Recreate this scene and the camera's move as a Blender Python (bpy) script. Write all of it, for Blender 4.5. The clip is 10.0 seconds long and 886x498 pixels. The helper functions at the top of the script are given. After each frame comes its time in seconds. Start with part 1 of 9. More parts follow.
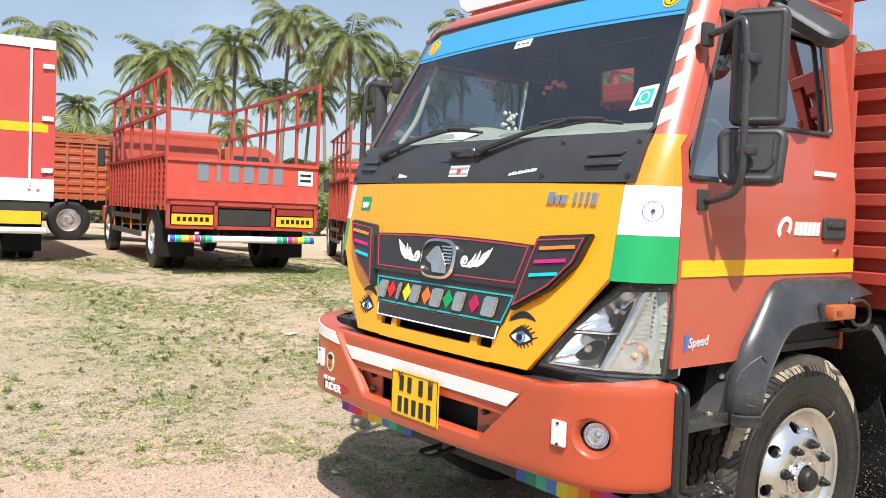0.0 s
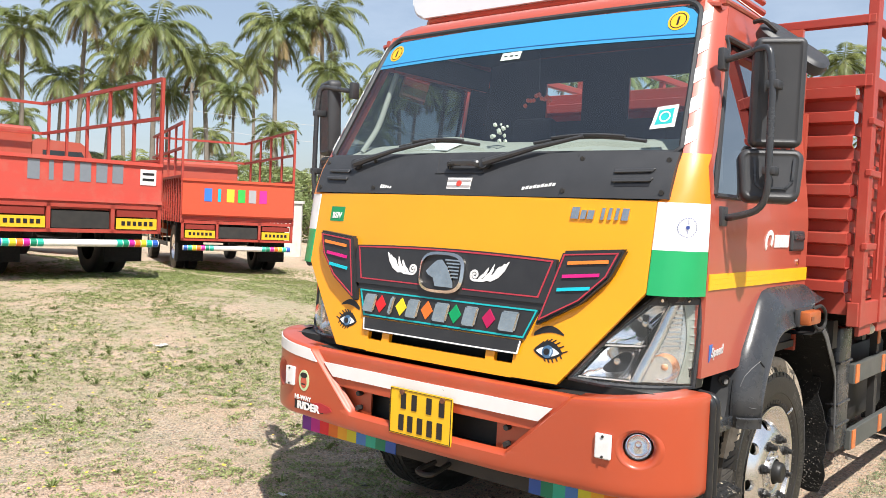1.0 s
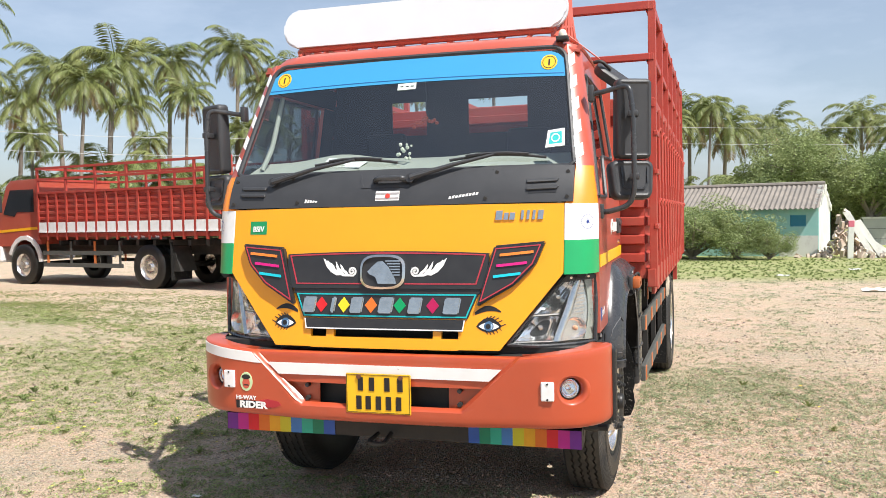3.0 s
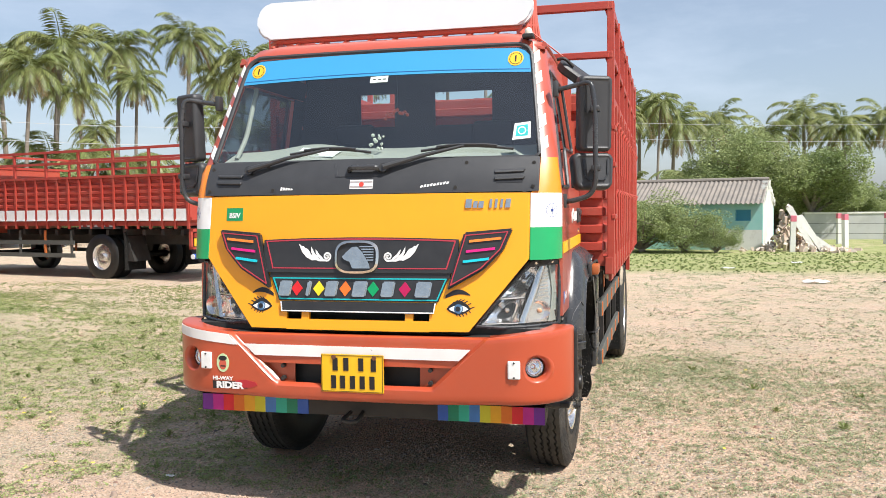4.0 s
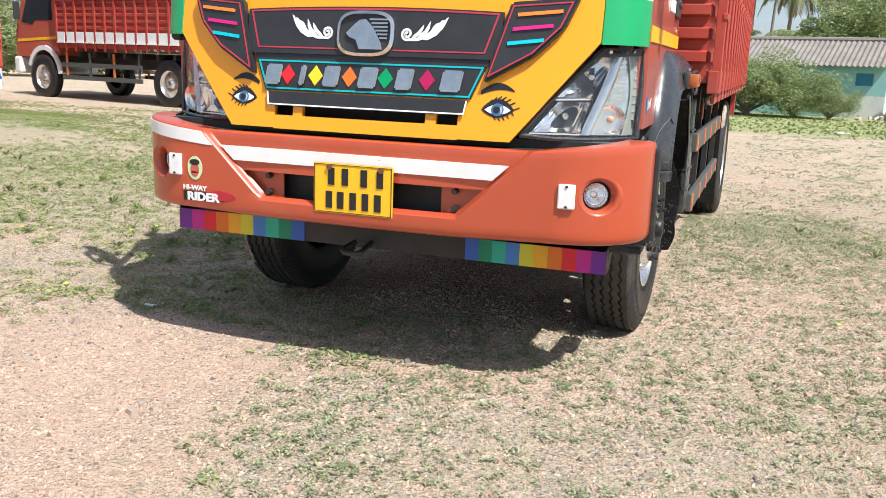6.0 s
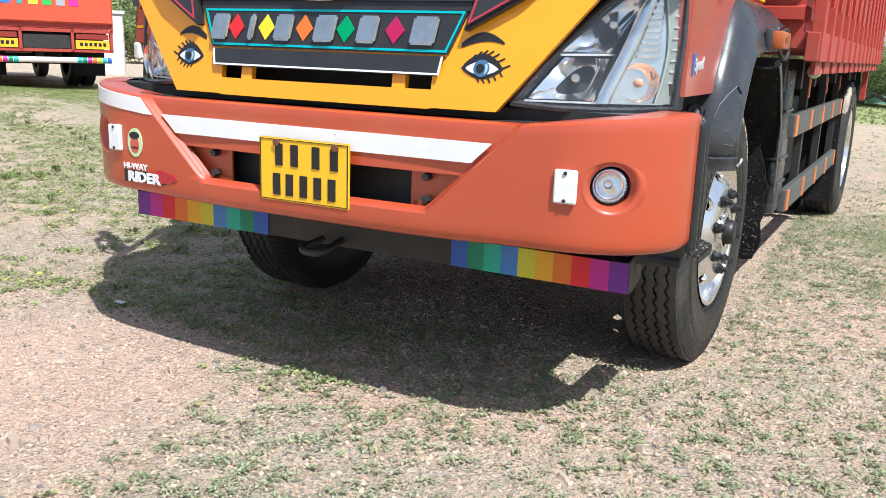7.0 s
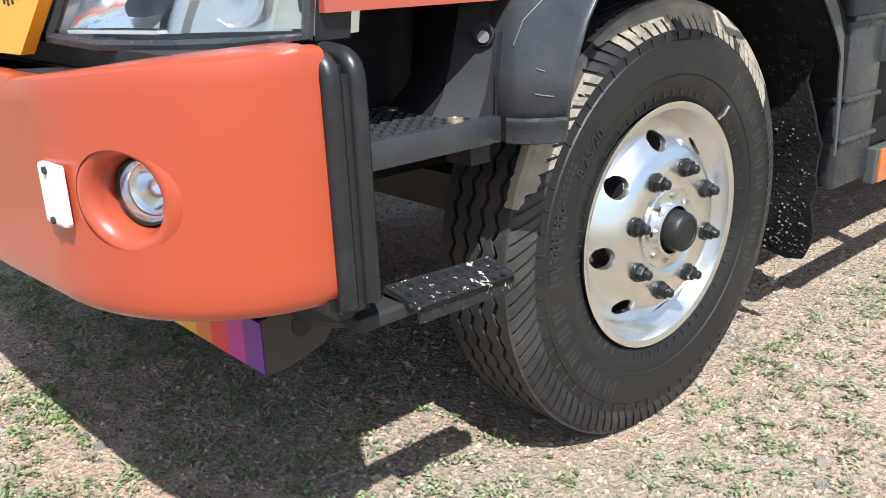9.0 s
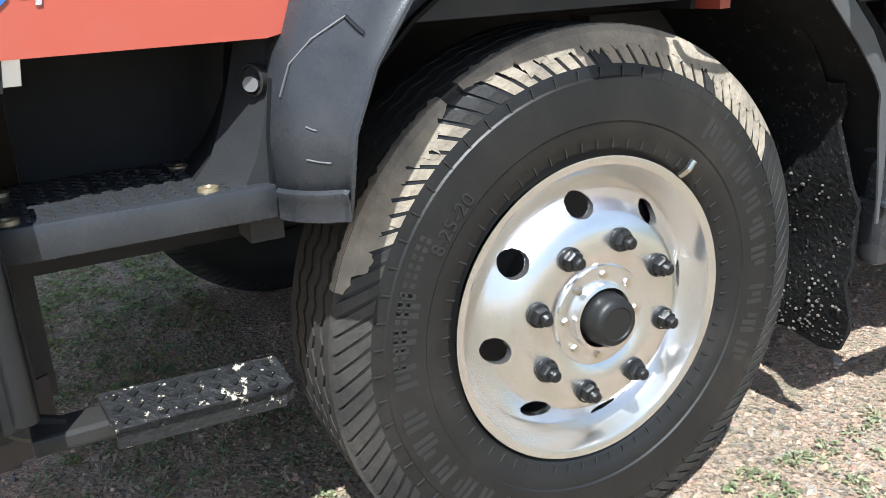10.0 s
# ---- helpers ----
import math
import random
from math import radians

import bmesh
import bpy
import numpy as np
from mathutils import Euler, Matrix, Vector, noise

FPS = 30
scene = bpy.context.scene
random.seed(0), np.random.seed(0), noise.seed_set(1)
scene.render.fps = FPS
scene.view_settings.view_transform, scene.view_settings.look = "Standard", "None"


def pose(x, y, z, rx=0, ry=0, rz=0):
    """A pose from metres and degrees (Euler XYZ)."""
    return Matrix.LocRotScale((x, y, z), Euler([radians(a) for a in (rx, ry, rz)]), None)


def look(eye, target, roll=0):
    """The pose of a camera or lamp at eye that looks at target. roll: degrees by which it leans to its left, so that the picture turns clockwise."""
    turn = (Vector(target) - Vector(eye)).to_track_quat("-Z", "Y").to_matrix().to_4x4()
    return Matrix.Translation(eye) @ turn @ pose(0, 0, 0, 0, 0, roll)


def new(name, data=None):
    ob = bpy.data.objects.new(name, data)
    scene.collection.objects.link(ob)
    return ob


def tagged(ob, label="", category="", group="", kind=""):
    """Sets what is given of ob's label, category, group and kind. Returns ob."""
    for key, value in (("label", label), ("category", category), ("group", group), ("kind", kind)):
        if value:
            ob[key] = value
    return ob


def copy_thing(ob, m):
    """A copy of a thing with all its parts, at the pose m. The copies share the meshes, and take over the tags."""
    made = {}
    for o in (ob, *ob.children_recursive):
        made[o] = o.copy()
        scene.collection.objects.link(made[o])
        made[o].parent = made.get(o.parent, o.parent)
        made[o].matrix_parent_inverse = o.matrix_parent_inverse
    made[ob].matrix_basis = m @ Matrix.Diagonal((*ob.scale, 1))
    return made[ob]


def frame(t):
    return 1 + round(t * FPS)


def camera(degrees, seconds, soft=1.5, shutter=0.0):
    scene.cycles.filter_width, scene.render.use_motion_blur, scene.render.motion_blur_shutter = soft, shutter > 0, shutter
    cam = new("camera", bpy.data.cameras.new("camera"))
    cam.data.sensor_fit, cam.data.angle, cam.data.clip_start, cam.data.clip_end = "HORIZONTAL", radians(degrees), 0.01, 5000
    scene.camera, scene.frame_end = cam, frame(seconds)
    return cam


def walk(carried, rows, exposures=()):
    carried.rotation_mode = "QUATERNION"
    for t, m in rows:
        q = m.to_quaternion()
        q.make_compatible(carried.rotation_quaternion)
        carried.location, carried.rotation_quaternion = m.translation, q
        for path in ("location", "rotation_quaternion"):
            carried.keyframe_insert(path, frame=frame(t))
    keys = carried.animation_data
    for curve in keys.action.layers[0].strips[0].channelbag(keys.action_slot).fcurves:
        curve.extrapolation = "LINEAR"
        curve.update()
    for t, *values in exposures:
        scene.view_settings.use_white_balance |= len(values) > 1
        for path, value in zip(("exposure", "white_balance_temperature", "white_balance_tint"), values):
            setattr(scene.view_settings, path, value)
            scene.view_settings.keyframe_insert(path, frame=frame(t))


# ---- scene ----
cam = camera(55.6, 10.0, soft=0.8)
PATH = [
    (0, (2.669, -1.972, 1.458), (1.09, -0.748, 1.368), 2.3),
    (0.5, (2.364, -2.258, 1.472), (0.941, -0.855, 1.398), 2.1),
    (1, (2.069, -2.489, 1.485), (0.815, -0.933, 1.409), 2.5),
    (1.5, (1.767, -2.629, 1.493), (0.734, -0.918, 1.417), 0.5),
    (2, (1.505, -2.932, 1.512), (0.725, -1.092, 1.442), -1.4),
    (2.5, (1.4, -3.292, 1.524), (0.728, -1.41, 1.454), -1.2),
    (3, (1.393, -3.587, 1.523), (0.819, -1.672, 1.444), -1.1),
    (4.5, (1.342, -3.804, 1.451), (0.9, -1.857, 1.334), -0.3),
    (5, (1.353, -3.546, 1.348), (0.922, -1.604, 1.145), -0.3),
    (5.5, (1.325, -3.187, 1.236), (0.825, -1.292, 0.836), 0.7),
    (5.7, (1.286, -3.01, 1.214), (0.74, -1.133, 0.793), 1.5),
    (6.8, (1.449, -2.107, 1.074), (0.557, -0.375, 0.624), 1.8),
    (7, (1.464, -1.927, 1.066), (0.556, -0.206, 0.605), 2.0),
    (7.5, (1.561, -1.525, 1.063), (0.615, 0.168, 0.574), 0.6),
    (8, (1.699, -1.137, 1.055), (0.565, 0.403, 0.47), 0.8),
    (8.3, (1.745, -0.894, 1.051), (0.567, 0.588, 0.388), 0.6),
    (8.5, (1.777, -0.734, 1.048), (0.567, 0.723, 0.403), 0.6),
    (9, (1.916, -0.356, 1.025), (0.523, 0.927, 0.382), -1.8),
    (9.5, (1.99, -0.016, 1.014), (0.437, 1.062, 0.362), -2.3),
    (10, (2.001, 0.328, 1.04), (0.34, 1.243, 0.405), -2.9),
]
walk(cam, [(t, look(eye, target, roll)) for t, eye, target, roll in PATH],
     [(0, 0.50, 6350, 10), (5, 0.50, 6300, 10), (7, 0.52, 5750, 8), (8.5, 0.54, 5700, 7), (10, 0.72, 5600, 6)])

# ---- light ----
SUN = Vector((0.583, -0.360, 1.0)).normalized()
world = bpy.data.worlds.new("sky")
scene.world = world
world.use_nodes = True
wn = world.node_tree.nodes
sky = wn.new("ShaderNodeTexSky")
sky.sky_type = "NISHITA"
sky.sun_disc = False
sky.sun_elevation = math.asin(SUN.z)
sky.sun_rotation = math.atan2(SUN.x, SUN.y)
sky.air_density, sky.dust_density, sky.ozone_density = 1.0, 1.6, 1.0
wn["Background"].inputs["Strength"].default_value = 0.087
# thin white cloud low in the sky
wl = world.node_tree.links
wc, wt, wr, wm = wn.new("ShaderNodeTexCoord"), wn.new("ShaderNodeTexNoise"), wn.new("ShaderNodeMapRange"), wn.new("ShaderNodeMix")
wmap = wn.new("ShaderNodeMapping")
wmap.inputs["Scale"].default_value = (1.0, 1.0, 3.2)
wl.new(wc.outputs["Generated"], wmap.inputs[0])
wl.new(wmap.outputs[0], wt.inputs["Vector"])
wt.inputs["Scale"].default_value, wt.inputs["Detail"].default_value, wt.inputs["Roughness"].default_value = 3.2, 8, 0.6
wr.inputs[1].default_value, wr.inputs[2].default_value, wr.inputs[3].default_value, wr.inputs[4].default_value = 0.48, 0.80, 0.26, 0.58
wl.new(wt.outputs["Fac"], wr.inputs[0])
wm.data_type = "RGBA"
wm.inputs[7].default_value = (7.3, 8.1, 9.3, 1)
wl.new(wr.outputs[0], wm.inputs[0])
wl.new(sky.outputs[0], wm.inputs[6])
wl.new(wm.outputs[2], wn["Background"].inputs["Color"])
lamp = bpy.data.lights.new("sun", "SUN")
lamp.energy, lamp.angle, lamp.color = 5.0, radians(0.6), (1.0, 0.95, 0.87)
sun = new("sun", lamp)
sun.matrix_world = look(SUN * 50, (0, 0, 0))


# ---- materials ----
def material(name, color, rough=0.5, metal=0.0, second=None, scale=8.0, amount=0.5, bump=0.0, bump_scale=60.0, coat=0.0, spec=0.5, per_piece=0.0, dirt=None, dirt_amount=0.0, dirt_scale=2.5, dirt_edge=(0.5, 0.72)):
    """Principled surface with two scales of colour change, a fine relief and, if wanted, dirt patches."""
    m = bpy.data.materials.new(name)
    m.use_nodes = True
    t = m.node_tree
    n, l = t.nodes, t.links
    b = n["Principled BSDF"]
    b.inputs["Roughness"].default_value, b.inputs["Metallic"].default_value = rough, metal
    b.inputs["Coat Weight"].default_value, b.inputs["Coat Roughness"].default_value = coat, 0.08
    b.inputs["Specular IOR Level"].default_value = spec
    co = n.new("ShaderNodeTexCoord")
    second = second or tuple(c * 0.8 for c in color)
    big = n.new("ShaderNodeTexNoise")
    big.inputs["Scale"].default_value, big.inputs["Detail"].default_value = scale, 6
    l.new(co.outputs["Object"], big.inputs["Vector"])
    ramp = n.new("ShaderNodeMapRange")
    ramp.inputs[1].default_value, ramp.inputs[2].default_value = 0.35, 0.68
    ramp.inputs[3].default_value, ramp.inputs[4].default_value = 0.0, amount
    l.new(big.outputs["Fac"], ramp.inputs[0])
    mix = n.new("ShaderNodeMix")
    mix.data_type = "RGBA"
    mix.inputs[6].default_value, mix.inputs[7].default_value = (*color, 1), (*second, 1)
    l.new(ramp.outputs[0], mix.inputs[0])
    out = mix.outputs[2]
    if dirt:
        dn = n.new("ShaderNodeTexNoise")
        dn.inputs["Scale"].default_value, dn.inputs["Detail"].default_value, dn.inputs["Roughness"].default_value = dirt_scale, 9, 0.7
        l.new(co.outputs["Object"], dn.inputs["Vector"])
        dr = n.new("ShaderNodeMapRange")
        dr.inputs[1].default_value, dr.inputs[2].default_value, dr.inputs[4].default_value = *dirt_edge, dirt_amount
        l.new(dn.outputs["Fac"], dr.inputs[0])
        dm = n.new("ShaderNodeMix")
        dm.data_type = "RGBA"
        dm.inputs[7].default_value = (*dirt, 1)
        l.new(out, dm.inputs[6])
        l.new(dr.outputs[0], dm.inputs[0])
        out = dm.outputs[2]
        rm = n.new("ShaderNodeMapRange")
        rm.inputs[3].default_value, rm.inputs[4].default_value = rough, min(1, rough + 0.4)
        l.new(dr.outputs[0], rm.inputs[0])
        l.new(rm.outputs[0], b.inputs["Roughness"])
    if per_piece:
        info = n.new("ShaderNodeObjectInfo")
        isle = n.new("ShaderNodeNewGeometry")
        add = n.new("ShaderNodeMath")
        l.new(info.outputs["Random"], add.inputs[0])
        l.new(isle.outputs["Random Per Island"], add.inputs[1])
        frac = n.new("ShaderNodeMath")
        frac.operation = "FRACT"
        l.new(add.outputs[0], frac.inputs[0])
        hv = n.new("ShaderNodeHueSaturation")
        vr = n.new("ShaderNodeMapRange")
        vr.inputs[3].default_value, vr.inputs[4].default_value = 1 - per_piece, 1 + per_piece
        l.new(frac.outputs[0], vr.inputs[0])
        l.new(vr.outputs[0], hv.inputs["Value"])
        l.new(out, hv.inputs["Color"])
        out = hv.outputs[0]
    l.new(out, b.inputs["Base Color"])
    if bump:
        fine = n.new("ShaderNodeTexNoise")
        fine.inputs["Scale"].default_value, fine.inputs["Detail"].default_value = bump_scale, 5
        l.new(co.outputs["Object"], fine.inputs["Vector"])
        bp = n.new("ShaderNodeBump")
        bp.inputs["Strength"].default_value, bp.inputs["Distance"].default_value = bump, 0.01
        l.new(fine.outputs["Fac"], bp.inputs["Height"])
        l.new(bp.outputs[0], b.inputs["Normal"])
    return m


def glass(name, tint, gloss=0.02, least=0.075):
    """Thin sheet glass: tinted see-through with mirror gloss by Fresnel."""
    m = bpy.data.materials.new(name)
    m.use_nodes = True
    t = m.node_tree
    n, l = t.nodes, t.links
    n.remove(n["Principled BSDF"])
    tr, gl, mx, fr, pw, ad = (n.new("ShaderNode" + k) for k in ("BsdfTransparent", "BsdfGlossy", "MixShader", "LayerWeight", "Math", "Math"))
    tr.inputs[0].default_value = (*tint, 1)
    gl.inputs["Roughness"].default_value = gloss
    fr.inputs[0].default_value = 0.5
    pw.operation, ad.operation = "POWER", "MULTIPLY_ADD"
    pw.inputs[1].default_value = 4.5
    ad.inputs[1].default_value, ad.inputs[2].default_value = 0.9, least
    l.new(fr.outputs["Facing"], pw.inputs[0])
    l.new(pw.outputs[0], ad.inputs[0])
    l.new(ad.outputs[0], mx.inputs[0])
    l.new(tr.outputs[0], mx.inputs[1])
    l.new(gl.outputs[0], mx.inputs[2])
    l.new(mx.outputs[0], n["Material Output"].inputs[0])
    return m


DUST = (0.34, 0.25, 0.18)
RED = material("cab_paint", (0.45, 0.085, 0.052), 0.36, second=(0.41, 0.080, 0.050), scale=3, coat=0.5, dirt=DUST, dirt_amount=0.12, bump=0.02, bump_scale=30)
BUMPER = material("bumper_paint", (0.45, 0.070, 0.026), 0.34, second=(0.40, 0.066, 0.026), scale=4, coat=0.45, dirt=DUST, dirt_amount=0.12, bump=0.05, bump_scale=9)
YELLOW = material("yellow_paint", (0.86, 0.350, 0.005), 0.36, second=(0.82, 0.315, 0.005), scale=3, coat=0.3)
STRIPE = material("yellow_tape", (0.92, 0.48, 0.012), 0.4, second=(0.85, 0.42, 0.01), scale=20)
SAFFRON = material("saffron_paint", (0.90, 0.27, 0.015), 0.4, scale=4, coat=0.3)
WHITE = material("white_paint", (0.80, 0.80, 0.79), 0.4, second=(0.72, 0.71, 0.69), scale=6, dirt=DUST, dirt_amount=0.18, dirt_scale=12)
GREEN = material("green_paint", (0.010, 0.335, 0.105), 0.38, scale=4, coat=0.3)
BLUE = material("blue_film", (0.045, 0.275, 0.51), 0.35, second=(0.045, 0.26, 0.49), scale=3)
PLASTIC = material("black_plastic", (0.034, 0.036, 0.040), 0.27, second=(0.064, 0.066, 0.070), scale=6, bump=0.05, bump_scale=400, dirt=(0.15, 0.14, 0.13), dirt_amount=0.16, dirt_scale=9)
MATTE = material("grained_black_plastic", (0.036, 0.037, 0.040), 0.46, second=(0.050, 0.051, 0.054), scale=14, bump=0.12, bump_scale=500)
RUBBER = material("tyre_rubber", (0.011, 0.0108, 0.0105), 0.46, second=(0.020, 0.019, 0.018), scale=9, bump=0.06, bump_scale=160, dirt=(0.20, 0.16, 0.12), dirt_amount=0.10, dirt_scale=3.2)
TREAD = material("dusty_tread_rubber", (0.024, 0.023, 0.022), 0.7, second=(0.042, 0.038, 0.033), scale=7, amount=0.8, bump=0.2, bump_scale=120, dirt=(0.28, 0.24, 0.19), dirt_amount=0.22, dirt_scale=4)
DRY_MUD = material("dried_tan_mud", (0.44, 0.37, 0.28), 0.95, second=(0.22, 0.19, 0.15), scale=14, amount=0.9, bump=0.6, bump_scale=70)
LETTER = material("worn_rubber_lettering", (0.026, 0.026, 0.026), 0.36, second=(0.044, 0.042, 0.041), scale=30)
SILVER = material("silver_rim_paint", (0.88, 0.87, 0.86), 0.25, 0.94, second=(0.74, 0.72, 0.70), scale=7, dirt=(0.50, 0.43, 0.34), dirt_amount=0.07, dirt_scale=5, bump=0.015, bump_scale=22)
CHROME = material("chrome", (0.74, 0.71, 0.65), 0.15, 1.0, second=(0.55, 0.51, 0.45), scale=25, bump=0.06, bump_scale=90)
DARK = material("dark_metal", (0.022, 0.021, 0.020), 0.6, 0.0, second=(0.045, 0.04, 0.035), scale=9, bump=0.1, bump_scale=80)
FLAP = material("worn_rubber_flap", (0.009, 0.009, 0.009), 0.9, second=(0.018, 0.017, 0.016), scale=30, amount=0.5, spec=0.25, bump=0.5, bump_scale=90, dirt=(0.22, 0.20, 0.17), dirt_amount=0.5, dirt_scale=95, dirt_edge=(0.58, 0.67))
CARGO = material("cargo_red_paint", (0.40, 0.052, 0.034), 0.48, second=(0.33, 0.046, 0.032), scale=5, dirt=(0.30, 0.16, 0.11), dirt_amount=0.3, dirt_scale=3, bump=0.05, bump_scale=40)
BLACKNUT = material("black_painted_nut", (0.010, 0.010, 0.010), 0.42, second=(0.02, 0.019, 0.018), scale=60)
RECESS = material("dull_black_moulding", (0.022, 0.022, 0.023), 0.62, second=(0.034, 0.034, 0.034), scale=14, bump=0.10, bump_scale=400, spec=0.25)
DRUM = material("dull_cast_iron", (0.20, 0.19, 0.18), 0.55, 0.4, second=(0.12, 0.10, 0.09), scale=20)
LINER = material("dirty_black_liner", (0.010, 0.010, 0.010), 0.9, second=(0.018, 0.017, 0.016), scale=20, amount=0.5, spec=0.2, bump=0.4, bump_scale=60, dirt=(0.15, 0.13, 0.11), dirt_amount=0.45, dirt_scale=34, dirt_edge=(0.60, 0.68))
GUARD_LIP = material("lit_grey_plastic", (0.095, 0.097, 0.10), 0.42, second=(0.07, 0.072, 0.075), scale=12, bump=0.05, bump_scale=200)
GRIT = material("caked_grit", (0.15, 0.135, 0.115), 0.95, second=(0.09, 0.08, 0.07), scale=40, amount=0.9, per_piece=0.5)
LENS = glass("clear_lens", (0.93, 0.95, 0.96), 0.03)
PANE = glass("windscreen_glass", (0.80, 0.92, 0.90), 0.01, 0.16)
SIDE_PANE = glass("door_glass", (0.30, 0.33, 0.36), 0.01, 0.42)
REFLECTOR = material("lamp_reflector", (0.95, 0.955, 0.96), 0.15, 0.97, second=(0.88, 0.89, 0.90), scale=40, bump=0.03, bump_scale=55)
AMBER = material("amber_plastic", (0.80, 0.19, 0.02), 0.3, scale=30)
DASH = material("grey_dashboard", (0.34, 0.34, 0.30), 0.7, second=(0.27, 0.27, 0.24), scale=5, bump=0.05, bump_scale=200)
CLOTH = material("dark_seat_cloth", (0.035, 0.035, 0.038), 0.85, scale=30, bump=0.1, bump_scale=300)


def leafy(m, amount=0.35):
    """Lets part of the light through a leaf."""
    n, l = m.node_tree.nodes, m.node_tree.links
    base = n["Principled BSDF"]
    tl, mx = n.new("ShaderNodeBsdfTranslucent"), n.new("ShaderNodeMixShader")
    l.new(base.inputs["Base Color"].links[0].from_socket, tl.inputs[0])
    mx.inputs[0].default_value = amount
    l.new(base.outputs[0], mx.inputs[1])
    l.new(tl.outputs[0], mx.inputs[2])
    l.new(mx.outputs[0], n["Material Output"].inputs[0])
    return m


def plain(name, color, rough=0.45, metal=0.0):
    return material(name, color, rough, metal, second=tuple(c * 0.88 for c in color), scale=25)


# ---- mesh helpers ----
def part(name, bm, mat, parent=None, label="", smooth=False, at=None):
    """Links a bmesh as one mesh object, under a thing if one is given."""
    me = bpy.data.meshes.new(name)
    bmesh.ops.recalc_face_normals(bm, faces=bm.faces)
    bm.to_mesh(me)
    bm.free()
    me.materials.append(mat)
    if smooth:
        me.shade_smooth()
        me.set_sharp_from_angle(angle=radians(38))
    ob = new(name, me)
    if at is not None:
        ob.matrix_world = at
    if parent is not None:
        ob.parent = parent
    if label:
        tagged(ob, label)
    return ob


def pieces(name, bm, mat, parent, label=""):
    """Links each separate piece of a bmesh as a part of its own."""
    left = set(bm.faces)
    while left:
        todo, isle = [left.pop()], []
        while todo:
            f = todo.pop()
            isle.append(f)
            for e in f.edges:
                for g in e.link_faces:
                    if g in left:
                        left.remove(g)
                        todo.append(g)
        one = bmesh.new()
        place = {}
        for v in {v for f in isle for v in f.verts}:
            place[v] = one.verts.new(v.co)
        for f in isle:
            one.faces.new([place[v] for v in f.verts])
        part(name, one, mat, parent, label)
    bm.free()


def root(name, label, category, group="", at=None, kind=""):
    ob = new(name)
    ob.empty_display_size = 0.2
    if at is not None:
        ob.matrix_world = at
    return tagged(ob, label, category, group, kind)


def box(bm, x0, x1, y0, y1, z0, z1, bevel=0.0):
    r = bmesh.ops.create_cube(bm, size=1)
    for v in r["verts"]:
        v.co = Vector(((x0 + x1) / 2 + v.co.x * (x1 - x0), (y0 + y1) / 2 + v.co.y * (y1 - y0), (z0 + z1) / 2 + v.co.z * (z1 - z0)))
    if bevel:
        es = list({e for v in r["verts"] for e in v.link_edges})
        bmesh.ops.bevel(bm, geom=es, offset=bevel, segments=2, affect="EDGES", profile=0.5)
    return bm


def boxes(*rows, bevel=0.0):
    bm = bmesh.new()
    for r in rows:
        box(bm, *r, bevel=bevel)
    return bm


def tube(bm, path, r, seg=8, cap=True):
    """A round bar along a path of points; r may be a list."""
    pts = [Vector(p) for p in path]
    rr = r if isinstance(r, (list, tuple)) else [r] * len(pts)
    rings, side = [], None
    for i, p in enumerate(pts):
        d = (pts[min(i + 1, len(pts) - 1)] - pts[max(i - 1, 0)]).normalized()
        if side is None:
            side = d.orthogonal().normalized()
        side = (side - d * side.dot(d)).normalized()
        up = d.cross(side)
        rings.append([bm.verts.new(p + rr[i] * (math.cos(a) * side + math.sin(a) * up)) for a in (2 * math.pi * k / seg for k in range(seg))])
    for a, b in zip(rings, rings[1:]):
        for k in range(seg):
            bm.faces.new((a[k], a[(k + 1) % seg], b[(k + 1) % seg], b[k]))
    if cap:
        bm.faces.new(rings[0])
        bm.faces.new(rings[-1])
    return bm


def bent(points, r=0.05, n=5):
    """A path with its corners rounded."""
    pts = [Vector(p) for p in points]
    out = [pts[0]]
    for a, b, c in zip(pts, pts[1:], pts[2:]):
        p = b + (a - b).normalized() * min(r, (a - b).length / 2)
        q = b + (c - b).normalized() * min(r, (c - b).length / 2)
        for k in range(n + 1):
            t = k / n
            out.append((1 - t) ** 2 * p + 2 * t * (1 - t) * b + t * t * q)
    return out + [pts[-1]]


def lathe(bm, profile, seg=64, centre=(0, 0, 0)):
    """Turns (x, r) pairs round the x axis."""
    c = Vector(centre)
    rings = []
    for x, r in profile:
        if r < 1e-5:
            rings.append([bm.verts.new(c + Vector((x, 0, 0)))])
        else:
            rings.append([bm.verts.new(c + Vector((x, r * math.cos(2 * math.pi * k / seg), r * math.sin(2 * math.pi * k / seg)))) for k in range(seg)])
    for a, b in zip(rings, rings[1:]):
        for k in range(seg):
            j = (k + 1) % seg
            if len(a) == 1 and len(b) == 1:
                continue
            if len(a) == 1:
                bm.faces.new((a[0], b[j], b[k]))
            elif len(b) == 1:
                bm.faces.new((a[k], a[j], b[0]))
            else:
                bm.faces.new((a[k], a[j], b[j], b[k]))
    return bm


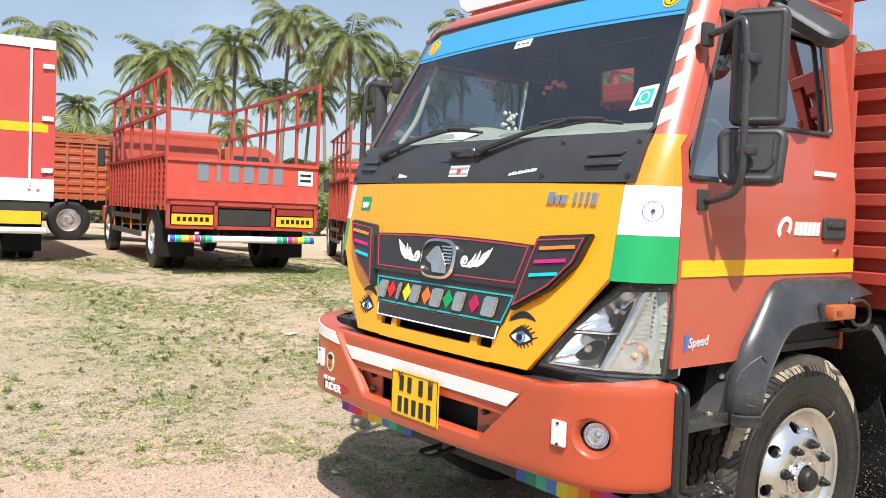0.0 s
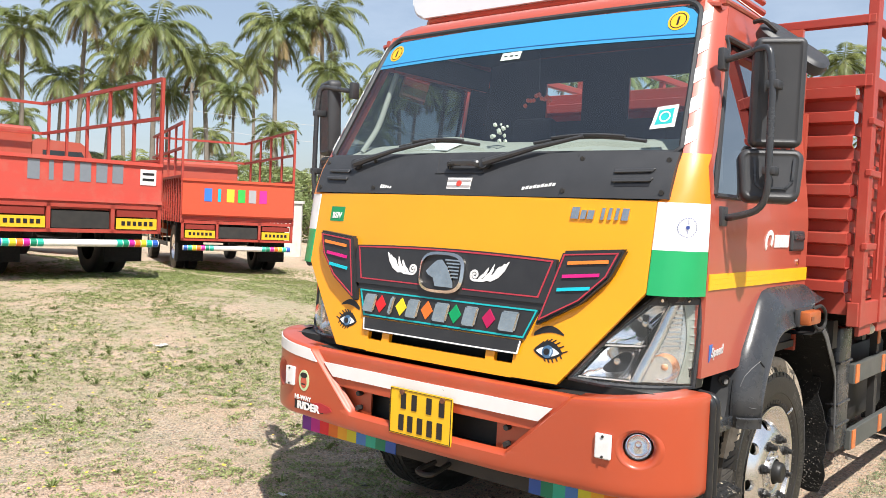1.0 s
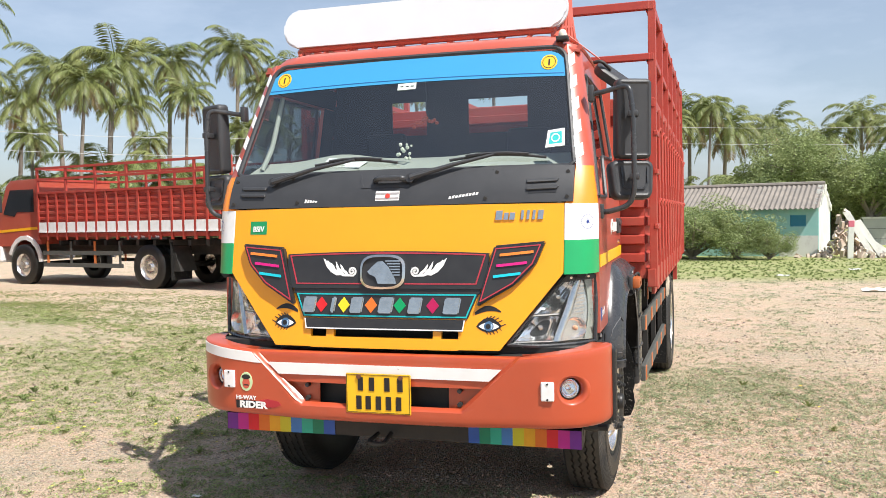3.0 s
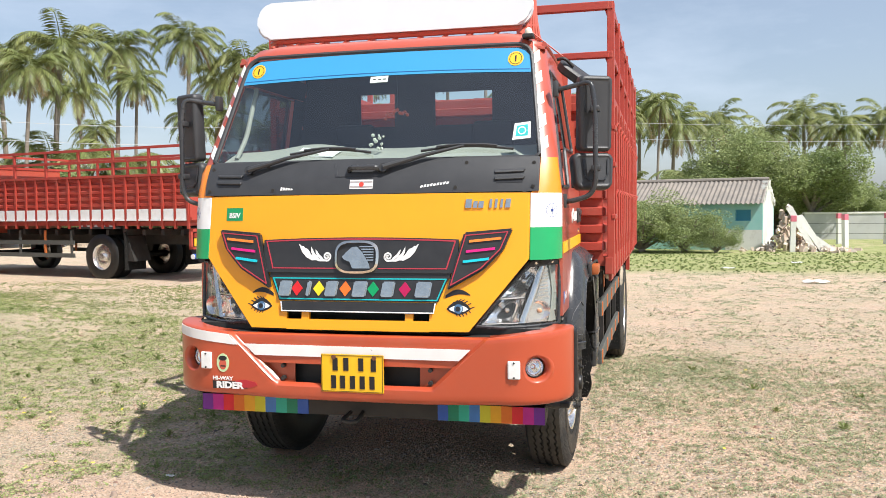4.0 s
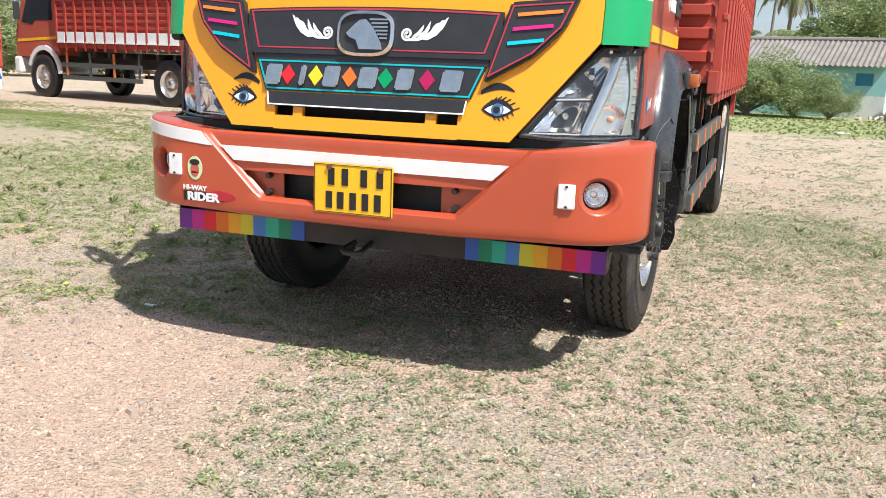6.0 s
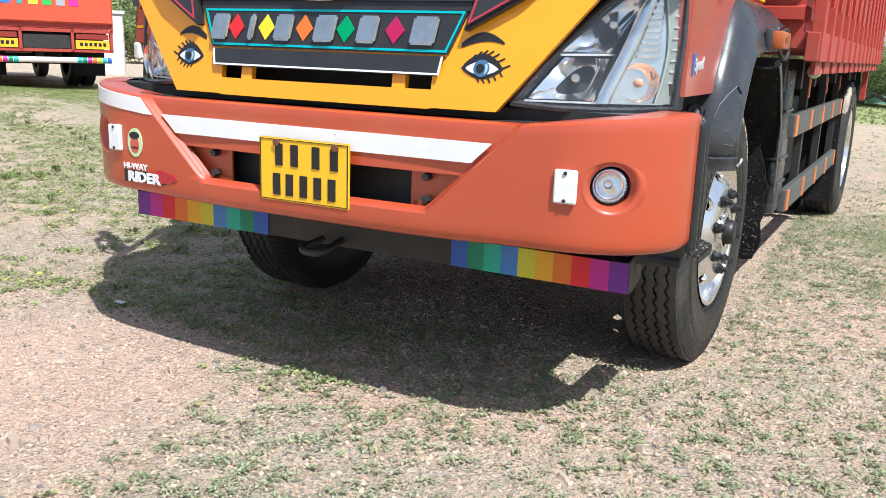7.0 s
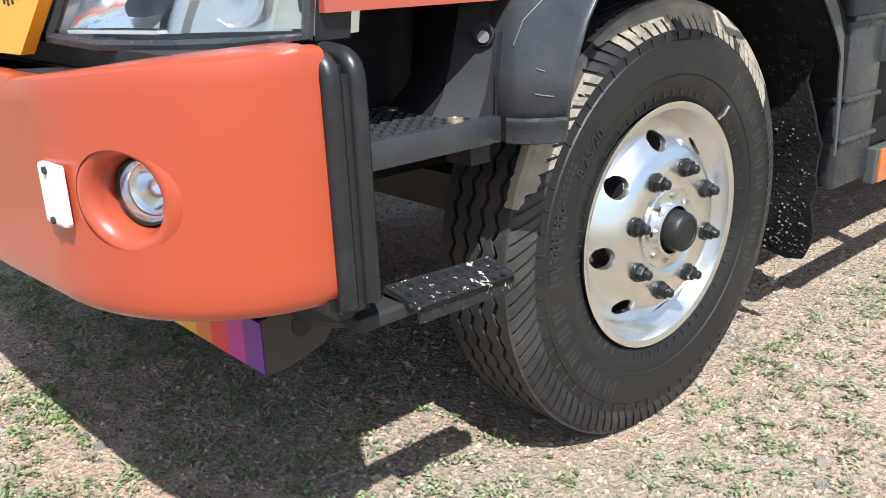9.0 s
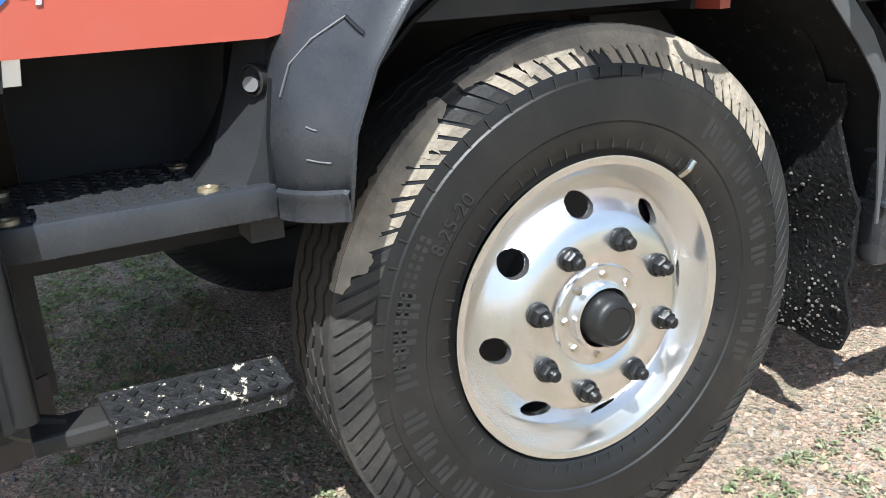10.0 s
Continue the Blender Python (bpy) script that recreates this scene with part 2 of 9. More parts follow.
def grid(bm, rows, thick=None, closed=False):
    """A sheet through rows of points; thick is a vector or a number along y that gives it a back."""
    off = None if thick is None else (Vector((0, thick, 0)) if isinstance(thick, (int, float)) else Vector(thick))
    front = [[bm.verts.new(p) for p in r] for r in rows]
    h, w = len(rows), len(rows[0])
    for i in range(h - 1):
        for j in range(w - 1):
            bm.faces.new((front[i][j], front[i][j + 1], front[i + 1][j + 1], front[i + 1][j]))
    if off is not None:
        back = [[bm.verts.new(Vector(p) + off) for p in r] for r in rows]
        for i in range(h - 1):
            for j in range(w - 1):
                bm.faces.new((back[i][j], back[i + 1][j], back[i + 1][j + 1], back[i][j + 1]))
        for j in range(w - 1):
            for r in (0, h - 1):
                bm.faces.new((front[r][j], front[r][j + 1], back[r][j + 1], back[r][j]))
        for i in range(h - 1):
            for c in (0, w - 1):
                bm.faces.new((front[i][c], front[i + 1][c], back[i + 1][c], back[i][c]))
    return bm


def slab(bm, poly, off):
    """A flat or nearly flat outline of points, given thickness along a vector."""
    a = [bm.verts.new(p) for p in poly]
    b = [bm.verts.new(Vector(p) + Vector(off)) for p in poly]
    bm.faces.new(a)
    bm.faces.new(list(reversed(b)))
    for i in range(len(a)):
        j = (i + 1) % len(a)
        bm.faces.new((a[i], a[j], b[j], b[i]))
    return bm


def lin(a, b, n):
    return [a + (b - a) * i / (n - 1) for i in range(n)]


def lettering(text, size, depth=0.002, bold=0.0, shear=0.0):
    """Built-in font as a mesh in the x-y plane, centred on its origin."""
    cu = bpy.data.curves.new("lettering", "FONT")
    cu.body, cu.size, cu.extrude, cu.offset, cu.shear = text, size, depth, bold, shear
    cu.align_x, cu.align_y, cu.resolution_u = "CENTER", "CENTER", 3
    ob = bpy.data.objects.new("lettering", cu)
    bm = bmesh.new()
    bm.from_mesh(ob.to_mesh())
    ob.to_mesh_clear()
    bpy.data.objects.remove(ob)
    return bm


# ---- the main truck: surfaces ----
def face_y(x, z):
    """Front of the yellow panel."""
    return 0.045 + 0.17 * (z - 0.94) + 0.045 * (min(abs(x), 0.9) / 0.83) ** 2.5


def cowl_y(x, z):
    return 0.165 + 0.45 * (z - 1.572) + 0.045 * (abs(x) / 0.87) ** 2.5


def screen_y(x, z):
    return 0.26 + 0.526 * (z - 1.744) + 0.032 * (abs(x) / 0.87) ** 2


def side_x(z):
    """Half width of the cab at a height."""
    return 0.972 - 0.115 * max(0.0, (z - 1.55) / 0.80) ** 1.1


def bumper_y(x):
    a = abs(x)
    if a < 0.70:
        return -0.018 + 0.018 * (a / 0.70) ** 2
    t = min(1.0, (a - 0.70) / 0.33)
    return 0.26 * (1 - math.sqrt(max(0.0, 1 - t * t)))


def smooth_step(t):
    t = max(0.0, min(1.0, t))
    return t * t * (3 - 2 * t)


def on_front(bm, poly, surface, proud, depth=0.01):
    """An outline in x, z laid on a front surface."""
    a = [bm.verts.new((x, surface(x, z) - proud, z)) for x, z in poly]
    b = [bm.verts.new((x, surface(x, z) - proud + depth, z)) for x, z in poly]
    bm.faces.new(a)
    bm.faces.new(list(reversed(b)))
    for i in range(len(a)):
        j = (i + 1) % len(a)
        bm.faces.new((a[i], a[j], b[j], b[i]))
    return bm


def line_on(bm, pts, surface, proud, width, closed=False):
    """A painted line of some width along points in x, z on a front surface."""
    n = len(pts)
    for i in range(n if closed else n - 1):
        (x0, z0), (x1, z1) = pts[i], pts[(i + 1) % n]
        L = math.hypot(x1 - x0, z1 - z0)
        ex, ez = (x1 - x0) / L * width * 0.5, (z1 - z0) / L * width * 0.5
        nx, nz = -ez, ex
        on_front(bm, [(x0 - ex + nx, z0 - ez + nz), (x1 + ex + nx, z1 + ez + nz), (x1 + ex - nx, z1 + ez - nz), (x0 - ex - nx, z0 - ez - nz)], surface, proud, 0.004)
    return bm


def disc(cx, cz, rx, rz=None, n=24, a0=0.0, a1=360.0):
    rz = rz or rx
    return [(cx + rx * math.cos(radians(a)), cz + rz * math.sin(radians(a))) for a in (a0 + (a1 - a0) * k / n for k in range(n if a1 - a0 >= 360 else n + 1))]


def strip_panel(bm, xs, lo, hi, nz, surface, proud, thick):
    return grid(bm, [[(x, surface(x, lo(x) + (hi(x) - lo(x)) * k / (nz - 1)) - proud, lo(x) + (hi(x) - lo(x)) * k / (nz - 1)) for x in xs] for k in range(nz)], thick)


# ---- wheels ----
def make_wheel(front, name="wheel"):
    """A lorry wheel about the x axis, outer face towards +x: tyre, tread, rim, hub, nuts."""
    w = new(name)
    R, W = 0.474, 0.112
    bm = bmesh.new()
    prof = [(-0.085, 0.262), (-0.10, 0.29), (-0.116, 0.36), (-0.112, 0.42), (-0.098, 0.452), (-0.088, 0.462), (0.088, 0.462), (0.098, 0.452),
            (0.108, 0.428), (0.1135, 0.40), (0.1135, 0.397), (0.1165, 0.394), (0.1175, 0.36), (0.1165, 0.328), (0.1135, 0.325), (0.1135, 0.322), (0.109, 0.30), (0.106, 0.296),
            (0.105, 0.286), (0.100, 0.279), (0.092, 0.266), (0.085, 0.262)]
    lathe(bm, prof, 96)
    tyre = part("tyre", bm, RUBBER, w, "black lorry tyre with worn dusty shoulders", True)
    # zigzag ribs
    N = 240
    bm = bmesh.new()
    for a, b in ((-0.088, -0.060), (-0.050, -0.022), (-0.012, 0.016), (0.026, 0.055), (0.065, 0.090)):
        rings = []
        for k in range(N):
            t = 2 * math.pi * k / N
            zig = (0.006, 0.001, -0.006, -0.001)[k % 4]
            e0, e1 = a + (zig if a > -0.08 else 0), b + (zig if b < 0.08 else 0)
            c, s = math.cos(t), math.sin(t)
            rings.append([bm.verts.new((x, r * c, r * s)) for x, r in ((e0, 0.455), (e0, R), (e1, R), (e1, 0.455))])
        for k in range(N):
            p, q = rings[k], rings[(k + 1) % N]
            for j in range(3):
                bm.faces.new((p[j], p[j + 1], q[j + 1], q[j]))
    part("tread", bm, TREAD, w, "dusty tread of zigzag ribs")
    # shoulder lugs
    bm = bmesh.new()
    n = 100
    muddy = []
    for k in range(n):
        t, d = 2 * math.pi * k / n, 2 * math.pi / n * 0.36
        for s in (1, -1):
            o = []
            for dt in (-d, d):
                for x, r in ((0.088, 0.4715), (0.098, 0.4615), (0.1085, 0.436), (0.1115, 0.416), (0.100, 0.416), (0.086, 0.456)):
                    tt = t + dt - 0.09 * (0.474 - r) / 0.05
                    o.append(bm.verts.new((s * x, r * math.cos(tt), r * math.sin(tt))))
            made = [bm.faces.new((o[j], o[(j + 1) % 6], o[6 + (j + 1) % 6], o[6 + j])) for j in range(6)] + [bm.faces.new(o[:6]), bm.faces.new(o[6:])]
            a = math.degrees(t)
            if s > 0 and front and (6 < a < 88 or 97 < a < 130) and k % 9:
                for f in made:
                    f.material_index = 1
    lugs = part("shoulder_tread", bm, TREAD, w)
    lugs.data.materials.append(DRY_MUD)
    tagged(lugs, kind="stuff")
    # dried mud caked in the outer edge of the tread and flaking on to the side wall
    bm = bmesh.new()
    rnd = random.Random(5)
    for a0, a1 in ((2, 90), (94, 133)) if front else ((40, 75),):
        rows = []
        m = int((a1 - a0) / 0.5)
        for k in range(m + 1):
            a = radians(a0 + (a1 - a0) * k / m)
            e = min(1.0, 6 * k / m, 6 * (m - k) / m)
            r1 = 0.4645 - e * max(0.004, 0.025 + 0.026 * noise.noise(Vector((a * 28, 3.0, 0))) + 0.012 * noise.noise(Vector((a * 90, 7.0, 0))))
            x1 = 0.0985 + (0.4615 - r1) * 0.38
            rows.append([Vector((x, r * math.cos(a), r * math.sin(a))) for x, r in ((0.074 + 0.014 * noise.noise(Vector((a * 40, 11.0, 0))), 0.4752), (0.089, 0.4745), (0.0985, 0.4640), (x1 + 0.001, r1))])
        grid(bm, rows)
    tagged(part("caked_mud", bm, DRY_MUD, w, "dried tan mud on the tyre shoulder"), kind="stuff")
    # fine radial ribs and raised plain marks on the side wall
    bm = bmesh.new()
    for k in range(60):
        t = 2 * math.pi * k / 60
        for x, r0, r1, hw in ((0.1068, 0.283, 0.300, 0.0011), (0.1142, 0.396, 0.412, 0.0011)):
            c, s = math.cos(t), math.sin(t)
            a = [Vector((x + 0.0012, r * c + h * s, r * s - h * c)) for r, h in ((r0, -hw), (r1, -hw), (r1, hw), (r0, hw))]
            slab(bm, a, (-0.004, 0, 0))
    for a in (-13, 176):
        # two runs of broad blocks, each a stencil of a few strokes
        for k in range(9):
            t = radians(a - 42 + k * 9.0 + (3 if k > 2 else 0))
            c, s = math.cos(t), math.sin(t)
            for q in range(3):
                u0, u1 = -0.020 + q * 0.0145, -0.011 + q * 0.0145
                r0, r1 = (0.345, 0.383) if (k + q) % 3 else (0.356, 0.379)
                pts = [Vector((0.1176, r * c - u * s, r * s + u * c)) for r, u in ((r0, u0), (r1, u0), (r1, u1), (r0, u1))]
                slab(bm, pts, (-0.004, 0, 0))
    for k in range(15):
        t = radians(118 + k * 2.2)
        c, s = math.cos(t), math.sin(t)
        for q in range(2):
            r0 = 0.362 + 0.013 * q
            slab(bm, [Vector((0.1176, r * c - u * s, r * s + u * c)) for r, u in ((r0, -0.004), (r0 + 0.008, -0.004), (r0 + 0.008, 0.004), (r0, 0.004))], (-0.004, 0, 0))
    tagged(part("sidewall_relief", bm, LETTER, w, "raised grey rubber marks on the side wall"), kind="stuff")
    size = lettering("8.25-20", 0.034, 0.0015)
    for v in size.verts:
        p = v.co.copy()
        ang, r = radians(112) - p.x / 0.345, 0.345 + p.y
        v.co = Vector((0.1178 + p.z, r * math.cos(ang), r * math.sin(ang)))
    part("size_mark", size, LETTER, w)
    # rim: dished disc with eight hand holes
    rim = new("rim")
    rim.parent = w
    bm = bmesh.new()
    sg = 96
    outer = [(0.080, 0.262), (0.103, 0.271), (0.1065, 0.277), (0.107, 0.272), (0.103, 0.262), (0.090, 0.257), (0.074, 0.252), (0.058, 0.245), (0.050, 0.236)] if front else \
            [(0.080, 0.262), (0.103, 0.271), (0.1065, 0.277), (0.107, 0.272), (0.103, 0.262), (0.090, 0.257), (0.02, 0.250), (-0.05, 0.245), (-0.06, 0.236)]
    lathe(bm, outer, sg)
    part("rim_flange", bm, SILVER, rim, smooth=True)
    bm = bmesh.new()
    # radii with x of the disc; between the hole radii the holes are left open
    sg = 176
    rr = [0.236, 0.228] + lin(0.223, 0.174, 15) + [0.165, 0.15, 0.125, 0.105, 0.088]
    knots = ((0.088, 0.112), (0.105, 0.121), (0.13, 0.123), (0.160, 0.119), (0.18, 0.108), (0.20, 0.091), (0.224, 0.067), (0.236, 0.050)) if front else ((0.088, -0.02), (0.15, -0.03), (0.19, -0.037), (0.224, -0.05), (0.236, -0.06))
    xx = [float(np.interp(r, [k[0] for k in knots], [k[1] for k in knots])) for r in rr]
    rings = [[bm.verts.new((x, r * math.cos(2 * math.pi * k / sg), r * math.sin(2 * math.pi * k / sg))) for k in range(sg)] for r, x in zip(rr, xx)]
    def in_hole(k, i):
        t = (2 * math.pi * (k + 0.5) / sg) % (math.pi / 4) - math.pi / 8
        r = (rr[i] + rr[i + 1]) / 2
        return (t * r / 0.0255) ** 2 + ((r - 0.199) / 0.0205) ** 2 < 1
    for i in range(len(rr) - 1):
        for k in range(sg):
            if not in_hole(k, i):
                bm.faces.new((rings[i][k], rings[i][(k + 1) % sg], rings[i + 1][(k + 1) % sg], rings[i + 1][k]))
    for v in {v for e in bm.edges if e.is_boundary for v in e.verts}:
        rad = math.hypot(v.co.y, v.co.z)
        if 0.17 < rad < 0.228:
            a = math.atan2(v.co.z, v.co.y)
            mid = (math.floor(a / (math.pi / 4)) + 0.5) * math.pi / 4
            du, dr = (a - mid) * rad / 0.0255, (rad - 0.199) / 0.0205
            k = 1 / math.hypot(du, dr)
            rad = 0.199 + dr * k * 0.0205
            a = mid + du * k * 0.0255 / rad
            v.co.y, v.co.z = rad * math.cos(a), rad * math.sin(a)
    r = bmesh.ops.extrude_face_region(bm, geom=bm.faces[:])
    for v in r["geom"]:
        if isinstance(v, bmesh.types.BMVert):
            v.co.x -= 0.015
    part("rim_disc", bm, SILVER, rim, "silver painted steel disc with round hand holes", True)
    bm = bmesh.new()
    lathe(bm, [(-0.03, 0.25), (-0.02, 0.12), (0.02, 0.11)], 32)
    part("brake_drum", bm, DRUM, rim)
    # hub
    h0 = 0.109 if front else -0.03
    bm = bmesh.new()
    lathe(bm, [(h0 - 0.02, 0.094), (h0 + 0.004, 0.094), (h0 + 0.008, 0.090), (h0 + 0.008, 0.062), (h0 + 0.02, 0.060), (h0 + 0.022, 0.054)], 40)
    part("hub_flange", bm, SILVER, w, smooth=True)
    bm = bmesh.new()
    lathe(bm, [(h0 + 0.01, 0.048), (h0 + 0.036, 0.045), (h0 + 0.048, 0.043), (h0 + 0.054, 0.038), (h0 + 0.056, 0.030), (h0 + 0.054, 0.028), (h0 + 0.055, 0.0)], 32)
    part("hub_cap", bm, RUBBER, w, "black domed hub cap", True)
    nut = bmesh.new()
    lathe(nut, [(0, 0.021), (0.005, 0.021), (0.007, 0.0175)], 20)
    lathe(nut, [(0.005, 0.0175), (0.018, 0.0175), (0.021, 0.0145), (0.021, 0.010)], 6)
    lathe(nut, [(0.019, 0.0105), (0.032, 0.0105), (0.035, 0.0075), (0.035, 0)], 12)
    me = None
    for k in range(8):
        t = 2 * math.pi * k / 8
        at = Matrix.Translation((h0 + 0.014, 0.1375 * math.cos(t), 0.1375 * math.sin(t))) @ Matrix.Rotation(k * 0.6, 4, "X")
        if me is None:
            ob = part("wheel_nut", nut, BLACKNUT, w, "black wheel nut on a long stud")
            me = ob.data
        else:
            ob = new("wheel_nut", me)
            ob.parent = w
        ob.matrix_world = at
    me = None
    for k in range(8):
        a = 2 * math.pi * (k + 0.25) / 8
        if me is None:
            bm = bmesh.new()
            lathe(bm, [(0.0, 0.008), (0.008, 0.007), (0.008, 0)], 6)
            ob = part("hub_bolt", bm, CHROME, w)
            me = ob.data
        else:
            ob = new("hub_bolt", me)
            ob.parent = w
        ob.matrix_world = Matrix.Translation((h0 + 0.006, 0.074 * math.cos(a), 0.074 * math.sin(a)))
    if front:
        bm = bmesh.new()
        tube(bm, [(0.108, 0.262, 0.10), (0.118, 0.276, 0.106), (0.120, 0.292, 0.113)], 0.007)
        part("valve", bm, CHROME, w)
    if front:
        for ob in w.children:
            if ob.name.split(".")[0] in ("tyre", "tread", "shoulder_tread", "caked_mud", "sidewall_relief", "size_mark"):
                ob.data.transform(Matrix.Diagonal((1.0, 1.027, 1.027, 1.0)))
    return w


truck = root("truck", "orange-red lorry with yellow painted front and red cargo cage", "truck")
FRONT_AXLE, REAR_AXLE = 1.17, 4.85
wheel_f = make_wheel(True)
wheel_f.parent = truck
wheel_f.matrix_world = pose(0.841, FRONT_AXLE + 0.041, 0.457, 30.5, 0, -2.2)
left_f = copy_thing(wheel_f, pose(-0.841, FRONT_AXLE + 0.040, 0.457, -40, 0, 176.5))
wheel_r = make_wheel(False)
wheel_r.parent = truck
wheel_r.matrix_world = pose(0.985, REAR_AXLE, 0.468, 70)
for x, a in ((0.72, 0), (-0.985, 180), (-0.72, 180)):
    copy_thing(wheel_r, pose(x, REAR_AXLE, 0.468, 31, 0, a))

# ---- bumper ----
FOG = (0.878, 0.752)


def crease_x(z):
    """Where the slanted crease between the set-back middle and a pod runs at a height."""
    return 0.39 + 1.06 * (min(max(z, 0.655), 0.895) - 0.65)


def set_back(x, z):
    """How far the middle of the bumper lies behind the pods."""
    return 0.026 * (1 - smooth_step((abs(x) - crease_x(z) + 0.012) / 0.024)) * smooth_step((z - 0.640) / 0.02)


def FRONT(x, z):
    return bumper_y(x) + set_back(x, z)


def bumper_shell():
    """Front shell with its rounded ends, slanted creases, a slot in the middle and a round hole at each lamp."""
    bm = bmesh.new()
    zs = [0.570, 0.572, 0.577, 0.586, 0.600, 0.625, 0.640, 0.648, 0.655] + lin(0.667, 0.738, 7) + [0.748, 0.760, 0.772, 0.784, 0.796, 0.808, 0.820, 0.84, 0.862, 0.878, 0.887, 0.891, 0.893, 0.893]
    last = len(zs) - 1
    inset = {0: 0.045, 1: 0.026, 2: 0.012, 3: 0.004, last - 3: 0.003, last - 2: 0.010, last - 1: 0.022, last: 0.085}

    def half(z):
        c = crease_x(z)
        return lin(0.0, c - 0.012, 10) + [c - 0.006, c, c + 0.006] + lin(c + 0.012, 0.70, 7) + [0.70 + 0.33 * math.sin(radians(a)) for a in range(3, 89, 3)]

    def pt(x, k, deep):
        a, z = abs(x), zs[k]
        up = z + 0.10 * max(0.0, a - 0.63) * max(0.0, min(1.0, (z - 0.62) / 0.27)) + 0.010 * smooth_step((a - 0.3) / 0.5) * max(0.0, 1 - (z - 0.57) / 0.2)
        inn = inset.get(k, 0.0)
        n = max(0.0, min(1.0, (a - 0.70) / 0.33))
        return Vector((x - math.copysign((inn + deep) * n, x), FRONT(x, z) + inn + deep - (inn + deep) * n * 0.6, up))
    for deep in (0.0, 0.012):
        rows = []
        for k, z in enumerate(zs):
            h = half(z)
            r = [pt(x, k, deep) for x in [-x for x in reversed(h[1:])] + h]
            r.append(Vector((r[-1].x + 0.002, 0.268, r[-1].z)))
            r.insert(0, Vector((r[0].x - 0.002, 0.268, r[0].z)))
            rows.append(r)
        verts = [[bm.verts.new(p) for p in r] for r in rows]
        for i in range(last):
            for j in range(len(rows[0]) - 1):
                c = (rows[i][j] + rows[i + 1][j + 1]) / 2
                if 8 <= i < 16 and abs(c.x) < crease_x((zs[i] + zs[i + 1]) / 2) - 0.010:
                    continue
                if math.hypot((abs(c.x) - FOG[0]) * 1.06, c.z - FOG[1]) < 0.060:
                    continue
                bm.faces.new((verts[i][j], verts[i][j + 1], verts[i + 1][j + 1], verts[i + 1][j]))
    for v in {v for e in bm.edges if e.is_boundary for v in e.verts}:
        dx, dz = abs(v.co.x) - FOG[0], v.co.z - FOG[1]
        d = math.hypot(dx, dz)
        if d < 0.095:
            x = FOG[0] + dx / d * 0.066
            v.co.y += bumper_y(x) - bumper_y(abs(v.co.x))
            v.co.x, v.co.z = math.copysign(x, v.co.x), FOG[1] + dz / d * 0.066
    return bm


bumper = part("bumper", bumper_shell(), BUMPER, truck, "glossy orange-red steel bumper with rounded ends", True)
# top shelf that closes the bumper towards the cab
bm = bmesh.new()
xs = lin(-0.94, 0.94, 25)
grid(bm, [[(x, bumper_y(x) * 0.92 + 0.055, 0.892 + 0.004 * min(1, max(0, (abs(x) - 0.5) / 0.12))) for x in xs], [(x, 0.33, 0.890) for x in xs]], (0, 0, -0.01))
part("bumper_shelf", bm, DARK, bumper)
# slot: dark inside, brackets and bolts
part("slot_back", boxes((-0.52, 0.52, 0.10, 0.11, 0.62, 0.80)), DARK, bumper)
# unseen floor, added to keep sunlight from leaking through the slot
part("slot_floor", boxes((-0.50, 0.50, 0.024, 0.10, 0.622, 0.636)), DARK, bumper)
for s in (-1, 1):
    bm = boxes((s * 0.405 - 0.085, s * 0.405 + 0.085, 0.044, 0.052, 0.640, 0.765))
    br = part("bumper_bracket", bm, BUMPER, bumper)
    for z in (0.672, 0.733):
        bm = bmesh.new()
        tube(bm, [(s * 0.375, 0.046, z), (s * 0.375, 0.018, z)], 0.011, 6)
        part("bolt", bm, DARK, br)
# reflective white tapes
TAPE = material("scratched_white_tape", (0.80, 0.80, 0.79), 0.38, second=(0.70, 0.69, 0.66), scale=9, dirt=(0.24, 0.15, 0.11), dirt_amount=0.75, dirt_scale=26, dirt_edge=(0.665, 0.70))
bm = bmesh.new()
grid(bm, [[(t * (crease_x(z) - 0.017), FRONT(0, z) + 0.002 * t * t - 0.004, z) for t in lin(-1, 1, 31)] for z in (0.785, 0.812, 0.839)], 0.006)
part("white_tape", bm, TAPE, bumper, "scratched white reflective tape")
bm = bmesh.new()
grid(bm, [[(x, bumper_y(x) - 0.003, z + 0.10 * max(0.0, -x - 0.63) * 0.9) for x in lin(-0.985, -crease_x(z) - 0.016, 22)] for z in (0.836, 0.862, 0.884)], 0.005)
part("white_tape", bm, TAPE, bumper, "white reflective tape on the corner")
